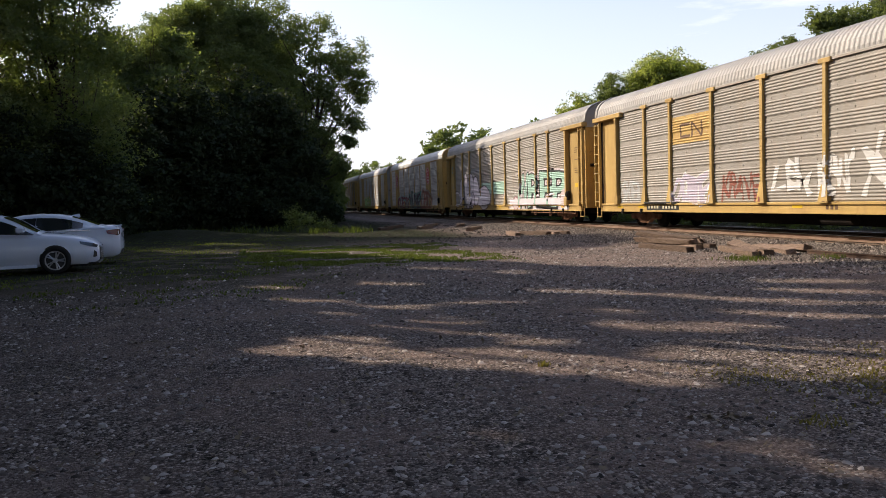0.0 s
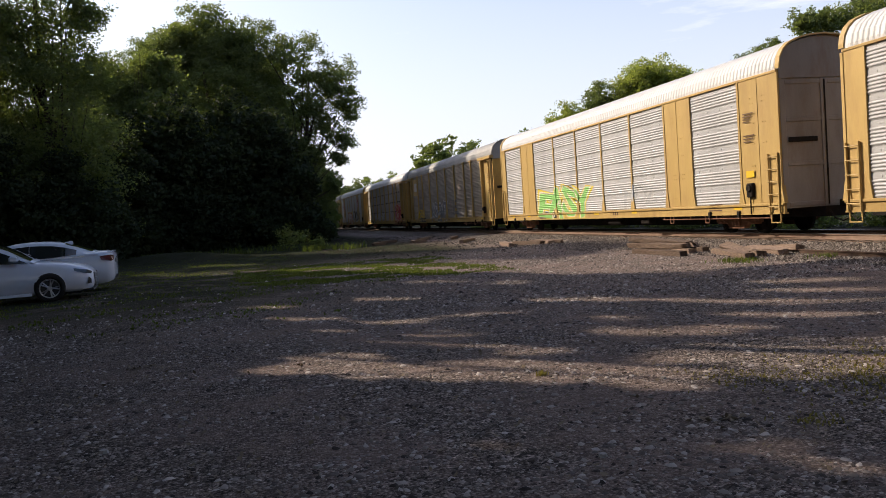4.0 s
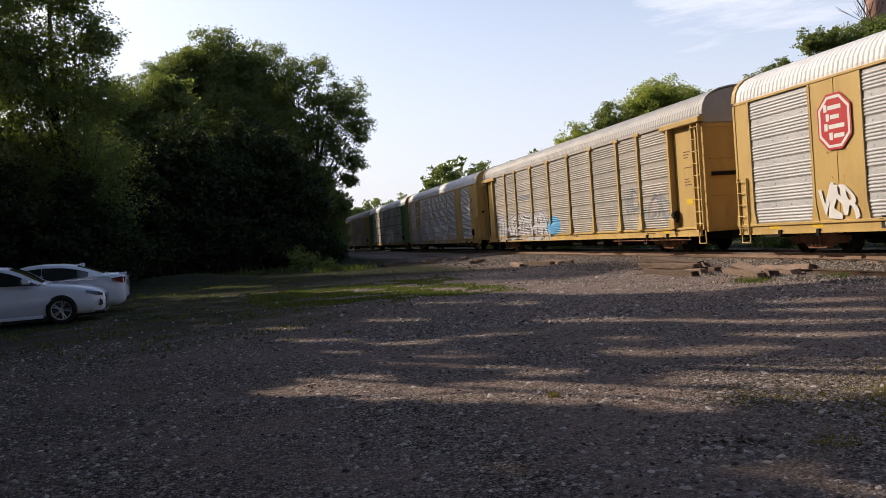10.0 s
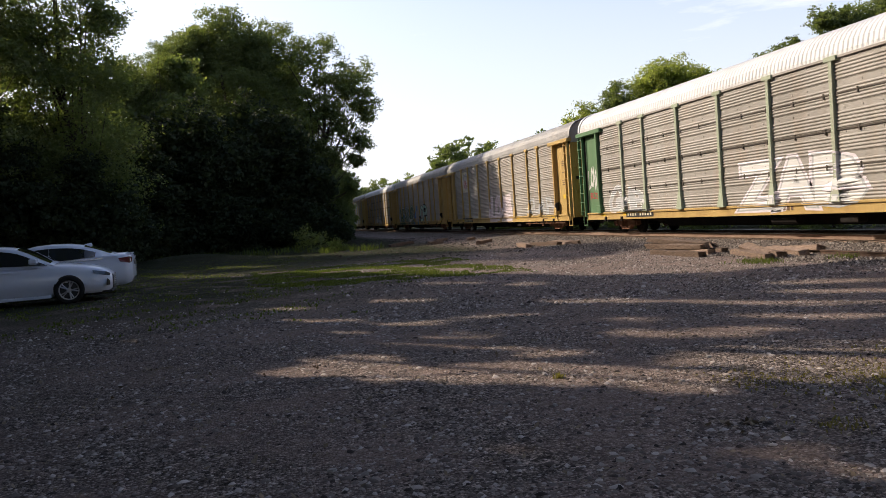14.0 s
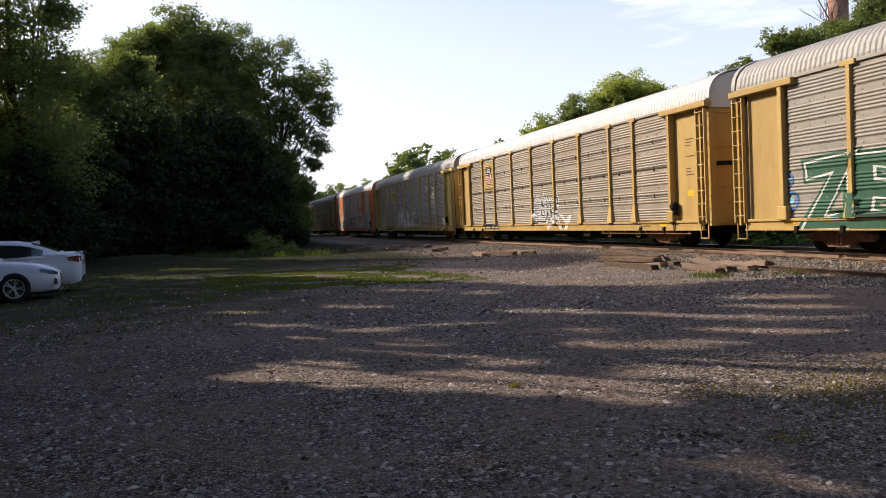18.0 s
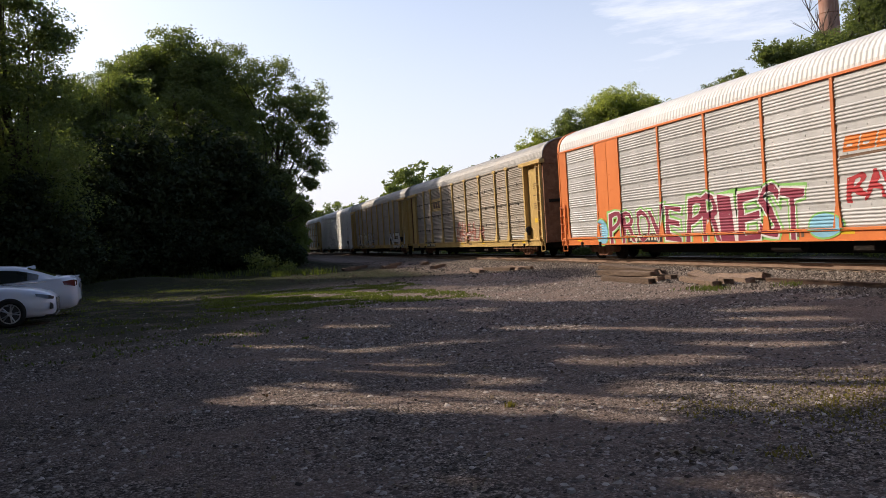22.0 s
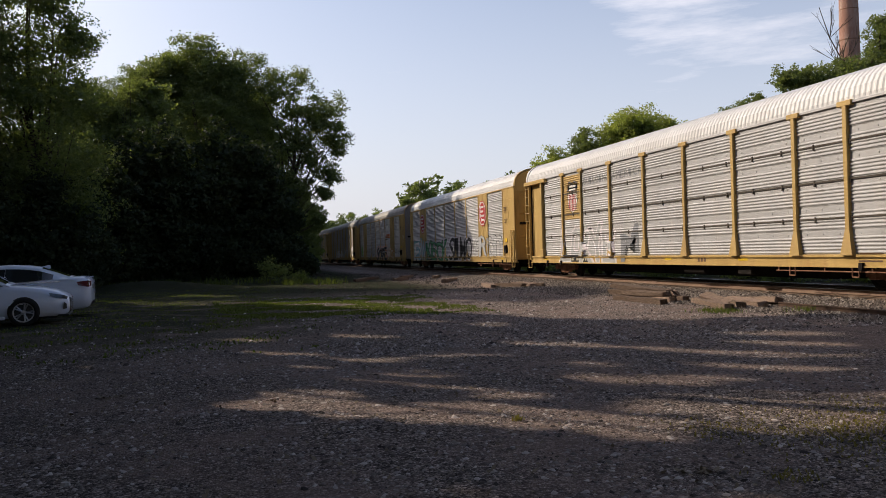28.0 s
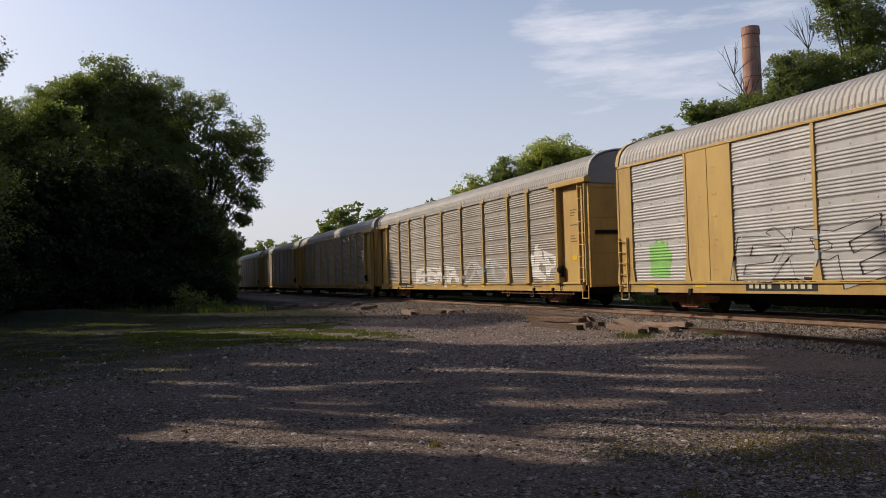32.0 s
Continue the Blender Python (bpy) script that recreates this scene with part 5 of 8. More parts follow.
def sedan(label, place):
    car = tagged(new("sedan"), label, "car", "parked cars")
    rings = []
    for x, w, top, low in BODY:
        half = [(0.82 * w, low), (0.96 * w, low + 0.07), (w, 0.5 * (low + top) - 0.05), (0.995 * w, 0.5 * (low + top) + 0.08), (0.965 * w, top - 0.11), (0.93 * w, top - 0.04), (0.80 * w, top), (0.4 * w, top + 0.018)]
        rings.append([(x, y, z) for y, z in half] + [(x, 0, half[-1][1] + 0.006)] + [(x, -y, z) for y, z in reversed(half)])
    body = part("body", loft(rings), CAR_WHITE, car, smooth=True)
    rings = []
    for x, w, top in CABIN:
        belt = lerp_rows(BODY, x)[1] - 0.03
        lo = 0.865 if x < 0.9 else 0.80
        half = [(lo, belt - 0.03), (lo - 0.02, belt + 0.01), (w + 0.05, max(belt + 0.015, top - 0.10)), (w, max(belt + 0.018, top - 0.035)), (0.5 * w, max(belt + 0.02, top - 0.005))]
        rings.append([(x, y, z) for y, z in half] + [(x, 0, max(belt + 0.02, top))] + [(x, -y, z) for y, z in reversed(half)])
    cabin = part("cabin", loft(rings), CAR_WHITE, car, smooth=True)

    def on_glass(x, u, side):
        w, top = lerp_rows(CABIN, x)
        belt = lerp_rows(BODY, x)[1] - 0.02
        a, b = (0.845, belt), (w + 0.05, top - 0.10)
        return (x, side * (a[0] + (b[0] - a[0]) * u + 0.022), a[1] + (b[1] - a[1]) * u)
    for side in (1, -1):
        for x0, x1 in ((0.98, -0.30), (-0.31, -1.42)):
            top, low = [], []
            for k in range(9):
                x = x0 + (x1 - x0) * k / 8
                top.append(on_glass(x, 0.96, side))
                low.append(on_glass(x, 0.06, side))
            part("side_window", Shape().add(top + low, [(k, k + 1, 10 + k, 9 + k) for k in range(8)]), CAR_GLASS, cabin, "dark tinted side window", smooth=True)
        for x, nm in ((0.10, "door_handle"), (-1.0, "door_handle")):
            part(nm, Shape().box(x - 0.11, side * 0.905 - 0.02, 0.80, x + 0.11, side * 0.905 + 0.02, 0.83, 0.008), CAR_WHITE, body)
        part("wing_mirror", Shape().box(0.62, side * 1.0 - 0.11, 0.97, 0.80, side * 1.0 + 0.11, 1.10, 0.03), CAR_WHITE, car)
        part("headlight", Shape().add([(1.90, side * 0.845, 0.735), (2.19, side * 0.735, 0.675), (2.27, side * 0.60, 0.63), (2.255, side * 0.63, 0.575), (2.14, side * 0.79, 0.60), (1.92, side * 0.86, 0.67)], [(0, 1, 4, 5), (1, 2, 3, 4)]), LENS, body, "slanted clear headlamp")
        part("fog_lamp_recess", Shape().add([(2.20, side * 0.755, 0.52), (2.25, side * 0.66, 0.46), (2.25, side * 0.66, 0.36), (2.17, side * 0.79, 0.35)], [(0, 1, 2, 3)]), BLACK_TRIM, body)
        part("taillight", Shape().add([(-1.98, side * 0.862, 0.94), (-2.24, side * 0.80, 0.97), (-2.305, side * 0.62, 0.95), (-2.305, side * 0.62, 0.83), (-2.255, side * 0.80, 0.80), (-2.02, side * 0.876, 0.85)], [(0, 1, 4, 5), (1, 2, 3, 4)]), RED_LENS, body, "red wraparound tail lamp")
        part("side_skirt", Shape().box(-0.95, side * 0.895 - 0.02, 0.17, 1.0, side * 0.895 + 0.02, 0.24, 0.008), CAR_WHITE, body)
        for x in (1.38, -1.32):
            # black disc on the uncut body stands for the shaded wheel opening
            arch = Shape()
            arch.lathe([(0.0, 0.332), (0.010, 0.332), (0.010, 0.0)], 28, "x")
            me = Shape().add([(x + p[1], side * (0.885 + p[0]), 0.335 + p[2]) for p in arch.v], arch.f)
            part("wheel_arch", me, BLACK_TRIM, body)
            wheel = new("wheel")
            wheel.parent = car
            wheel.matrix_basis = pose(x, side * 0.80, 0.32, 0, 0, 90 * side)
            part("tyre", Shape().lathe([(-0.1, 0.22), (-0.1, 0.30), (-0.06, 0.32), (0.09, 0.32), (0.125, 0.30), (0.125, 0.225), (0.10, 0.215)], 30, "x"), TYRE, wheel, smooth=True)
            rim = Shape().lathe([(0.10, 0.225), (0.122, 0.222), (0.118, 0.20), (0.06, 0.19), (0.05, 0.0)], 30, "x")
            for k in range(5):
                a = k * math.tau / 5
                for d in (-0.16, 0.16):
                    p, q = Vector((0.105, 0.04 * math.cos(a), 0.04 * math.sin(a))), Vector((0.112, 0.20 * math.cos(a + d), 0.20 * math.sin(a + d)))
                    rim.tube(p, q, 0.017, 6)
            rim.lathe([(0.05, 0.06), (0.115, 0.055), (0.118, 0.0)], 14, "x")
            part("rim", rim, ALLOY, wheel, "alloy rim with split spokes")
    def on_screen(x, u, lift):
        w, top = lerp_rows(CABIN, x)
        return (x + lift, (2 * u - 1) * (w - 0.01), top + 0.010 - 0.03 * abs(2 * u - 1) ** 3)
    for nm, x0, x1 in (("windscreen", 1.02, 0.33), ("rear_window", -1.15, -1.80)):
        vs = [on_screen(x0 + (x1 - x0) * a / 6, u / 6, 0.004) for a in range(7) for u in range(7)]
        part(nm, Shape().add(vs, [(7 * a + b, 7 * a + b + 1, 7 * a + b + 8, 7 * a + b + 7) for a in range(6) for b in range(6)]), CAR_GLASS, cabin, smooth=True)
    grille = Shape()
    for k in range(6):
        z = 0.32 + 0.045 * k
        grille.box(2.285, -0.40 + 0.02 * abs(k - 3), z, 2.325, 0.40 - 0.02 * abs(k - 3), z + 0.02)
    part("grille", Shape().box(2.27, -0.45, 0.29, 2.312, 0.45, 0.60, 0.03), BLACK_TRIM, body)
    part("grille_bars", grille, CHROME, body, "chrome grille bars")
    part("bumper_lip", Shape().box(2.06, -0.70, 0.19, 2.29, 0.70, 0.235, 0.01), BLACK_TRIM, body)
    part("aerial_fin", Shape().add([(-1.05, -0.03, 1.36), (-1.05, 0.03, 1.36), (-1.28, 0.03, 1.31), (-1.28, -0.03, 1.31), (-1.22, 0, 1.395), (-1.27, 0, 1.39)], [(0, 1, 4), (1, 2, 5, 4), (0, 4, 5, 3), (2, 3, 5)]), CAR_WHITE, cabin)
    part("boot_lip", Shape().box(-2.27, -0.66, 1.02, -2.15, 0.66, 1.065, 0.012), CAR_WHITE, body)
    part("belt_trim", Shape().box(-1.6, 0.865, 0.955, 0.95, 0.878, 0.972), CHROME, cabin)
    part("blank_plate", Shape().box(-2.325, -0.26, 0.74, -2.30, 0.26, 0.86, 0.005), BLACK_TRIM, body)
    car.matrix_basis = place
    return car


# ---- paint, signs and lettering on the cars ----
def spray(name, c):
    return surface(name, tuple(0.62 * v for v in c), tuple(0.76 * v for v in c), 1.5, 0.6, 0, 0.03, 20, tuple(0.6 * v + 0.05 for v in c), (1, 1, 0.4), 0.35)


PAINTS = {n: spray("spray_" + n, c) for n, c in dict(
    white=(0.78, 0.77, 0.75), black=(0.02, 0.02, 0.022), pink=(0.74, 0.64, 0.66), lilac=(0.60, 0.54, 0.66), teal=(0.25, 0.55, 0.52), mint=(0.42, 0.66, 0.56), green=(0.03, 0.12, 0.07),
    lime=(0.28, 0.62, 0.16), grass=(0.10, 0.38, 0.16), blue=(0.04, 0.18, 0.55), sky=(0.25, 0.55, 0.75), red=(0.50, 0.03, 0.04), wine=(0.28, 0.03, 0.07), orange=(0.80, 0.22, 0.03), yellow=(0.80, 0.62, 0.05),
    grey=(0.25, 0.26, 0.28), blush=(0.84, 0.77, 0.82), plum=(0.06, 0.035, 0.07), azure=(0.08, 0.36, 0.66), silver=(0.50, 0.51, 0.52), rust=(0.30, 0.10, 0.07), sign_red=(0.52, 0.03, 0.035), brown=(0.16, 0.09, 0.05), cream=(0.75, 0.70, 0.52), signal=(0.85, 0.55, 0.01)).items()}

_glyphs = {}


def glyph(char, bold):
    """Outline polygons of one letter of the built-in font, fitted into a unit box."""
    key = (char, bold)
    if key not in _glyphs:
        cu = bpy.data.curves.new("letter", "FONT")
        cu.body, cu.offset, cu.resolution_u = char, bold, 2
        ob = bpy.data.objects.new("letter", cu)
        scene.collection.objects.link(ob)
        me = bpy.data.meshes.new_from_object(ob)
        vs = [(v.co.x, v.co.y) for v in me.vertices]
        fs = [tuple(p.vertices) for p in me.polygons]
        bpy.data.objects.remove(ob)
        bpy.data.curves.remove(cu)
        bpy.data.meshes.remove(me)
        _glyphs[key] = (vs, fs)
    return _glyphs[key]


KIND = {}


def proud(kind, s, z):
    """How far out the painted surface lies at a place on a car's side."""
    if z < SILL_TOP + 0.02:
        return 0.080 if z > SILL_TOP - 0.06 else 0.031
    if kind == "posted":
        for p in POSTS:
            d = abs(s - p)
            if z < SILL_TOP + 0.62:
                u = (z - SILL_TOP) / 0.62
                if d < 0.20 - 0.125 * u + 0.002:
                    return 0.152 - 0.055 * u
            elif d < 0.077:
                return 0.097
        if s < 2.3 or s > 24.85:
            return -0.058
        return ribbed(z)
    for a, b in BAYS:
        if a - 0.056 < s < b + 0.056:
            return 0.068
    for m in MULLIONS:
        if abs(s - m) < 0.062:
            return 0.047
    return ribbed(z)


def paint(name, polys, colour, car, lift=0.006, label="", parent=None):
    """Polygons of (s, z) as a film of paint that follows posts, bays and corrugations."""
    kind = KIND[car.name]
    bm = bmesh.new()
    for poly in polys:
        try:
            bm.faces.new([bm.verts.new((0, s, z)) for s, z in poly])
        except ValueError:
            pass
    zs, ss = [v.co.z for v in bm.verts], [v.co.y for v in bm.verts]
    cuts = [((0, 0, z), (0, 0, 1)) for z in rib_levels(min(zs), max(zs)) if SILL_TOP - 0.1 < z < EAVE - 0.06] + [((0, 0, z), (0, 0, 1)) for z in (SILL_TOP - 0.061, SILL_TOP + 0.021)]
    edges = [p + d for p in POSTS for d in (-0.09, -0.077, 0.077, 0.09)] if kind == "posted" else [m + d for m in MULLIONS for d in (-0.075, -0.062, 0.062, 0.075)] + [e for a, b in BAYS for e in (a - 0.07, a - 0.056, b + 0.056, b + 0.07)]
    cuts += [((0, s, 0), (0, 1, 0)) for s in edges if min(ss) < s < max(ss)]
    for co, no in cuts:
        if min(zs) < co[2] < max(zs) or co[1]:
            bmesh.ops.bisect_plane(bm, geom=bm.verts[:] + bm.edges[:] + bm.faces[:], plane_co=co, plane_no=no, dist=1e-5)
    for v in bm.verts:
        s, z = v.co.y, v.co.z
        v.co = (NEAR - proud(kind, s, z) - lift, on_side(s), z)
    me = bpy.data.meshes.new(name)
    bmesh.ops.recalc_face_normals(bm, faces=bm.faces)
    bm.to_mesh(me)
    bm.free()
    me.materials.append(PAINTS[colour] if isinstance(colour, str) else colour)
    ob = new(name, me)
    ob.parent = parent or car
    if label:
        tagged(ob, label)
    return ob


def word_polys(word, s0, s1, z0, z1, bold, wild, seed, slant=0.0):
    r = random.Random(seed)
    n = len(word)
    step = (s1 - s0) / n
    out = []
    for i, ch in enumerate(word):
        if ch == " ":
            continue
        base_v, _ = glyph(ch, 0.0)
        x0, x1 = min(v[0] for v in base_v), max(v[0] for v in base_v)
        y0, y1 = min(v[1] for v in base_v), max(v[1] for v in base_v)
        vs, fs = glyph(ch, bold)
        rot, dz, grow = r.uniform(-0.18, 0.18) * wild, r.uniform(-0.06, 0.06) * wild * (z1 - z0), 1 + r.uniform(0, 0.25) * wild
        w, h = step * (0.86 + 0.12 * wild) * grow, (z1 - z0) * (1 + 0.1 * wild * r.uniform(-1, 1))
        cs, cz = s0 + (i + 0.5) * step, (z0 + z1) / 2 + dz
        pts = []
        for x, y in vs:
            u, v = ((x - x0) / max(0.15, x1 - x0) - 0.5), ((y - y0) / max(0.15, y1 - y0) - 0.5)
            u += slant * v + 0.12 * wild * math.sin(5 * v + i)
            v += 0.10 * wild * math.sin(4 * u + 2 * i)
            a, b = u * w, v * h
            pts.append((cs + a * math.cos(rot) + b * math.sin(rot), cz - a * math.sin(rot) + b * math.cos(rot)))
        pts = [(a, max(b, SILL_LOW + 0.02)) for a, b in pts]
        out.append([[pts[k] for k in f] for f in fs])
    return out


def graffiti(car, word, s0, s1, z0, z1, fill, edge, label, wild=1.0, seed=1, bold=0.05, rim=0.06, halo=None):
    """A sprayed word: outline film, then the filling on it."""
    z0, bold, rim = max(z0, 0.65), 0.34 * bold, 0.010 + 0.36 * rim
    work = tagged(new("graffiti"), label)
    work.parent = car
    for k, polys in enumerate(word_polys(word, s0, s1, z0, z1, bold + rim, wild, seed)):
        paint("letter_edge", polys, edge, car, 0.007 + 0.0012 * (k % 2), "", work)
    if halo:
        for polys in word_polys(word, s0, s1, z0, z1, bold + rim + 0.035, wild, seed):
            paint("letter_halo", polys, halo, car, 0.004, "", work)
    if fill:
        for k, polys in enumerate(word_polys(word, s0, s1, z0, z1, bold, wild, seed)):
            paint("letter_fill", polys, fill, car, 0.011 + 0.0012 * (k % 2), "", work)
    return work


def stencil(car, word, s0, s1, z0, z1, colour, label, slant=0.0):
    work = tagged(new("lettering"), label)
    work.parent = car
    for polys in word_polys(word, s0, s1, z0, z1, 0.0, 0.0, 1, slant):
        paint("letter", polys, colour, car, 0.006, "", work)
    return work


def oval(cs, cz, rs, rz, n=22, turn=0.0, dent=0.0):
    return [(cs + rs * math.cos(a) * math.cos(turn) - rz * math.sin(a) * math.sin(turn) * (1 - dent * math.cos(a)), cz + rs * math.cos(a) * math.sin(turn) + rz * math.sin(a) * (1 - dent * math.cos(a))) for a in (k * math.tau / n for k in range(n))]


def bubbles(car, blobs, fill, edge, label, rim=0.05):
    under = tagged(new("graffiti"), label)
    under.parent = car
    for k, (s, z, rs, rz, t) in enumerate(blobs):
        paint("bubble_outline", [oval(s, z, rs + rim, rz + rim, turn=t, dent=0.15)], edge, car, 0.006 + 0.009 * k, "", under)
        paint("bubble", [oval(s, z, rs, rz, turn=t, dent=0.15)], fill, car, 0.011 + 0.009 * k, "", under)


def box(s0, z0, s1, z1):
    return [(s0, z0), (s1, z0), (s1, z1), (s0, z1)]


def octagon(s0, z0, s1, z1, c=0.29):
    a, b = c * (s1 - s0), c * (z1 - z0) * 0.8
    return [(s0 + a, z0), (s1 - a, z0), (s1, z0 + b), (s1, z1 - b), (s1 - a, z1), (s0 + a, z1), (s0, z1 - b), (s0, z0 + b)]


def octagon_sign(car, s0, z0, s1, z1):
    w, h = s1 - s0, z1 - z0
    sign = paint("octagon_sign", [octagon(s0, z0, s1, z1)], "sign_red", car, 0.006, "red octagon sign with white border and bars")
    ring_o, ring_i = octagon(s0 + 0.04 * w, z0 + 0.04 * h, s1 - 0.04 * w, z1 - 0.04 * h), octagon(s0 + 0.10 * w, z0 + 0.09 * h, s1 - 0.10 * w, z1 - 0.09 * h)
    paint("sign_border", [[ring_o[k], ring_o[(k + 1) % 8], ring_i[(k + 1) % 8], ring_i[k]] for k in range(8)], "white", car, 0.010, "", sign)
    for k, (a, b) in enumerate(((0.2, 0.72), (0.26, 0.66), (0.2, 0.80), (0.34, 0.78))):
        z = z1 - h * (0.24 + 0.17 * k)
        paint("sign_initial", [box(s0 + a * w, z - 0.07 * h, s0 + a * w + 0.1 * w, z + 0.06 * h)], "white", car, 0.010, "", sign)
        paint("sign_bar", [box(s0 + (a + 0.13) * w, z - 0.045 * h, s0 + b * w, z + 0.03 * h)], "white", car, 0.010, "", sign)


def shield_sign(car, s0, z0, s1, z1):
    w, h, m = s1 - s0, z1 - z0, (s0 + s1) / 2
    rim = [(m, z0), (m + 0.36 * w, z0 + 0.16 * h), (s1, z0 + 0.40 * h), (s1 - 0.03 * w, z0 + 0.72 * h), (s1, z1 - 0.1 * h), (m + 0.3 * w, z1), (m, z1 - 0.06 * h), (m - 0.3 * w, z1), (s0, z1 - 0.1 * h), (s0 + 0.03 * w, z0 + 0.72 * h), (s0, z0 + 0.40 * h), (m - 0.36 * w, z0 + 0.16 * h)]
    small = [(m + (s - m) * 0.88, z0 + h * 0.05 + (z - z0) * 0.9) for s, z in rim]
    sign = paint("shield_sign", [rim], "blue", car, 0.006, "blue, white and red striped shield sign")
    paint("shield_field", [[p if p[1] < z0 + 0.62 * h else (p[0], z0 + 0.62 * h) for p in small[:4]] + [(small[9][0], z0 + 0.62 * h)] + small[10:]], "white", car, 0.010, "", sign)
    for k in range(5):
        a = s0 + w * (0.17 + 0.14 * k)
        d = abs(a + 0.035 * w - m) / w
        paint("shield_stripe", [box(a, z0 + h * (0.1 + 0.45 * d * d * 2), a + 0.07 * w, z0 + 0.6 * h)], "red", car, 0.013, "", sign)
    for z in (0.74, 0.84):
        paint("shield_bar", [box(s0 + 0.2 * w, z0 + (z - 0.03) * h, s1 - 0.2 * w, z0 + (z + 0.03) * h)], "white", car, 0.010, "", sign)


def worm(car, s0, z0, s1, z1, colour, label, t=0.2):
    """A thick bent ribbon in the shape of a hook joined to a zigzag."""
    w, h = s1 - s0, z1 - z0
    a, b = t * h, s0 + 0.46 * w
    polys = [box(s0 + a * 0.5, z1 - a, b, z1), box(s0, z0 + a * 0.5, s0 + a, z1 - a * 0.5), box(s0 + a * 0.5, z0, b, z0 + a),
             box(b + 0.05 * w, z0, b + 0.05 * w + a, z1), [(b + 0.05 * w, z1), (b + 0.05 * w + a * 1.1, z1), (s1, z0), (s1 - a * 1.1, z0)], box(s1 - a, z0, s1, z1)]
    return paint("logo_ribbon", polys, colour, car, 0.010, label)


def slanted_mark(car, s0, z0, s1, z1):
    """An orange company mark: four leaning blocks over a dark underline."""
    w, lean = (s1 - s0) / 4.6, 0.35 * (z1 - z0)
    mark = paint("company_mark", [[(s0 + 1.12 * w * k, z0), (s0 + 1.12 * w * k + w, z0), (s0 + 1.12 * w * k + w + lean, z1), (s0 + 1.12 * w * k + lean, z1)] for k in range(4)], "orange", car, 0.006, "orange company mark of leaning blocks")
    for k in range(4):
        a = s0 + 1.12 * w * k + 0.3 * w
        paint("block_notch", [[(a, z0 + 0.3 * (z1 - z0)), (a + 0.4 * w, z0 + 0.3 * (z1 - z0)), (a + 0.45 * w, z0 + 0.48 * (z1 - z0)), (a + 0.05 * w, z0 + 0.48 * (z1 - z0))]], GALV_NEW, car, 0.010, "", mark)
    paint("underline", [[(s0 - 0.1, z0 - 0.16), (s1 - 0.5, z0 - 0.11), (s1, z0 - 0.04), (s0 - 0.1, z0 - 0.08)]], "brown", car, 0.006, "", mark)


def number_strip(car, s0, s1, seed=1):
    """The black strip on the sill with light bars for its characters."""
    r = random.Random(seed)
    strip = paint("number_strip", [box(s0, SILL_LOW + 0.05, s1, SILL_LOW + 0.36)], "black", car, 0.005, "black strip with white character bars")
    n = 10
    w = (s1 - s0) / (n + 1)
    for k in range(n):
        if k == 4:
            continue
        paint("character_bar", [box(s0 + w * (k + 0.62), SILL_LOW + 0.11, s0 + w * (k + 1.22), SILL_LOW + 0.30)], "cream", car, 0.009, "", strip)


def sill_marks(car, seed):
    r = random.Random(seed)
    for s in (2.2, 4.4 + r.uniform(-0.4, 0.4), 13.5, 17.5 + r.uniform(-0.5, 0.5), 24.0):
        paint("reflector", [box(s, SILL_LOW + 0.14, s + 0.45, SILL_LOW + 0.26)], "signal", car, 0.005, "bright yellow reflective patch")
    s = 15.2 + r.uniform(-0.4, 0.4)
    paint("sill_stencil", [box(s + 0.18 * k, SILL_LOW + 0.10, s + 0.18 * k + 0.11, SILL_LOW + 0.32) for k in range(3)], "brown", car, 0.005, "faded brown stencil bars")
    s = 22.6
    for k in range(3):
        paint("stencil_line", [box(s, SILL_LOW + 0.12 + 0.09 * k, s + 0.75 - 0.2 * (k % 2), SILL_LOW + 0.16 + 0.09 * k)], "brown", car, 0.005)


def end_data(car, kind):
    """Small printed data on the bay nearest the trailing end."""
    s, lines = (25.6, (3.55, 3.45, 3.35, 3.0, 2.6, 2.5, 2.4)) if kind == "posted" else (24.75, (3.6, 3.52, 3.44, 3.36, 2.95, 2.86, 2.77))
    paint("data_stencil", [box(s, z, s + 0.42 + 0.12 * math.sin(9 * z), z + 0.035) for z in lines], "brown", car, 0.005, "small brown data stencils")
    paint("notice", [box(s + 0.05, 1.72, s + 0.45, 1.92)], "signal", car, 0.006, "small yellow notice plate")


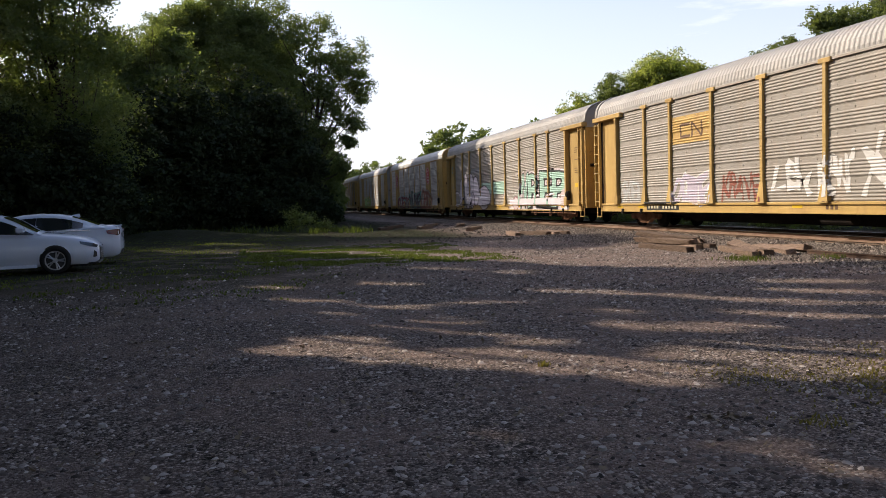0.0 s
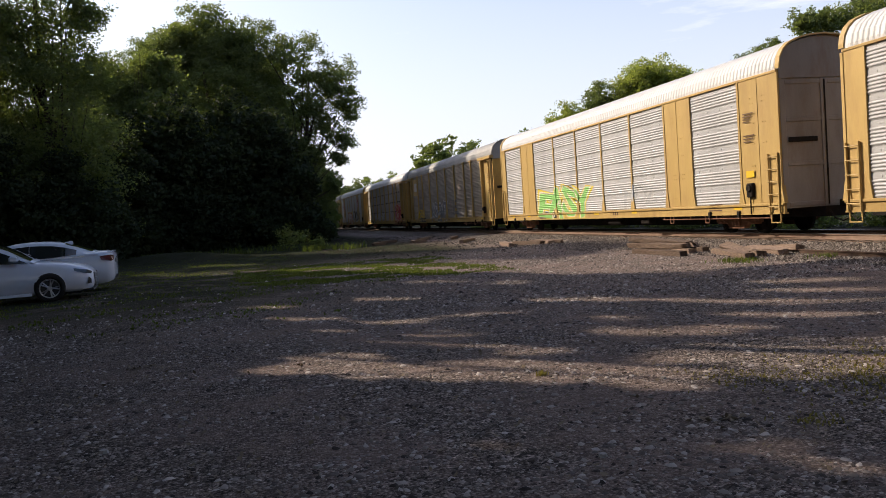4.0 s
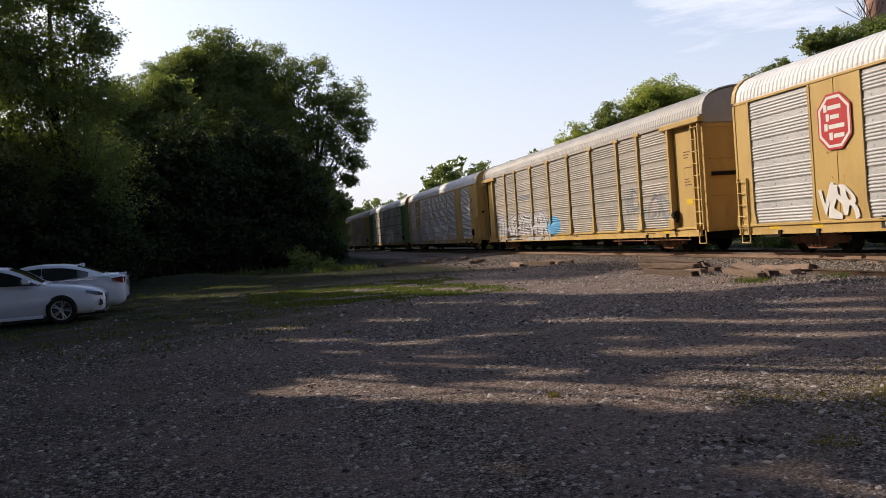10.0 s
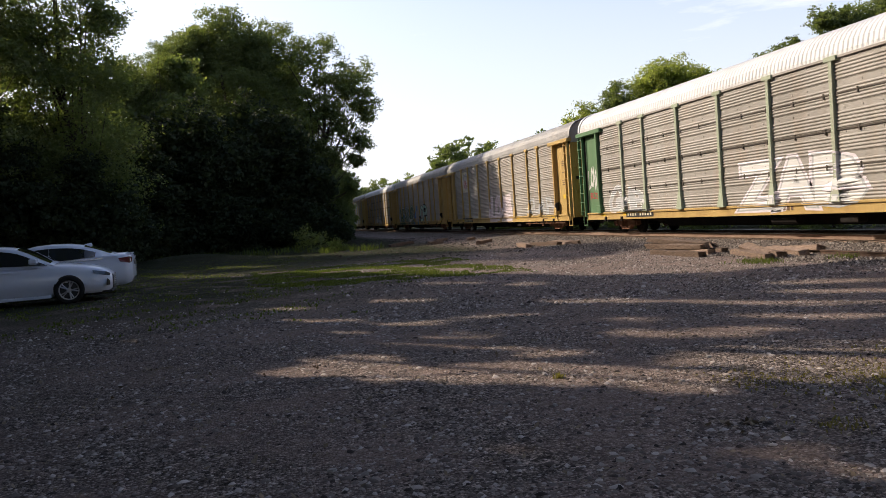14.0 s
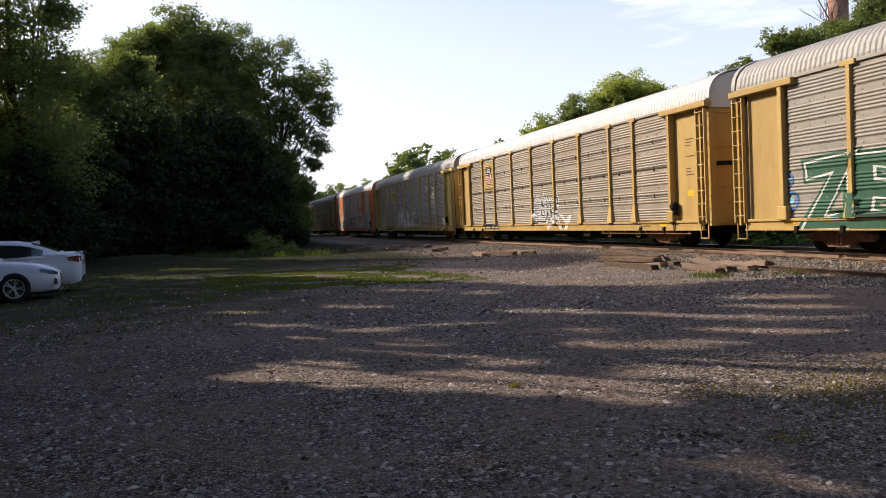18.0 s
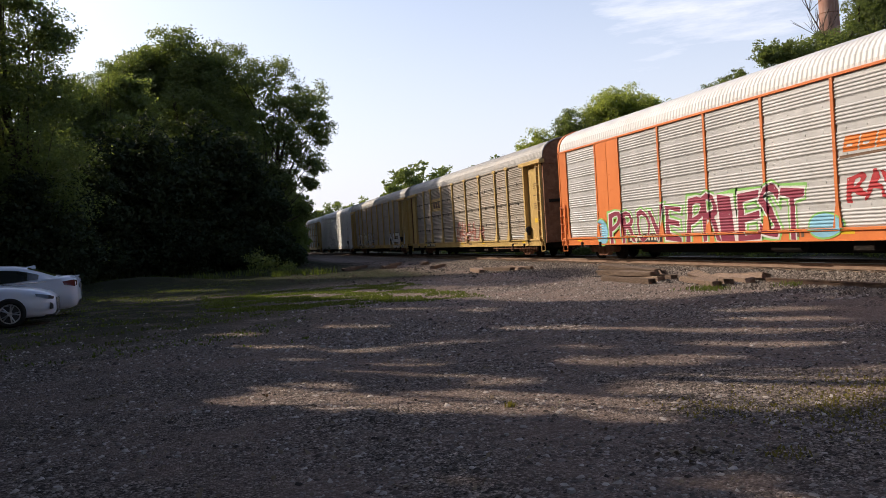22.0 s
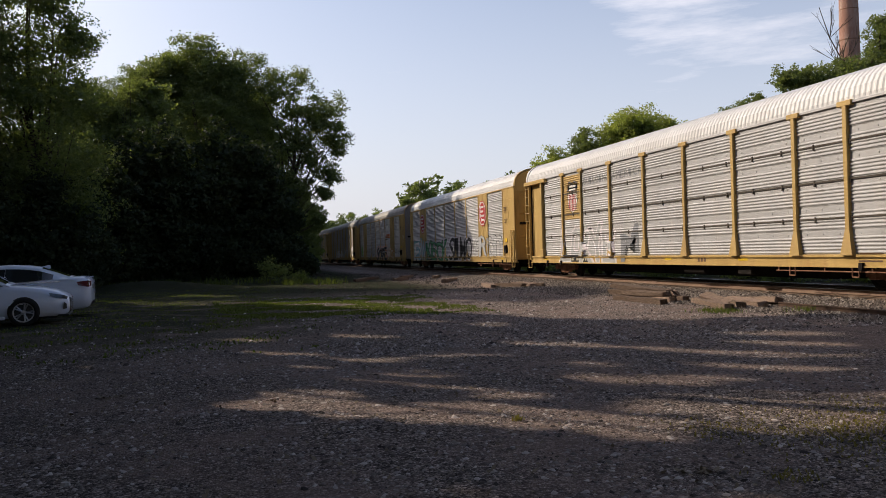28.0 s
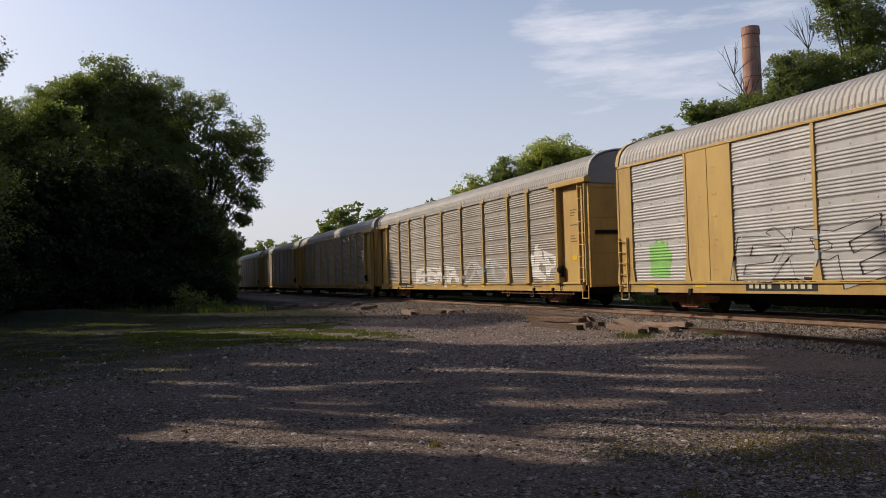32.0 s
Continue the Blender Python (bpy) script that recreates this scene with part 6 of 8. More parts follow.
def decorate():
    g, st = graffiti, stencil
    for k, kind, _ in CARS:
        c = train[k]
        KIND[c.name] = kind
        if k > 20:
            continue
        sill_marks(c, k + 50)
        end_data(c, kind)
        number_strip(c, *((4.75, 7.2) if kind == "posted" else (6.6, 9.0)), k + 9)
    c = train[-1]
    paint("sign_board", [box(6.78, 3.02, 9.28, 3.98)], YELLOW, c, 0.006, "yellow sign board with a dark ribbon logo")
    worm(c, 7.3, 3.2, 8.8, 3.72, "brown", "dark ribbon logo", 0.2)
    g(c, "SKEL", 2.5, 4.5, 1.05, 1.8, None, "silver", "faint pale spray tag", 0.8, 3, 0.0, 0.02)
    g(c, "OGIE", 6.8, 9.2, 1.0, 1.85, "lilac", "white", "pale lilac bubble graffiti with white edges", 1, 4, 0.09, 0.06)
    g(c, "KRAVE", 10.0, 12.0, 1.05, 1.8, None, "rust", "thin rust-red spray tag", 1, 5, 0.0, 0.015)
    g(c, "Lek", 12.7, 14.3, 1.2, 2.0, None, "white", "white scrawled spray tag", 1.4, 6, 0.0, 0.02)
    g(c, "MEKr", 14.6, 16.0, 1.2, 2.2, None, "white", "white scrawled spray tag", 1.4, 7, 0.0, 0.02)
    g(c, "XWOT", 16.2, 19.2, 1.2, 2.3, None, "white", "white scrawled spray tag", 1.4, 8, 0.0, 0.02)
    c = train[0]
    paint("lettering_bar", [box(6.9, 3.12, 9.2, 3.4)], "grey", c, 0.006, "faded grey lettering bar")
    bubbles(c, [(3.0, 1.35, 0.9, 0.55, -0.1), (4.3, 1.8, 0.55, 0.95, 0), (5.6, 2.0, 0.5, 1.15, 0.1), (6.9, 1.95, 0.75, 1.1, -0.15), (6.2, 1.2, 0.5, 0.5, 0), (8.3, 1.9, 0.7, 0.95, 0.1), (10.4, 1.4, 1.35, 0.75, 0), (7.4, 1.25, 0.5, 0.5, 0)], "blush", "plum", "large pale pink bubble graffiti with dark edges")
    paint("colour_band", [box(9.5, 1.6, 14.6, 2.35)], "mint", c, 0.004, "mint green sprayed band")
    paint("colour_band", [box(15.6, 0.66, 25.0, 1.25)], "blush", c, 0.004, "pink and brown sprayed ground below the letters")
    g(c, "WREP", 17.2, 24.7, 0.85, 2.55, "mint", "black", "tall pale mint graffiti letters with black edges", 0.35, 9, 0.05, 0.07, "pink")
    st(c, "NEW YEARS", 14.9, 17.2, 1.45, 1.80, "white", "white hand-sprayed words")
    st(c, "EVE...", 15.4, 17.0, 0.98, 1.32, "white", "white hand-sprayed words")
    bubbles(c, [(24.4, 1.35, 0.45, 0.5, 0), (16.9, 1.0, 0.5, 0.35, 0)], "pink", "wine", "pink sprayed blobs")
    paint("tag", [box(1.3 + 0.12 * math.sin(5 * z), z, 1.62 + 0.1 * math.cos(7 * z), z + 0.19 + 0.06 * math.sin(9 * z)) for z in (1.55, 1.84, 2.15, 2.46, 2.75, 3.05, 3.33, 3.6)], "azure", c, 0.006, "blue sprayed marks on the end bay")
    c = train[1]
    octagon_sign(c, 4.5, 2.75, 5.9, 4.25)
    octagon_sign(c, 20.2, 2.75, 21.5, 4.25)
    g(c, "KUESTS", 5.6, 11.6, 0.68, 1.75, "wine", "silver", "dark red, teal and silver piece of graffiti", 1.0, 12, 0.05, 0.05, "teal")
    g(c, "YURE", 11.8, 17.2, 0.66, 1.95, "plum", "teal", "dark graffiti letters with teal edges", 0.9, 13, 0.09, 0.06, "green")
    g(c, "CBD", 17.4, 22.0, 0.66, 2.05, "rust", "mint", "rust-red graffiti letters with mint edges", 0.9, 14, 0.10, 0.06, "wine")
    c = train[2]
    g(c, "EASY", 6.9, 13.0, 0.75, 2.0, "lime", "cream", "pale green and yellow graffiti", 1.0, 15, 0.07, 0.06, "yellow")
    g(c, "NOZ", 16.5, 19.0, 1.1, 1.8, None, "silver", "faint pale spray tag", 1.2, 16, 0, 0.015)
    c = train[3]
    paint("sign_board", [box(2.5, 3.0, 4.55, 4.45)], YELLOW, c, 0.006, "yellow sign board with a white square")
    paint("white_square", [box(3.0, 3.35, 4.1, 4.1)], "white", c, 0.012, "white painted-out square")
    g(c, "ASEMT", 9.6, 15.0, 0.72, 2.1, "grey", "white", "grey graffiti letters with broad white edges", 0.7, 17, 0.03, 0.08)
    g(c, "ECE", 4.7, 6.6, 1.0, 1.7, None, "signal", "thin yellow spray tag", 1.2, 18, 0, 0.015)
    g(c, "CEL", 15.2, 20.0, 1.2, 2.2, GALV_DIRTY, "grey", "grey outlined block letters", 0.3, 19, 0.04, 0.003)
    c = train[4]
    paint("lettering_bar", [box(7.0, 3.62, 8.2, 3.72), box(7.0, 3.48, 8.2, 3.55), box(7.9, 3.30, 9.1, 3.42), box(7.9, 3.10, 9.2, 3.22), box(8.1, 3.48, 8.9, 3.85)], "grey", c, 0.006, "grey company lettering bars")
    g(c, "ABK", 20.9, 24.6, 0.95, 2.3, "red", "white", "red graffiti with white edges", 0.9, 21, 0.07, 0.05, "red")
    g(c, "HORSE", 7.0, 14.6, 1.1, 1.8, None, GALV_NEW, "large faded silver block letters", 0.1, 22, 0.0, 0.0)
    c = train[5]
    octagon_sign(c, 4.6, 2.75, 5.85, 4.2)
    octagon_sign(c, 20.15, 2.75, 21.55, 4.2)
    g(c, "HORE", 9.3, 14.4, 0.72, 2.2, "white", "sign_red", "white graffiti letters on a red field", 0.7, 23, 0.05, 0.16, "yellow")
    g(c, "VC42P", 15.0, 20.2, 1.1, 2.4, None, "black", "long black scrawled letters", 0.7, 24, 0.0, 0.015)
    paint("arrow", [[(20.9, 3.0), (21.15, 3.05), (21.1, 1.3), (20.95, 1.2)], [(20.3, 2.0), (20.35, 2.2), (21.1, 1.35), (21.0, 1.15)], [(21.9, 2.2), (22.05, 2.1), (21.15, 1.15), (21.0, 1.3)]], "black", c, 0.012, "black sprayed arrow")
    g(c, "VER", 4.5, 5.9, 1.05, 1.8, None, "white", "white scrawled tag", 1.2, 25, 0, 0.02)
    g(c, "RONE", 20.4, 24.2, 1.05, 1.75, None, "cream", "pale scrawled tag", 1.2, 26, 0, 0.025)
    c = train[6]
    paint("lettering_bar", [box(7.0, 2.95, 9.2, 3.2)], "grey", c, 0.006, "faded grey lettering bar")
    g(c, "TNNEYGSER", 2.6, 11.6, 0.72, 2.0, "silver", "black", "long silver graffiti word with black edges", 0.8, 27, 0.08, 0.05, "lilac")
    paint("blue_flourish", [oval(12.4, 1.35, 1.0, 0.5)], "azure", c, 0.004, "sky blue sprayed cloud")
    g(c, "WOC", 20.9, 22.6, 1.5, 2.6, None, "grey", "dark scrawled tag", 1.4, 28, 0, 0.015)
    g(c, "CYD", 22.9, 24.5, 1.3, 2.2, None, "grey", "dark scrawled tag", 1.4, 29, 0, 0.015)
    c = train[7]
    worm(c, 4.5, 3.4, 5.95, 4.05, "white", "white ribbon logo", 0.2)
    paint("lettering_bar", [box(4.55, 3.08, 5.9, 3.22)], "white", c, 0.010, "small white lettering bar")
    g(c, "ROSA", 1.7, 5.2, 0.7, 2.1, GALV_NEW, "grey", "grey outlined bubble letters with pale edges", 0.5, 30, 0.08, 0.03, "white")
    g(c, "SERM", 5.6, 9.0, 0.75, 2.1, GALV_NEW, "grey", "grey outlined bubble letters with pale edges", 0.5, 31, 0.08, 0.03, "white")
    g(c, "BRDH", 12.0, 17.0, 0.72, 2.2, "white", "silver", "white bubble letters with lilac tint", 0.5, 32, 0.06, 0.02, "lilac")
    g(c, "SMOK", 22.0, 23.6, 1.3, 1.65, None, "black", "small black tag", 0.5, 33, -0.08, 0.0)
    c = train[8]
    g(c, "GVB", 3.2, 6.4, 0.95, 1.9, "silver", "white", "faded pale graffiti letters", 0.9, 34, 0.06, 0.05)
    g(c, "ZAB", 13.2, 18.6, 0.85, 2.1, "white", "silver", "white block graffiti letters with pink shading", 0.3, 35, 0.09, 0.04, "blush")
    g(c, "LoNiS", 0.75, 2.2, 2.05, 2.9, None, "white", "white scrawled tag on the green bay", 0.9, 75, 0, 0.0)
    g(c, "ROSS", 0.9, 2.1, 1.55, 1.85, None, "red", "small red scrawled tag", 0.8, 76, 0, 0.0)
    g(c, "AVES", 20.8, 24.5, 1.3, 2.1, None, "grey", "thin dark spray tag", 1.2, 36, 0, 0.012)
    c = train[9]
    paint("sign_board", [box(4.75, 2.9, 6.5, 4.4)], "cream", c, 0.006, "cream sign board with a striped shield")
    shield_sign(c, 5.1, 3.0, 6.2, 4.25)
    g(c, "LOVE", 12.3, 16.6, 0.75, 2.1, "pink", "blush", "pink bubble graffiti with pale edges", 0.8, 37, 0.10, 0.06, "pink")
    g(c, "QUAR", 20.0, 24.4, 1.0, 1.9, None, "silver", "faint outlined letters", 1.0, 38, 0, 0.02)
    c = train[10]
    g(c, "ZENOS", 3.0, 11.4, 0.66, 2.35, "green", "white", "dark green block graffiti with white edges", 0.4, 39, 0.09, 0.04, "green")
    g(c, "OR", 14.9, 19.0, 0.8, 2.35, "mint", "black", "mint green block letters with black edges", 0.3, 40, 0.05, 0.08)
    for i, (s, z, r) in enumerate(((2.5, 1.4, 0.26), (2.4, 1.95, 0.18), (6.0, 1.5, 0.22), (8.9, 1.6, 0.26), (12.6, 1.55, 0.4), (13.4, 2.2, 0.3), (12.0, 0.85, 0.3), (14.1, 0.85, 0.3), (7.2, 2.3, 0.22))):
        d = paint("dot", [oval(s, z, r, r)], "blue", c, 0.013 + 0.001 * i, "blue sprayed dot")
        paint("dot_shine", [oval(s, z, r * 0.4, r * 0.4, 12)], "sky", c, 0.016 + 0.001 * i, "", d)
    c = train[11]
    paint("sign_board", [box(4.8, 2.75, 6.5, 4.4)], YELLOW, c, 0.006, "yellow sign board with a shield")
    shield_sign(c, 5.15, 3.1, 6.15, 4.2)
    paint("lettering_bar", [box(4.95, 2.88, 6.4, 2.98)], "brown", c, 0.011)
    g(c, "GERS", 12.3, 15.2, 1.1, 2.1, "silver", "black", "silver block graffiti with black edges", 0.8, 41, 0.05, 0.07, "white")
    g(c, "VAY", 13.6, 16.6, 0.68, 1.3, None, "white", "white sprayed letters on the sill", 1.1, 42, 0.05, 0.04)
    c = train[12]
    paint("sign_board", [box(6.75, 3.0, 9.3, 4.0)], PALE_YELLOW, c, 0.006, "pale yellow sign board with a dark ribbon logo")
    worm(c, 7.3, 3.2, 8.8, 3.75, "brown", "dark ribbon logo", 0.2)
    g(c, "WALLY", 9.6, 15.6, 0.8, 2.2, None, "white", "tall white sprayed letters", 1.2, 43, 0.03, 0.05)
    g(c, "NR", 2.8, 4.4, 1.1, 2.1, "silver", "white", "pale bubble letters", 1.0, 44, 0.08, 0.04)
    c = train[13]
    slanted_mark(c, 17.45, 2.75, 19.6, 3.12)
    g(c, "PROVE", 5.2, 10.2, 0.70, 1.85, "wine", "white", "dark red graffiti letters with white edges", 0.6, 45, 0.02, 0.05, "lime")
    g(c, "PRIEST", 10.6, 16.0, 0.70, 2.05, "wine", "white", "dark red graffiti with white and lime edges", 0.6, 46, 0.02, 0.05, "lime")
    bubbles(c, [(4.6, 1.1, 0.5, 0.5, 0), (16.8, 1.0, 0.6, 0.3, 0)], "sky", "lime", "sky blue sprayed blob at the end of the letters")
    g(c, "RAW", 17.6, 19.4, 1.6, 2.2, None, "red", "red spray tag", 1.2, 47, 0, 0.03)
    bubbles(c, [(22.7, 1.35, 0.65, 0.75, 0), (22.9, 2.0, 0.5, 0.35, 0.1)], "sky", "teal", "sky blue sprayed blob")
    g(c, "MOB", 20.1, 21.7, 1.0, 2.0, None, "cream", "pale scrawled tag", 1.2, 48, 0, 0.03)
    c = train[14]
    paint("sign_board", [box(6.8, 3.1, 9.2, 3.95)], YELLOW, c, 0.006, "yellow sign board with dark bars")
    paint("sign_bar", [box(7.2, 3.3, 7.75, 3.75), box(7.85, 3.3, 8.3, 3.75), box(8.4, 3.3, 8.85, 3.75)], "brown", c, 0.011)
    g(c, "GASH", 12.6, 16.2, 1.0, 2.0, "rust", "white", "dark rust-red graffiti with thin white edges", 0.9, 49, 0.02, 0.0, "rust")
    g(c, "UR", 16.4, 18.2, 1.0, 1.8, None, "rust", "dark brown graffiti letters", 1.0, 50, 0.02, 0.02)
    paint("grey_patch", [box(22.5, 1.05, 24.6, 1.15)], "silver", c, 0.006)
    c = train[15]
    paint("lettering_bar", [box(7.2, 3.45, 8.9, 3.55), box(7.4, 3.25, 8.9, 3.33)], "grey", c, 0.006)
    g(c, "OK", 3.2, 5.2, 0.9, 2.0, "silver", "black", "silver graffiti letters", 1.0, 51, 0.08, 0.05)
    g(c, "DUTS", 5.4, 9.2, 0.75, 2.1, "cream", "black", "cream graffiti letters with dark edges", 1.0, 52, 0.06, 0.03)
    g(c, "ZASE", 9.2, 12.6, 0.75, 2.0, "silver", "black", "silver graffiti letters with black edges", 1.0, 53, 0.06, 0.05)
    g(c, "NEMA", 20.2, 26.6, 0.64, 1.85, "white", "black", "large white block letters with dark shading", 0.1, 54, 0.07, 0.06)
    c = train[16]
    g(c, "COS", 9.4, 14.0, 1.0, 1.9, None, "silver", "faint grey sprayed letters", 1.0, 55, 0, 0.04)
    c = train[17]
    paint("sign_board", [box(4.75, 2.55, 6.55, 4.5)], YELLOW, c, 0.006, "yellow sign board with a shield")
    shield_sign(c, 5.15, 2.75, 6.25, 4.25)
    st(c, "BUILDING", 6.85, 9.3, 3.95, 4.25, "grey", "dark grey slogan lettering")
    st(c, "AMERICA", 9.55, 12.0, 3.95, 4.25, "grey", "dark grey slogan lettering")
    g(c, "LOKYE", 4.4, 9.6, 0.7, 2.0, "silver", "white", "silver outlined graffiti letters", 0.9, 56, 0.05, 0.03, "blush")
    g(c, "M", 10.2, 11.6, 0.9, 1.9, None, "grey", "outlined graffiti letter", 1.0, 57, 0, 0.05)
    c = train[18]
    octagon_sign(c, 4.5, 2.75, 5.9, 4.25)
    octagon_sign(c, 20.15, 2.75, 21.5, 4.25)
    g(c, "EYW", 2.0, 6.0, 0.62, 2.0, "white", "teal", "white and teal graffiti letters", 0.8, 58, 0.08, 0.06, "sky")
    g(c, "KECK", 6.2, 12.4, 0.62, 2.05, "grass", "black", "green graffiti letters with black edges", 0.6, 59, 0.02, 0.05, "white")
    g(c, "SIMO", 12.8, 18.4, 0.75, 2.15, "black", "white", "black graffiti letters with white edges", 0.4, 60, 0.03, 0.05, "blush")
    g(c, "eRon", 18.8, 24.2, 0.95, 2.1, "silver", "black", "pale script letters with thin black edges", 0.8, 61, 0.05, 0.003)
    c = train[19]
    spiky = [(2.35, 1.1), (3.35, 1.05), (3.4, 1.5), (3.5, 1.75), (3.3, 1.9), (3.28, 2.15), (3.12, 2.0), (3.0, 2.3), (2.86, 2.05), (2.68, 2.25), (2.6, 2.0), (2.32, 2.05), (2.4, 1.6)]
    paint("graffiti", [spiky], "lime", c, 0.006, "lime green spiky sprayed figure")
    g(c, "EXPER", 6.4, 12.0, 0.95, 2.1, GALV_NEW, "black", "thin black outlined graffiti letters", 0.9, 62, 0.06, 0.004)
    g(c, "SNARE", 12.6, 17.8, 0.68, 1.85, "black", "white", "black graffiti letters with white edges", 0.8, 63, 0.10, 0.06, "orange")
    slanted_mark(c, 17.45, 2.75, 19.6, 3.12)
    g(c, "OCO", 18.4, 21.6, 0.85, 1.7, "cream", "orange", "cream and orange sprayed bubble letters", 1.2, 71, 0.06, 0.03)
    g(c, "ReloRadoo", 21.8, 24.4, 1.25, 1.7, None, "black", "thin black script letters", 0.8, 64, -0.09, 0.0)
    st(c, "TR", 25.75, 26.3, 2.5, 2.82, "cream", "pale stencilled letters")
    c = train[20]
    g(c, "BEAR", 8.0, 14.4, 0.95, 1.8, None, "white", "white faded graffiti letters", 1.1, 65, 0.05, 0.04)
    g(c, "OVO", 15.0, 20.0, 1.0, 1.9, None, "silver", "faint silver letters", 1.1, 66, 0.0, 0.05)
    g(c, "YEP", 22.2, 24.6, 1.2, 2.2, None, "white", "white spray tag", 1.2, 67, 0, 0.03)


# ---- the place ----
build_ground()
build_track()
build_old_rail()

rng = np.random.RandomState(7)
PALE_STONE = surface('pale_stone', (0.24, 0.22, 0.20), (0.40, 0.37, 0.34), 9.0, 0.9, 0, 0.2, 60)
# train
CARS = (
    (-1, "posted", dict(panel=GALV, label="silver corrugated car carrier with yellow posts and spray paint")),
    (0, "posted", dict(panel=GALV, label="silver car carrier with yellow posts and large white bubble graffiti")),
    (1, "framed", dict(panel=GALV_NEW, roof=ROOF_WHITE, label="yellow framed car carrier with red octagon signs and graffiti")),
    (2, "framed", dict(ends=END_GREY, panel=GALV_NEW, roof=ROOF_WHITE, label="yellow framed car carrier with pale green graffiti")),
    (3, "posted", dict(panel=GALV_DIRTY, label="dusty car carrier with yellow posts and white graffiti")),
    (4, "posted", dict(seams=True, panel=GALV, roof=ROOF_WHITE, label="silver car carrier with yellow posts and red graffiti")),
    (5, "framed", dict(panel=GALV_NEW, roof=ROOF_WHITE, label="yellow framed car carrier with red octagons and black scrawl")),
    (6, "posted", dict(panel=GALV, label="dusty silver car carrier with yellow posts and blue-white graffiti")),
    (7, "framed", dict(panel=GALV_NEW, roof=ROOF_WHITE, label="yellow framed car carrier with white logo and outlined graffiti")),
    (8, "posted", dict(seams=True, panel=GALV, paint=GREEN, post=PALE_GREEN, sill=YELLOW, roof=ROOF_WHITE, ends=GREEN, cap=RUST, label="weathered silver car carrier with green ends and yellow sill")),
    (9, "posted", dict(panel=GALV, label="silver car carrier with yellow posts and pink graffiti")),
    (10, "posted", dict(panel=GALV, label="silver car carrier with dark green block graffiti and blue dots")),
    (11, "posted", dict(seams=True, panel=GALV_DIRTY, roof=ROOF_WHITE, label="dusty car carrier with yellow posts and a shield sign")),
    (12, "posted", dict(panel=GALV, paint=PALE_YELLOW, label="silver car carrier with pale yellow posts and sign board")),
    (13, "framed", dict(ends=END_GREY, panel=GALV_NEW, paint=ORANGE, roof=ROOF_WHITE, label="orange framed car carrier with red and teal graffiti")),
    (14, "posted", dict(seams=True, ends=RUST, cap=RUST, panel=GALV_DIRTY, label="brown-stained car carrier with yellow posts and dark graffiti")),
    (15, "posted", dict(panel=GALV_DIRTY, label="soiled car carrier with yellow posts and white block graffiti")),
    (16, "framed", dict(ends=WHITE_PAINT, panel=WHITE_PAINT, paint=WHITE_PAINT, roof=ROOF_WHITE, label="white painted car carrier with white frame")),
    (17, "posted", dict(seams=True, panel=GALV_NEW, roof=ROOF_WHITE, label="clean silver car carrier with yellow posts and shield sign")),
    (18, "framed", dict(panel=GALV_NEW, roof=ROOF_WHITE, label="yellow framed car carrier with red octagons and green graffiti")),
    (19, "framed", dict(ends=END_GREY, panel=GALV_NEW, label="yellow framed car carrier with black and green graffiti")),
    (20, "posted", dict(panel=GALV, label="silver car carrier with yellow posts and small white graffiti")),
    (21, "posted", dict(panel=GALV_DIRTY, label="dusty car carrier with yellow posts")),
    (22, "posted", dict(panel=GALV, label="silver car carrier with yellow posts")),
    (23, "framed", dict(panel=GALV_NEW, roof=ROOF_WHITE, label="yellow framed car carrier")),
    (24, "posted", dict(panel=GALV, label="silver car carrier with yellow posts")),
    (25, "posted", dict(panel=GALV_DIRTY, label="dusty car carrier with yellow posts")),
    (26, "framed", dict(panel=GALV_NEW, label="yellow framed car carrier")),
    (27, "posted", dict(panel=GALV, label="silver car carrier with yellow posts")),
)
train = {k: railcar(k, kind, **how) for k, kind, how in CARS}
for k, car in train.items():
    car.matrix_basis = pose(TRACK_X, car_place(k, 0), RAIL_Z)

decorate()

# parked cars
sedan("white sedan with alloy wheels parked on the grassy gravel", pose(-5.95, 20.83, float(height(-5.9, 20.8)), 0, 0, 6))
sedan("white sedan seen from the rear quarter parked on grass", pose(-5.87, 23.56, float(height(-5.8, 23.5)), 0, 0, 184))

# trees on the wooded edge
WOOD = "trees of the wooded edge"
tree("cottonwood_tree", "broad leafy cottonwood with drooping outer branches", (3.6, 68), [(-1.7, 0, 15.3, 2.3, 2.5, 2.5), (1.3, -0.3, 14.5, 2.0, 2.2, 2.0), (4.2, -0.5, 13.1, 1.7, 1.8, 1.75), (5.1, -0.6, 10.7, 1.25, 1.5, 1.4), (4.6, -0.6, 8.0, 1.05, 1.3, 1.0), (2.6, -0.5, 11.2, 1.7, 1.8, 1.7), (3.0, -0.5, 9.0, 1.2, 1.4, 1.2), (4.0, -0.5, 6.4, 0.75, 0.9, 0.6), (3.5, -0.4, 4.2, 0.85, 1.1, 0.75), (1.5, -0.4, 6.7, 1.5, 1.6, 1.7), (0, 0, 10.2, 2.8, 3.0, 3.4), (-0.4, 0.3, 4.4, 3.2, 2.9, 3.6), (2.6, 0, 2.2, 1.1, 1.3, 1.6)], 84000, 0.082, 21, group=WOOD, radius=0.3, keep=crown_gaps, core=0.03, hollow=0.3, fuzz=0.30)
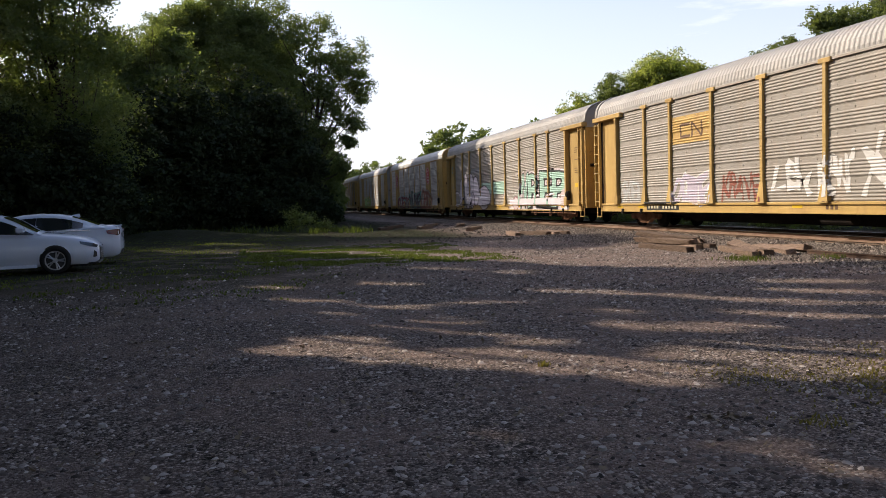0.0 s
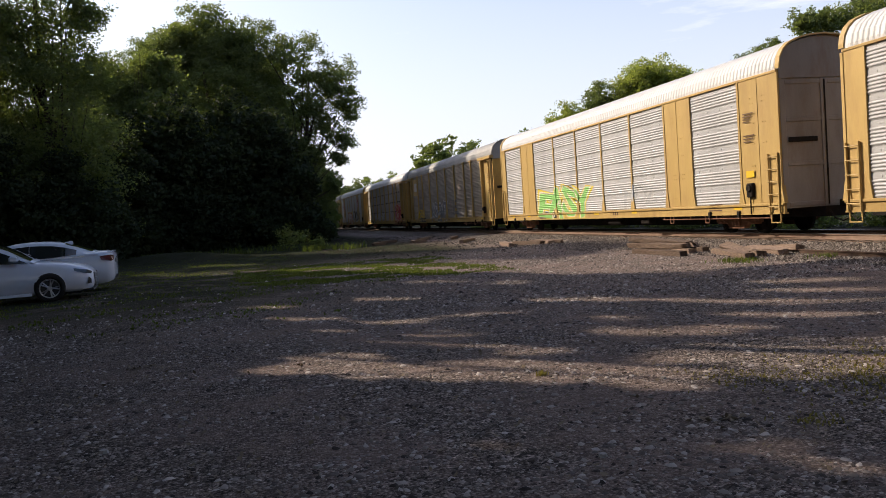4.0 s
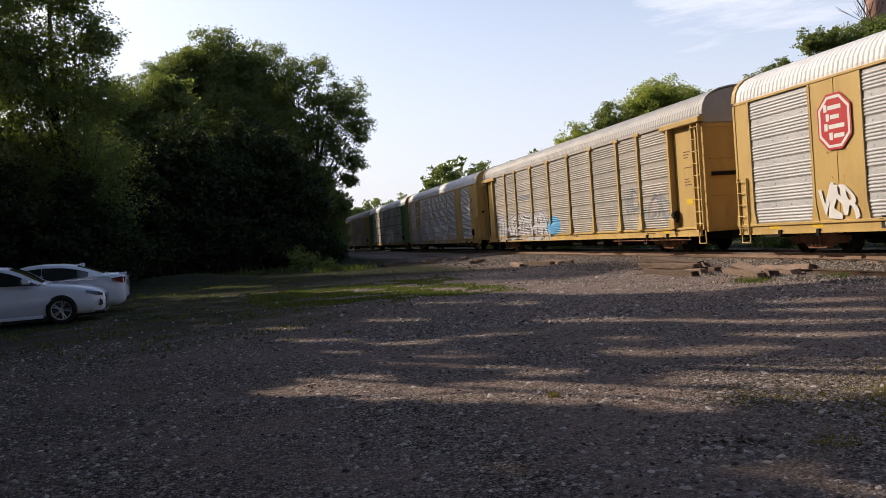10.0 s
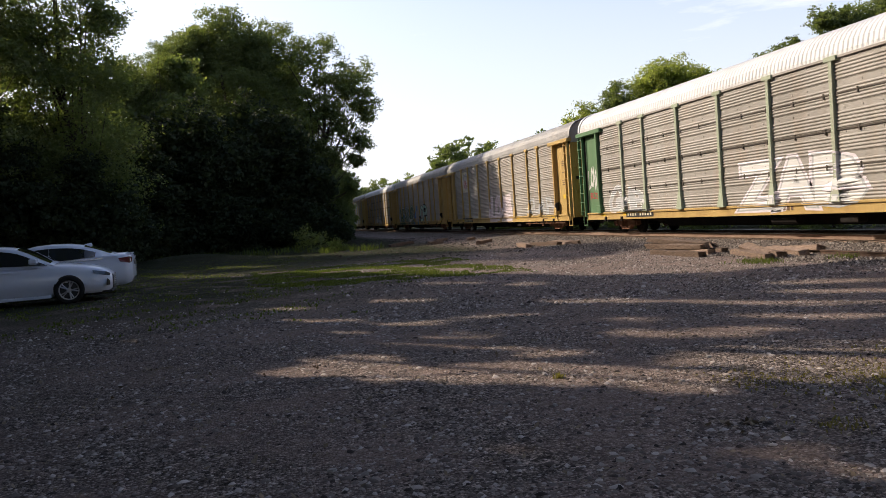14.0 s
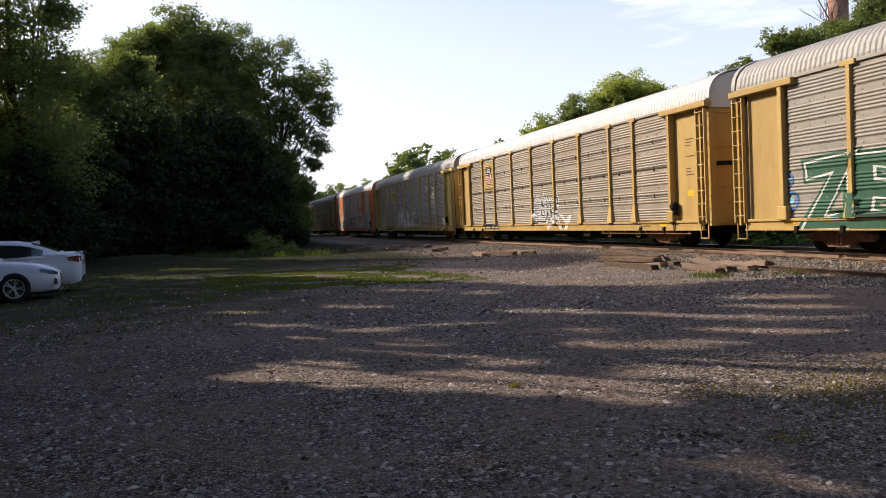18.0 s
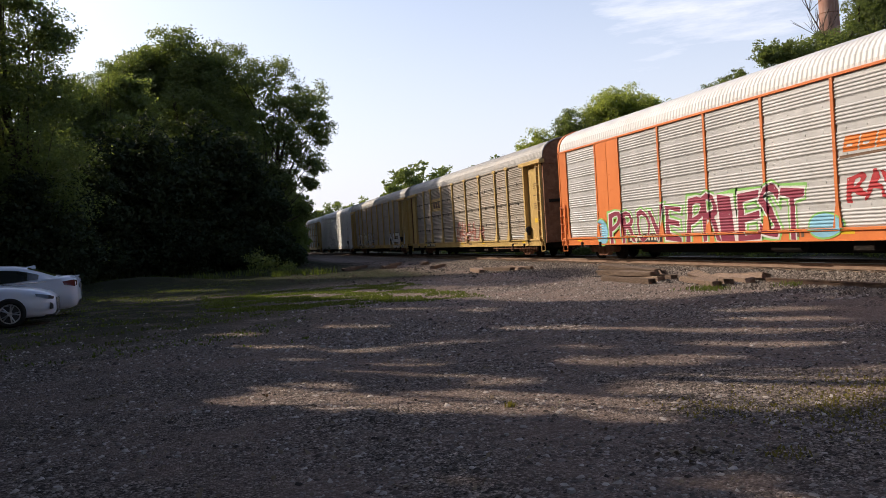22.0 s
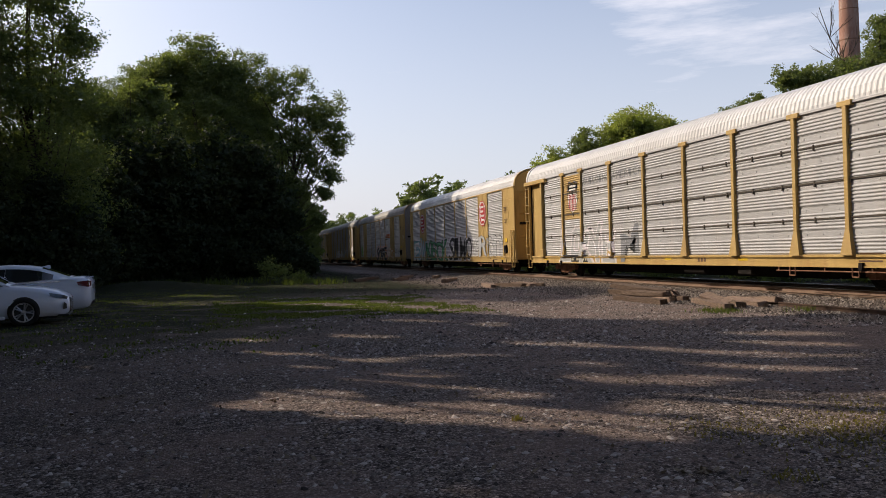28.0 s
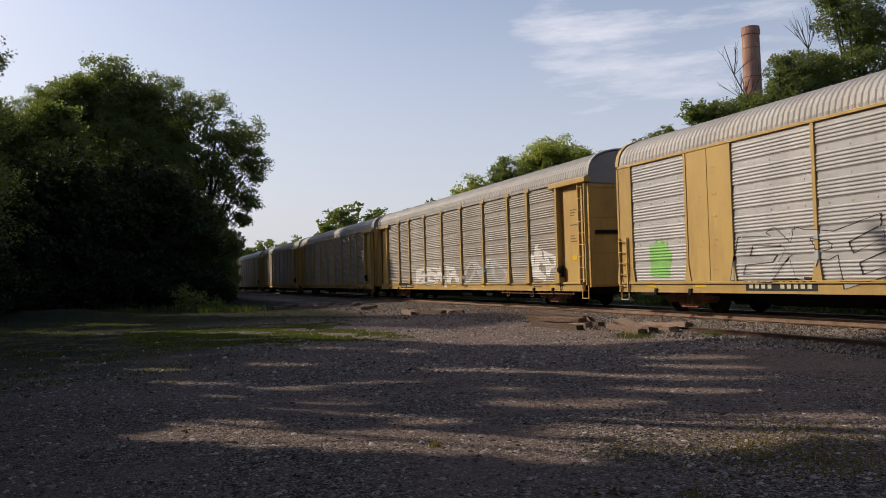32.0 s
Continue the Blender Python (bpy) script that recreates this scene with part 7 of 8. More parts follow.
tree("cottonwood_tree", "tall leafy tree with a rounded crown", (-1.35, 67), [(-0.95, 0, 16.0, 2.5, 2.6, 2.6), (-3.4, 0, 14.8, 2.1, 2.3, 2.4), (-4.9, 0, 13.6, 1.7, 2.0, 2.2), (1.7, 0, 14.8, 1.9, 2.2, 2.0), (0, 0, 10.4, 4.2, 3.5, 4.4), (0, -0.5, 5.0, 4.8, 3.3, 4.3)], 90000, 0.09, 22, group=WOOD, radius=0.35, keep=crown_gaps, core=0.08)
tree("cottonwood_tree", "leafy tree half hidden among its neighbours", (-6.4, 60), [(0, 0, 8.4, 3.6, 3.2, 4.0), (1.0, 0, 12.4, 1.8, 2.0, 1.7), (-2, 0, 11.4, 2.2, 2.2, 1.8), (0, 0, 4.2, 4.2, 3, 4.0)], 48000, 0.11, 23, group=WOOD, radius=0.35)
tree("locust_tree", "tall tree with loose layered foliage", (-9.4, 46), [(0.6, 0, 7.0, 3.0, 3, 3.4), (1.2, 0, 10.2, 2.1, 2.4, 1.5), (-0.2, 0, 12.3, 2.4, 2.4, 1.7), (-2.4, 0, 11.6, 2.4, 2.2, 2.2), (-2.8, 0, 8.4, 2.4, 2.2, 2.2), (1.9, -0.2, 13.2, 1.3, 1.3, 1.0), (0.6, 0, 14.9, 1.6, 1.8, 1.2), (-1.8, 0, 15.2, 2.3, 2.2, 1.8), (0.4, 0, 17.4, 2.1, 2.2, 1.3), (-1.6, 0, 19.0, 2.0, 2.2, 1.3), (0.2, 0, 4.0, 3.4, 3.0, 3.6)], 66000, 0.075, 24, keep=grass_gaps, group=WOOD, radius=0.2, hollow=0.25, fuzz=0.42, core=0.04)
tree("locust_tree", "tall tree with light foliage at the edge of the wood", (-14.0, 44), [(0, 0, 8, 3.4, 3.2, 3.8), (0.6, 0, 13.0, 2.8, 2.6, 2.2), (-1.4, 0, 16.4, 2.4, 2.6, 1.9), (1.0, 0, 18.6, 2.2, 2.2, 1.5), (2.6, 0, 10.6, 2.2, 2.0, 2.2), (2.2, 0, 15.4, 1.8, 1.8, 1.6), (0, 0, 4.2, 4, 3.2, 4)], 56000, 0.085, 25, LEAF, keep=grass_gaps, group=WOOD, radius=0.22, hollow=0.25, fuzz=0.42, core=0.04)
tree("locust_tree", "feathery small tree in the gap of the wood", (-6.6, 58), [(-0.6, 0, 12.6, 1.3, 1.3, 0.8), (0.5, 0, 13.6, 0.9, 1.0, 0.6), (-0.2, 0, 10.8, 1.6, 1.5, 1.4)], 7000, 0.06, 26, group=WOOD, radius=0.12, hollow=0.1, fuzz=0.5, core=0.0)
for i, (x, y, h) in enumerate(((-11, 58, 14), (-17, 54, 17), (-8, 72, 12), (-2, 73, 13), (-21, 48, 15))):
    tree("woodland_tree", "dense dark woodland tree behind the edge", (x, y), [(0, 0, 0.62 * h, 4, 3.6, 0.34 * h), (1.5, 0, 0.42 * h, 3.6, 3.2, 0.3 * h), (-1.8, 0, 0.4 * h, 3.6, 3.2, 0.3 * h), (0, 0, 0.2 * h, 4.2, 3.4, 0.2 * h)], 16000, 0.19, 40 + i, group=WOOD, radius=0.35)
# the next three rows are added, mostly hidden, to shade the far cars
for i, (x, y, h) in enumerate(((6.0, 85, 7.5), (6.9, 92, 8.5), (7.8, 100, 9.5), (8.6, 108, 11), (9.0, 117, 12), (9.2, 127, 13), (9.4, 138, 14))):
    tree("woodland_tree", "dense leafy tree added to keep sky light off the cars", (x, y), [(-0.4, 0, 0.68 * h, 2.8, 4.6, 0.3 * h), (0.2, 1.5, 0.36 * h, 2.6, 4.4, 0.3 * h), (0, -1.5, 0.14 * h, 2.6, 4.4, 0.16 * h)], 9000, 0.34, 310 + i, group=WOOD, radius=0.3, keep=car_gaps, hollow=0.1)
for i, (x, y, h) in enumerate(((-1.5, 76, 18), (0.5, 84, 20), (-2, 92, 21), (0, 101, 22), (-1, 110, 22), (1, 120, 22), (0, 131, 22), (2, 143, 22), (3, 156, 22))):
    tree("woodland_tree", "tall dense tree added to shade the far cars", (x, y), [(0, 0, 0.62 * h, 4.2, 5.2, 0.32 * h), (1.0, 2.5, 0.78 * h, 3.4, 4.0, 0.2 * h), (-0.6, -2.5, 0.45 * h, 3.6, 4.2, 0.3 * h)], 9000, 0.42, 290 + i, group=WOOD, radius=0.35, keep=car_gaps, hollow=0.1)
for i, (x, y, h) in enumerate(((-1.2, 73, 17), (0.6, 76, 16.5), (0.4, 80, 18), (1.6, 85, 18.5), (1.2, 88, 19), (2.6, 93, 19.5), (4.2, 101, 20), (3.2, 113, 20), (5, 128, 19), (-6, 84, 17), (-4, 98, 17))):
    tree("woodland_tree", "woodland tree added to shade the cars along the track", (x, y), [(-0.4, 0, 0.74 * h, 3.0, 4.6, 0.24 * h), (0.8, 2, 0.52 * h, 3.2, 4.0, 0.26 * h), (-1.0, -2, 0.5 * h, 3.4, 4.0, 0.3 * h), (0, 0, 0.2 * h, 3.2, 4.4, 0.2 * h)], 30000 if y < 95 else 7000, 0.4, 240 + i, group=WOOD, radius=0.35, keep=car_gaps, hollow=0.2)
# the leaf colour of these bushes carries the black shade under the trees
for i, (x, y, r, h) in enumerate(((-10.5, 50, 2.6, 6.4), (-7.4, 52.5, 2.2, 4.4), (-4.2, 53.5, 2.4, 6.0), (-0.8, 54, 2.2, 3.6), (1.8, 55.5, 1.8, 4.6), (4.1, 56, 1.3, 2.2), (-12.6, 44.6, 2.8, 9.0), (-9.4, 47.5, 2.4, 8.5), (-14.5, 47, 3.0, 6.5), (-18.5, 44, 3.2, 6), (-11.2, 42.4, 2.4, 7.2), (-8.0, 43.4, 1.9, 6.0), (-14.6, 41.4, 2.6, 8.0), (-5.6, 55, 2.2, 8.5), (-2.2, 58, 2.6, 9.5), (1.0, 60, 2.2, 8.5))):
    tree("undergrowth_bush", "undergrowth bush with deep shade in its leaf colour", (x, y), [(0, 0, 0.34 * h, r, 1.6, 0.4 * h), (0.5 * r, 0.3, 0.3 * h, 0.7 * r, 1.4, 0.34 * h), (-0.3 * r, 0.2, 0.66 * h, 0.55 * r, 1.2, 0.32 * h)], 12000, 0.11, 60 + i, LEAF_SHADE, radius=0.06, category="bush", group="undergrowth bushes")
# low trees added to block sky light, with shade put into their leaf colour
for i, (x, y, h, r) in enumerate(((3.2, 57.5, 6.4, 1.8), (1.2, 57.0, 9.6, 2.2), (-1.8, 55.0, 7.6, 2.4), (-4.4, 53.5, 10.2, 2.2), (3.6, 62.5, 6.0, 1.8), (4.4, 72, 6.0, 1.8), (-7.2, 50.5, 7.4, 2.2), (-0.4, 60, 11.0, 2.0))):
    tree("understorey_tree", "low tree at the foot of the wood, shade in leaf colour", (x, y), [(0, 0, 0.70 * h, r, 1.9, 0.26 * h), (-0.3, 0.3, 0.42 * h, 1.1 * r, 2.0, 0.32 * h), (0.2, 0, 0.16 * h, 1.05 * r, 1.8, 0.18 * h)], 11000, 0.14, 270 + i, LEAF_SHADE, radius=0.14, keep=car_gaps, group="understorey trees", hollow=0.2)
tree("shrub", "pale leafy shrub at the end of the wood", (3.4, 46.4), [(-0.5, 0, 0.6, 0.7, 0.5, 0.5), (-1.1, 0.6, 0.8, 0.6, 0.5, 0.6), (0.3, 0, 0.4, 0.5, 0.5, 0.35)], 1300, 0.05, 71, LEAF, radius=0.03, category="bush", fuzz=0.2)
# unseen bushes and trees, added round the lot to shade it
# bushes that block low sky light from the left
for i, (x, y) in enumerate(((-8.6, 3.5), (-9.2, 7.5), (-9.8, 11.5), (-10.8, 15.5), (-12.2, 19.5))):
    tree("undergrowth_bush", "undergrowth bush with deep shade in its leaf colour", (x, y), [(0, 0, 1.8, 1.7, 2.2, 2.0), (-0.4, 0.8, 3.6, 1.5, 1.8, 1.7)], 5000, 0.16, 75 + i, LEAF_SHADE, radius=0.06, category="bush", group="undergrowth bushes")
for i, (x, y, h) in enumerate(((-10.5, 12, 20), (-13, 19, 22), (-16, 26, 22), (-19, 14, 22), (-21, 22, 22), (-20, 32, 22), (-11, 5, 19), (-18, 6, 20), (-9.5, 8.5, 20), (-18, 38, 21), (-11.5, 16, 21), (-7.5, 0.5, 18), (-14.5, 24, 21), (-13.2, 31, 25), (-11.4, 25, 25), (-9.6, 20, 24), (-16, 37, 25))):
    tree("unseen_lot_tree", "unseen leafy tree added to shade the gravel lot", (x, y), [(0, 0, 0.62 * h, 4.4, 4.4, 0.36 * h), (2, 1, 0.5 * h, 3.4, 3.4, 0.3 * h), (-2, -1, 0.5 * h, 3.4, 3.4, 0.3 * h), (0.5, -2, 0.42 * h, 3.2, 3.2, 0.24 * h), (0.5, 0, 0.78 * h, 4.6, 4.6, 0.2 * h)], 17000, 0.25, 80 + i, keep=out_of_view_gaps, group="trees round the lot", radius=0.35, hollow=0.1)
# trees behind the camera, added to cut sky light on the lot
for i, (x, y, h) in enumerate(((-9, -6, 18), (-3, -8, 19), (4, -8, 19), (10, -8, 18), (16, -13, 17), (0, -4.5, 19))):
    tree("unseen_lot_tree", "unseen leafy tree added behind the lot to block sky light", (x, y), [(0, 0, 0.65 * h, 4.8, 4.6, 0.32 * h), (2, 1, 0.5 * h, 3.6, 3.0, 0.26 * h), (-2, 0, 0.5 * h, 3.6, 3.0, 0.26 * h)], 10000, 0.33, 180 + i, keep=gaps, group="trees round the lot", radius=0.35, hollow=0.1)

# beyond the railway
FAR = "trees beyond the railway"
tree("maple_tree", "round-topped tree beyond the railway", (36.5, 66), [(-0.3, 0, 11.5, 2.7, 2.8, 2.5), (2.0, 0, 11.0, 1.8, 2.2, 2.0), (-2.4, 0, 11.4, 1.9, 2.2, 2.2), (-0.2, 0, 8.4, 4.0, 3.2, 3.0)], 46000, 0.085, 101, LEAF_LIGHT, group=FAR, radius=0.35)
tree("maple_tree", "smaller round tree beyond the railway", (31.2, 67), [(0, 0, 10.0, 1.7, 1.8, 2.0), (-1.0, 0, 8.6, 1.6, 1.8, 1.8), (0.8, 0, 8.4, 1.9, 1.8, 2.0)], 20000, 0.085, 105, LEAF, group=FAR, radius=0.25)
tree("maple_tree", "low leafy tree beyond the railway", (27.4, 66), [(0, 0, 8.9, 1.3, 1.5, 1.4), (-1.5, 0, 8.1, 0.9, 1.2, 1.1), (1.2, 0, 7.8, 1.2, 1.4, 1.4), (-0.2, 0, 6.4, 2.2, 1.8, 1.8)], 15000, 0.08, 106, LEAF_LIGHT, group=FAR, radius=0.2)
tree("maple_tree", "small leafy tree top beyond the railway", (27.5, 68), [(0, 0, 6.2, 2.4, 2.4, 2.2), (2.2, 0, 5, 2.2, 2.4, 2), (-2.0, 0, 4.6, 2.0, 2, 2)], 14000, 0.11, 102, LEAF_LIGHT, group=FAR)
tree("oak_tree", "dark spreading tree beside the chimney", (48, 51), [(-8.4, 0, 13.2, 1.1, 1.3, 0.9), (-6.6, 0, 13.3, 1.5, 1.5, 1.3), (-4.0, 0, 13.3, 1.7, 1.6, 1.4), (-1.6, 0, 13.8, 1.8, 1.8, 1.6), (0.6, 0, 15.6, 2.0, 2.0, 2.0), (2.6, 0, 16.8, 2.1, 2.2, 2.0), (0.4, 0, 17.6, 1.0, 1.1, 0.9), (4.6, 0, 16.2, 2.4, 2.2, 2.4), (2, 0, 11.5, 5, 3.4, 3)], 42000, 0.085, 103, LEAF, group=FAR, radius=0.4)
tree("oak_tree", "tall dark tree behind the railway", (56, 51), [(-0.5, 0, 22.0, 2.8, 2.6, 2.0), (2.0, 0, 20.4, 3.0, 2.6, 2.2), (-2.4, 0, 23.2, 1.5, 1.5, 1.0), (1.0, 0, 24.8, 2.6, 2.4, 1.7), (0, 0, 17.2, 3.0, 2.6, 2.6)], 26000, 0.09, 107, LEAF, group=FAR, radius=0.4)
for x, y, h, seed in ((44.6, 52.0, 19.2, 1), (46.3, 53.5, 17.4, 2), (51.6, 52.5, 22.0, 3), (26.4, 71.0, 8.8, 4)):
    bare_tree("leafless dead tree with thin grey twigs", (x, y), h, seed)
tree("oak_tree", "tree top beyond the railway cars", (39.2, 55.5), [(0, 0, 11.9, 1.5, 1.3, 0.7), (1.2, 0, 12.7, 0.7, 0.7, 0.5), (-1.6, 0, 11.4, 1.1, 1.1, 0.5)], 5500, 0.07, 104, LEAF, group=FAR)
for i, (x, y, h, r) in enumerate(((25, 107, 11.2, 2.6), (28, 109, 11.5, 2.8), (31.4, 110, 11.2, 2.2), (34, 104, 10.2, 3), (38, 108, 11.6, 3), (22, 150, 8.6, 5), (28, 152, 9.6, 4), (18, 152, 7.6, 4), (20, 190, 9, 8), (14, 230, 9, 9), (44, 92, 9, 5))):
    tree("far_tree", "distant leafy tree along the railway", (x, y), [(0, 0, 0.68 * h, r, r, 0.34 * h), (0.6 * r, 0, 0.5 * h, 0.7 * r, r, 0.34 * h), (-0.7 * r, 0, 0.5 * h, 0.7 * r, r, 0.34 * h)], 10000, 0.2, 110 + i, LEAF_FAR, group=FAR)
for i in range(26):
    tree("trackside_bush", "low green bush on the far side of the track", (21.8 + 1.0 * math.sin(i * 2.1), 4 + 2.9 * i), [(0, 0, 0.5, 1.3, 1.9, 0.6), (0.7, 0.9, 0.7, 1.2, 1.5, 0.8)], 1600, 0.09, 130 + i, LEAF, radius=0.05, category="bush", group="bushes beyond the track")

chimney = tagged(new("factory_chimney"), "tall round brick factory chimney with pale stains", "chimney")
part("shaft", Shape().lathe([(0, 1.25), (20, 0.93), (25.4, 0.86)], 28, "z"), CHIMNEY_BRICK, chimney, smooth=True)
part("crown", Shape().lathe([(25.4, 0.86), (25.5, 0.94), (25.95, 0.94), (26.0, 0.9), (26.3, 0.9), (26.3, 0.7), (25.0, 0.7)], 28, "z"), CHIMNEY_BRICK, chimney, "stepped brick crown")
for z in (13.5, 17.5, 21.0, 24.0):
    part("iron_band", Shape().lathe([(z, 1.26 - 0.0162 * z), (z, 1.275 - 0.0162 * z), (z + 0.09, 1.275 - 0.0162 * z), (z + 0.09, 1.26 - 0.0162 * z)], 28, "z"), RUST, chimney, "rusty iron band")
chimney.matrix_basis = pose(59.6, 67.4, 0.2)

# ---- loose things on the ground ----
def spread(n, x0, x1, y0, y1, near=0.0):
    """Random places over a rectangle; near > 0 gathers them towards y0."""
    u = rng.uniform(0, 1, n)
    return np.stack([rng.uniform(x0, x1, n), y0 + (y1 - y0) * u ** (1 + near)], -1)


def patchy(xy, seed):
    """Thins places out in loose patches, as wheels and rain leave gravel."""
    return xy[lumps(xy[:, 0], xy[:, 1], seed, 0.9) + 0.6 * lumps(xy[:, 0], xy[:, 1], seed + 1, 0.25) > rng.uniform(-0.55, 0.25, len(xy))]


lot = patchy(spread(110000, -4.5, 8.5, 2.6, 15, 0.7), 31)
scatter_stones("gravel", "loose grey gravel stones over the lot", lot, rng.gamma(1.9, 0.0062, len(lot)).clip(0.004, 0.038), PEBBLE, 301, 0.34)
scatter_stones("rubble", "dark rubble and clods along the track", spread(3000, 3, 12.5, 29, 62), rng.gamma(2.0, 0.016, 3000).clip(0.02, 0.09), CLOD, 304, 0.6)
scatter_stones("gravel_far", "loose grey gravel stones further off", np.concatenate([spread(24000, 1.5, 12, 12, 30, 0.4), spread(1500, -4, 1.5, 12, 22, 0.8)]), rng.gamma(2.0, 0.0066, 25500).clip(0.007, 0.05), PEBBLE, 302)
scatter_stones("ballast", "crushed brown ballast stones along the track", np.concatenate([spread(30000, 11.2, 15.4, 6, 30, 0.1), spread(8000, 10.5, 15.3, 24, 46, 0.2), spread(2500, 17.2, 19.2, 8, 40, 0.1)]), rng.uniform(0.016, 0.042, 40500), STONE, 303, 0.9)
for x, y, size in ((4.05, 7.07, 0.035), (-0.63, 6.76, 0.04), (1.47, 12.35, 0.06), (-0.35, 6.5, 0.03), (2.07, 5.9, 0.03), (1.93, 4.41, 0.04), (-1.1, 6.0, 0.045), (0.3, 5.0, 0.035), (3.3, 6.2, 0.03), (-0.28, 8.18, 0.035)):
    st = Shape()
    for k in range(7):
        a = k * math.tau / 7
        st.v += [(size * math.cos(a) * (1 + 0.2 * math.sin(3 * a)), size * 0.8 * math.sin(a), 0), (0.7 * size * math.cos(a + 0.2), 0.55 * size * math.sin(a + 0.2), size * 0.55)]
    st.f = [(2 * k, 2 * ((k + 1) % 7), 2 * ((k + 1) % 7) + 1, 2 * k + 1) for k in range(7)] + [tuple(2 * k + 1 for k in range(7))]
    ob = tagged(new("stone", st.mesh("stone", PALE_STONE)), "pale loose stone on the gravel", "stone", "pale stones on the lot")
    ob.matrix_basis = pose(x, y, float(height(x, y)) - 0.004, 0, 0, 40 * x)


def litter(n, x0, x1, y0, y1, size, seed):
    r = np.random.RandomState(seed)
    xy = np.stack([r.uniform(x0, x1, n), r.uniform(y0, y1, n)], -1)
    a, t = r.uniform(0, math.tau, n), r.normal(0, 0.35, (n, 2))
    s = size * r.uniform(0.5, 1.3, n)
    z = height(xy[:, 0], xy[:, 1]) + 0.012
    v = np.zeros((n, 4, 3))
    for k, (p, q) in enumerate(((1, 0), (0, 0.6), (-1, 0), (0, -0.6))):
        dx, dy = s * p, s * q
        v[:, k] = np.stack([xy[:, 0] + dx * np.cos(a) - dy * np.sin(a), xy[:, 1] + dx * np.sin(a) + dy * np.cos(a), z + dx * t[:, 0] + dy * t[:, 1] + 0.2 * s * abs(p)], -1)
    return v.reshape(-1, 3), np.arange(4 * n).reshape(-1, 4)


v, f = litter(3600, -4, 9, 2.8, 15, 0.024, 311)
tagged(new("dead_leaves", quick_mesh("dead_leaves", v, f, LITTER)), "dry brown fallen leaves scattered on the gravel", "leaves", kind="stuff")
for x, y in ((-1.29, 9.75), (3.05, 4.85)):
    v, f = litter(26, x - 0.16, x + 0.16, y - 0.09, y + 0.09, 0.03, int(100 * abs(x)))
    tagged(new("leaf_heap", quick_mesh("leaf_heap", v, f, LITTER)), "small heap of dry curled leaves", "leaves", kind="stuff")


def tuft(x, y, r, tall, n, material, label, seed):
    q = np.random.RandomState(seed)
    xy = np.array([x, y]) + q.normal(0, r, (n, 2)) * 0.5
    return blades("grass_tuft", label, xy, tall * q.uniform(0.5, 1.2, n), material, seed, 0.008, 0.7)


tuft(2.48, 6.9, 0.07, 0.05, 26, DRY_GRASS, "small dry weed on the gravel", 321)
for i, (x, y, r, h, n) in enumerate(((4.7, 5.3, 0.75, 0.024, 650), (5.4, 5.8, 0.9, 0.024, 600), (3.9, 5.9, 0.5, 0.022, 220), (5.0, 4.8, 0.5, 0.024, 300), (3.5, 4.55, 0.2, 0.026, 90), (0.2, 4.0, 0.08, 0.03, 25), (10.7, 16.3, 0.5, 0.10, 260), (12.2, 15.3, 0.4, 0.12, 160))):
    tuft(x, y, r, h, n, DRY_GRASS if y < 6.5 else GRASS, "sparse yellow-green grass on the gravel", 330 + i)


def lawn(name, label, n, x0, x1, y0, y1, tall, seed, material, cut):
    q = np.random.RandomState(seed)
    xy = np.stack([q.uniform(x0, x1, n), q.uniform(y0, y1, n)], -1)
    rim = np.minimum(np.minimum(xy[:, 0] - x0, x1 - xy[:, 0]) / (0.3 * (x1 - x0)), np.minimum(xy[:, 1] - y0, y1 - xy[:, 1]) / (0.3 * (y1 - y0)))
    xy = xy[(lumps(xy[:, 0], xy[:, 1], seed, 1.2) > cut) & (rim > q.uniform(0, 1, n) ** 2 + 0.25 * lumps(xy[:, 0], xy[:, 1], seed + 1, 0.7))]
    return blades(name, label, xy, tall * q.uniform(0.4, 1.3, len(xy)), material, seed, 0.016, 0.6)


lawn("lawn_grass", "low green grass growing through the gravel", 16000, -9, 2.2, 18, 42, 0.04, 341, GRASS, 0.0)
lawn("lawn_grass", "bright patch of low grass in the sun", 40000, -0.6, 6.4, 18.8, 29.0, 0.045, 345, GRASS, -0.08)
lawn("lawn_grass", "thin short grass at the edge of the lot", 7000, -8, 2.0, 13, 21, 0.04, 342, GRASS, 0.04)
lawn("tall_grass", "tall bright grass at the foot of the trees", 1300, 2.6, 6.2, 42.0, 47.5, 0.30, 343, GRASS, -0.05)
lawn("tall_grass", "tall weeds under the trees", 3500, -12, 3.0, 45, 51, 0.35, 344, GRASS, 0.05)

TIMBER = "old railway ties left beside the track"


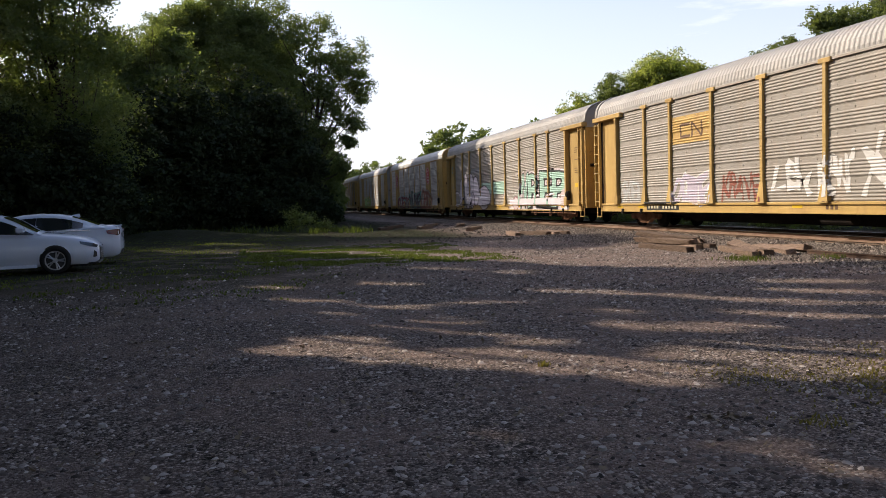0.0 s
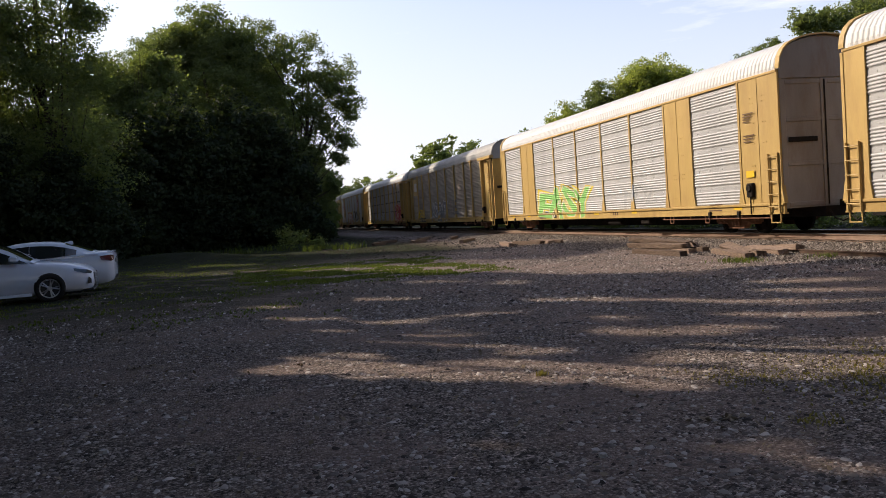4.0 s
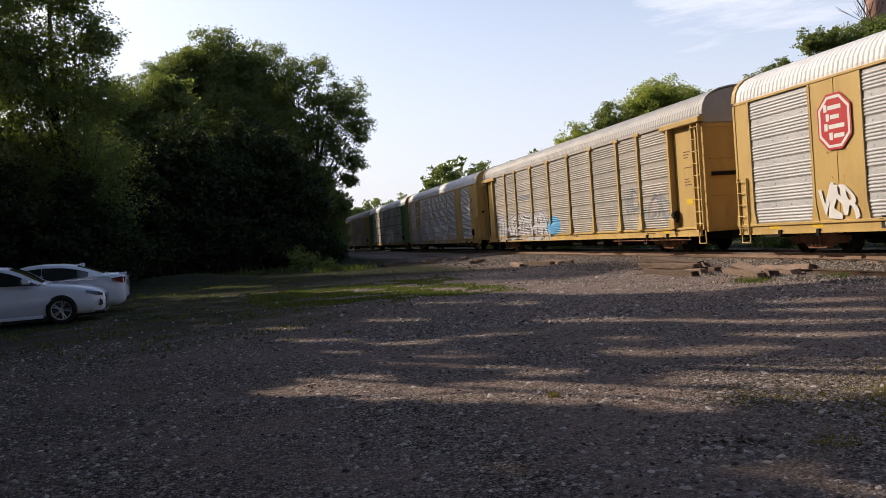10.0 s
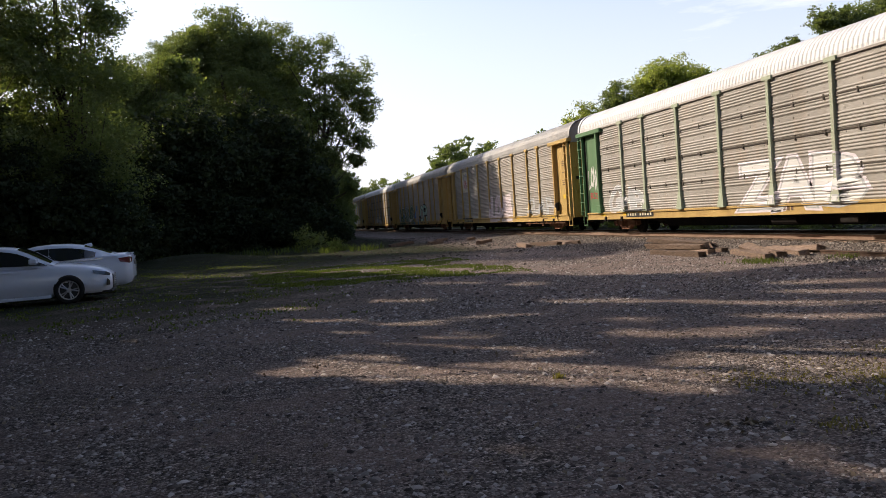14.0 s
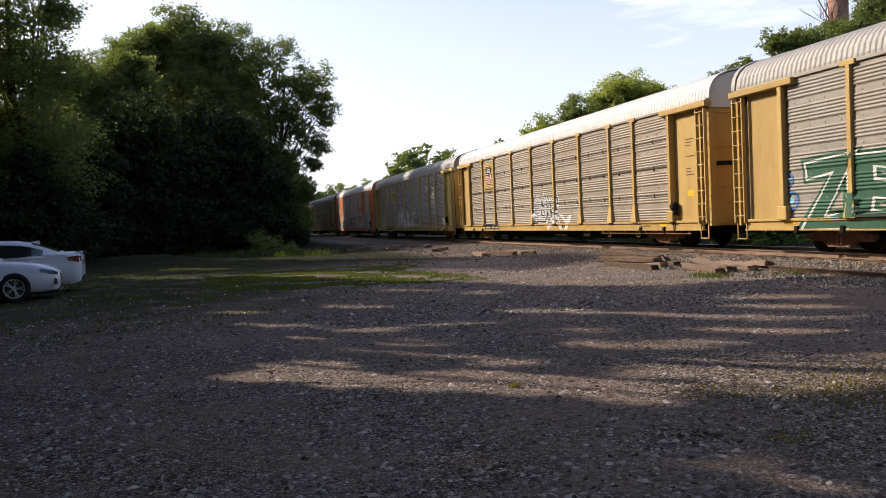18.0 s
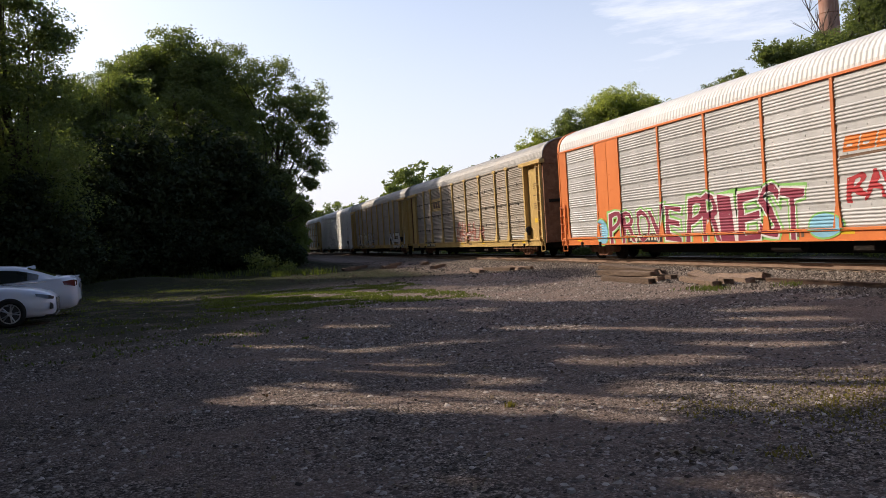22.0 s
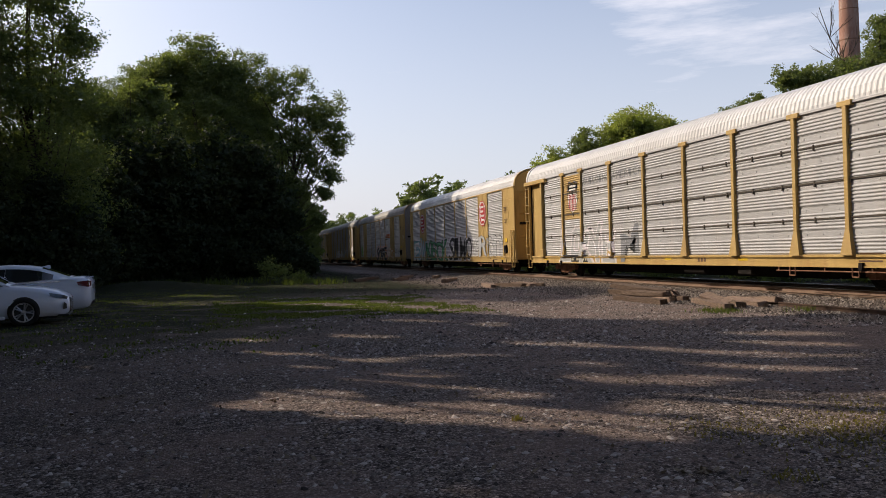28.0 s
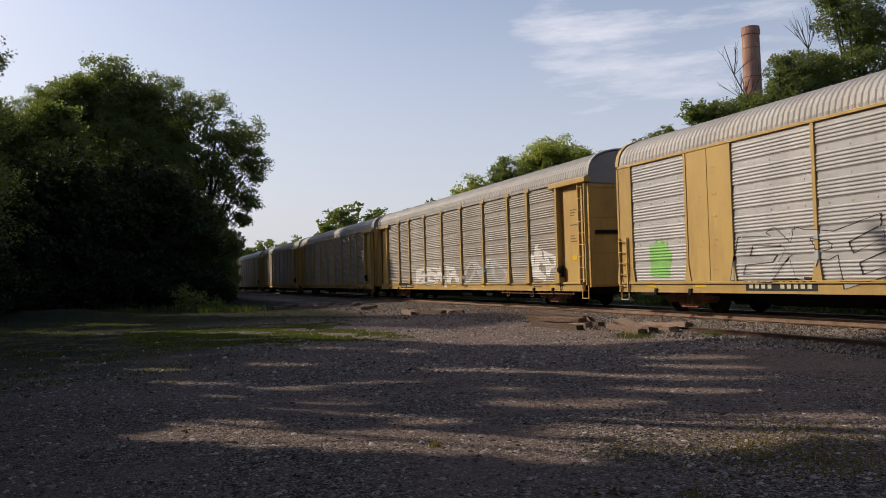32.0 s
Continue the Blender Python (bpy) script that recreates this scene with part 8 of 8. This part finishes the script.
def old_tie(label, a, b, z, w=0.23, h=0.17, roll=0, tip=0):
    """A weathered tie between two places on plan, at a height."""
    a, b = Vector((a[0], a[1], 0)), Vector((b[0], b[1], 0))
    L = (b - a).length
    r = random.Random(int(1000 * abs(a.x + b.y)))
    sh = Shape()
    n, ring = 7, ((-0.5, 0.04), (-0.44, 0), (0.44, 0), (0.5, 0.06), (0.5, 0.9), (0.43, 1), (-0.42, 1), (-0.5, 0.93))
    vs = []
    for k in range(n):
        y = L * (k / (n - 1) - 0.5)
        for p, q in ring:
            vs.append((w * (p + r.uniform(-0.08, 0.08)), y + (r.uniform(-0.09, 0.09) if k in (0, n - 1) else 0), h * (q + r.uniform(-0.11, 0.09))))
    m = len(ring)
    fs = [(j * m + i, j * m + (i + 1) % m, (j + 1) * m + (i + 1) % m, (j + 1) * m + i) for j in range(n - 1) for i in range(m)] + [tuple(range(m - 1, -1, -1)), tuple(range((n - 1) * m, n * m))]
    ob = tagged(new("railway_tie", sh.add(vs, fs).mesh("railway_tie", TIE_WOOD)), label, "railway tie", TIMBER)
    mid = (a + b) / 2
    ob.matrix_basis = pose(mid.x, mid.y, float(height(mid.x, mid.y)) + z, tip, roll, math.degrees(math.atan2(-(b - a).x, (b - a).y)))
    return ob


GREY_TIE = "weathered brown railway tie lying on the ballast"
old_tie(GREY_TIE, (10.75, 21.5), (10.8, 18.95), -0.03)
old_tie(GREY_TIE, (11.2, 21.9), (11.35, 19.4), -0.03)
old_tie(GREY_TIE, (11.6, 22.0), (11.85, 19.5), -0.03)
old_tie("weathered railway tie stacked on others", (11.05, 22.3), (11.35, 19.75), 0.13, 0.24, 0.14, 5)
old_tie("weathered railway tie stacked on others", (11.4, 22.2), (11.75, 19.9), 0.13, 0.22, 0.15, -4)
old_tie("weathered railway tie on top of the stack", (11.1, 22.4), (11.62, 20.1), 0.26, 0.22, 0.12, 7, -3)
old_tie(GREY_TIE, (11.75, 18.95), (11.12, 16.55), -0.03)
old_tie(GREY_TIE, (12.15, 18.75), (11.55, 16.7), -0.03)
old_tie("split railway tie leaning up across another", (12.0, 18.85), (11.52, 17.15), 0.10, 0.24, 0.10, 24, -5)
old_tie(GREY_TIE, (12.45, 18.45), (12.05, 16.55), -0.02, 0.23, 0.17, 12)
old_tie("broken railway tie tilted on the ballast", (12.75, 18.35), (12.5, 16.65), 0.02, 0.22, 0.14, -16, 3)
for a, b in (((10.6, 33.6), (10.3, 31.4)), ((11.0, 33.2), (11.5, 31.2)), ((11.9, 32.9), (11.8, 30.9)), ((11.5, 32.4), (12.2, 30.8)), ((10.2, 39.0), (11.4, 41.2)), ((8.6, 43.5), (9.6, 44.8)), ((7.4, 47.0), (8.6, 48.6)), ((9.8, 47.5), (10.8, 48.9)), ((11.2, 45.0), (11.9, 46.6)), ((6.6, 44.2), (7.3, 45.0))):
    old_tie("dark discarded railway tie in the rough grass", a, b, 0.0)

motions()
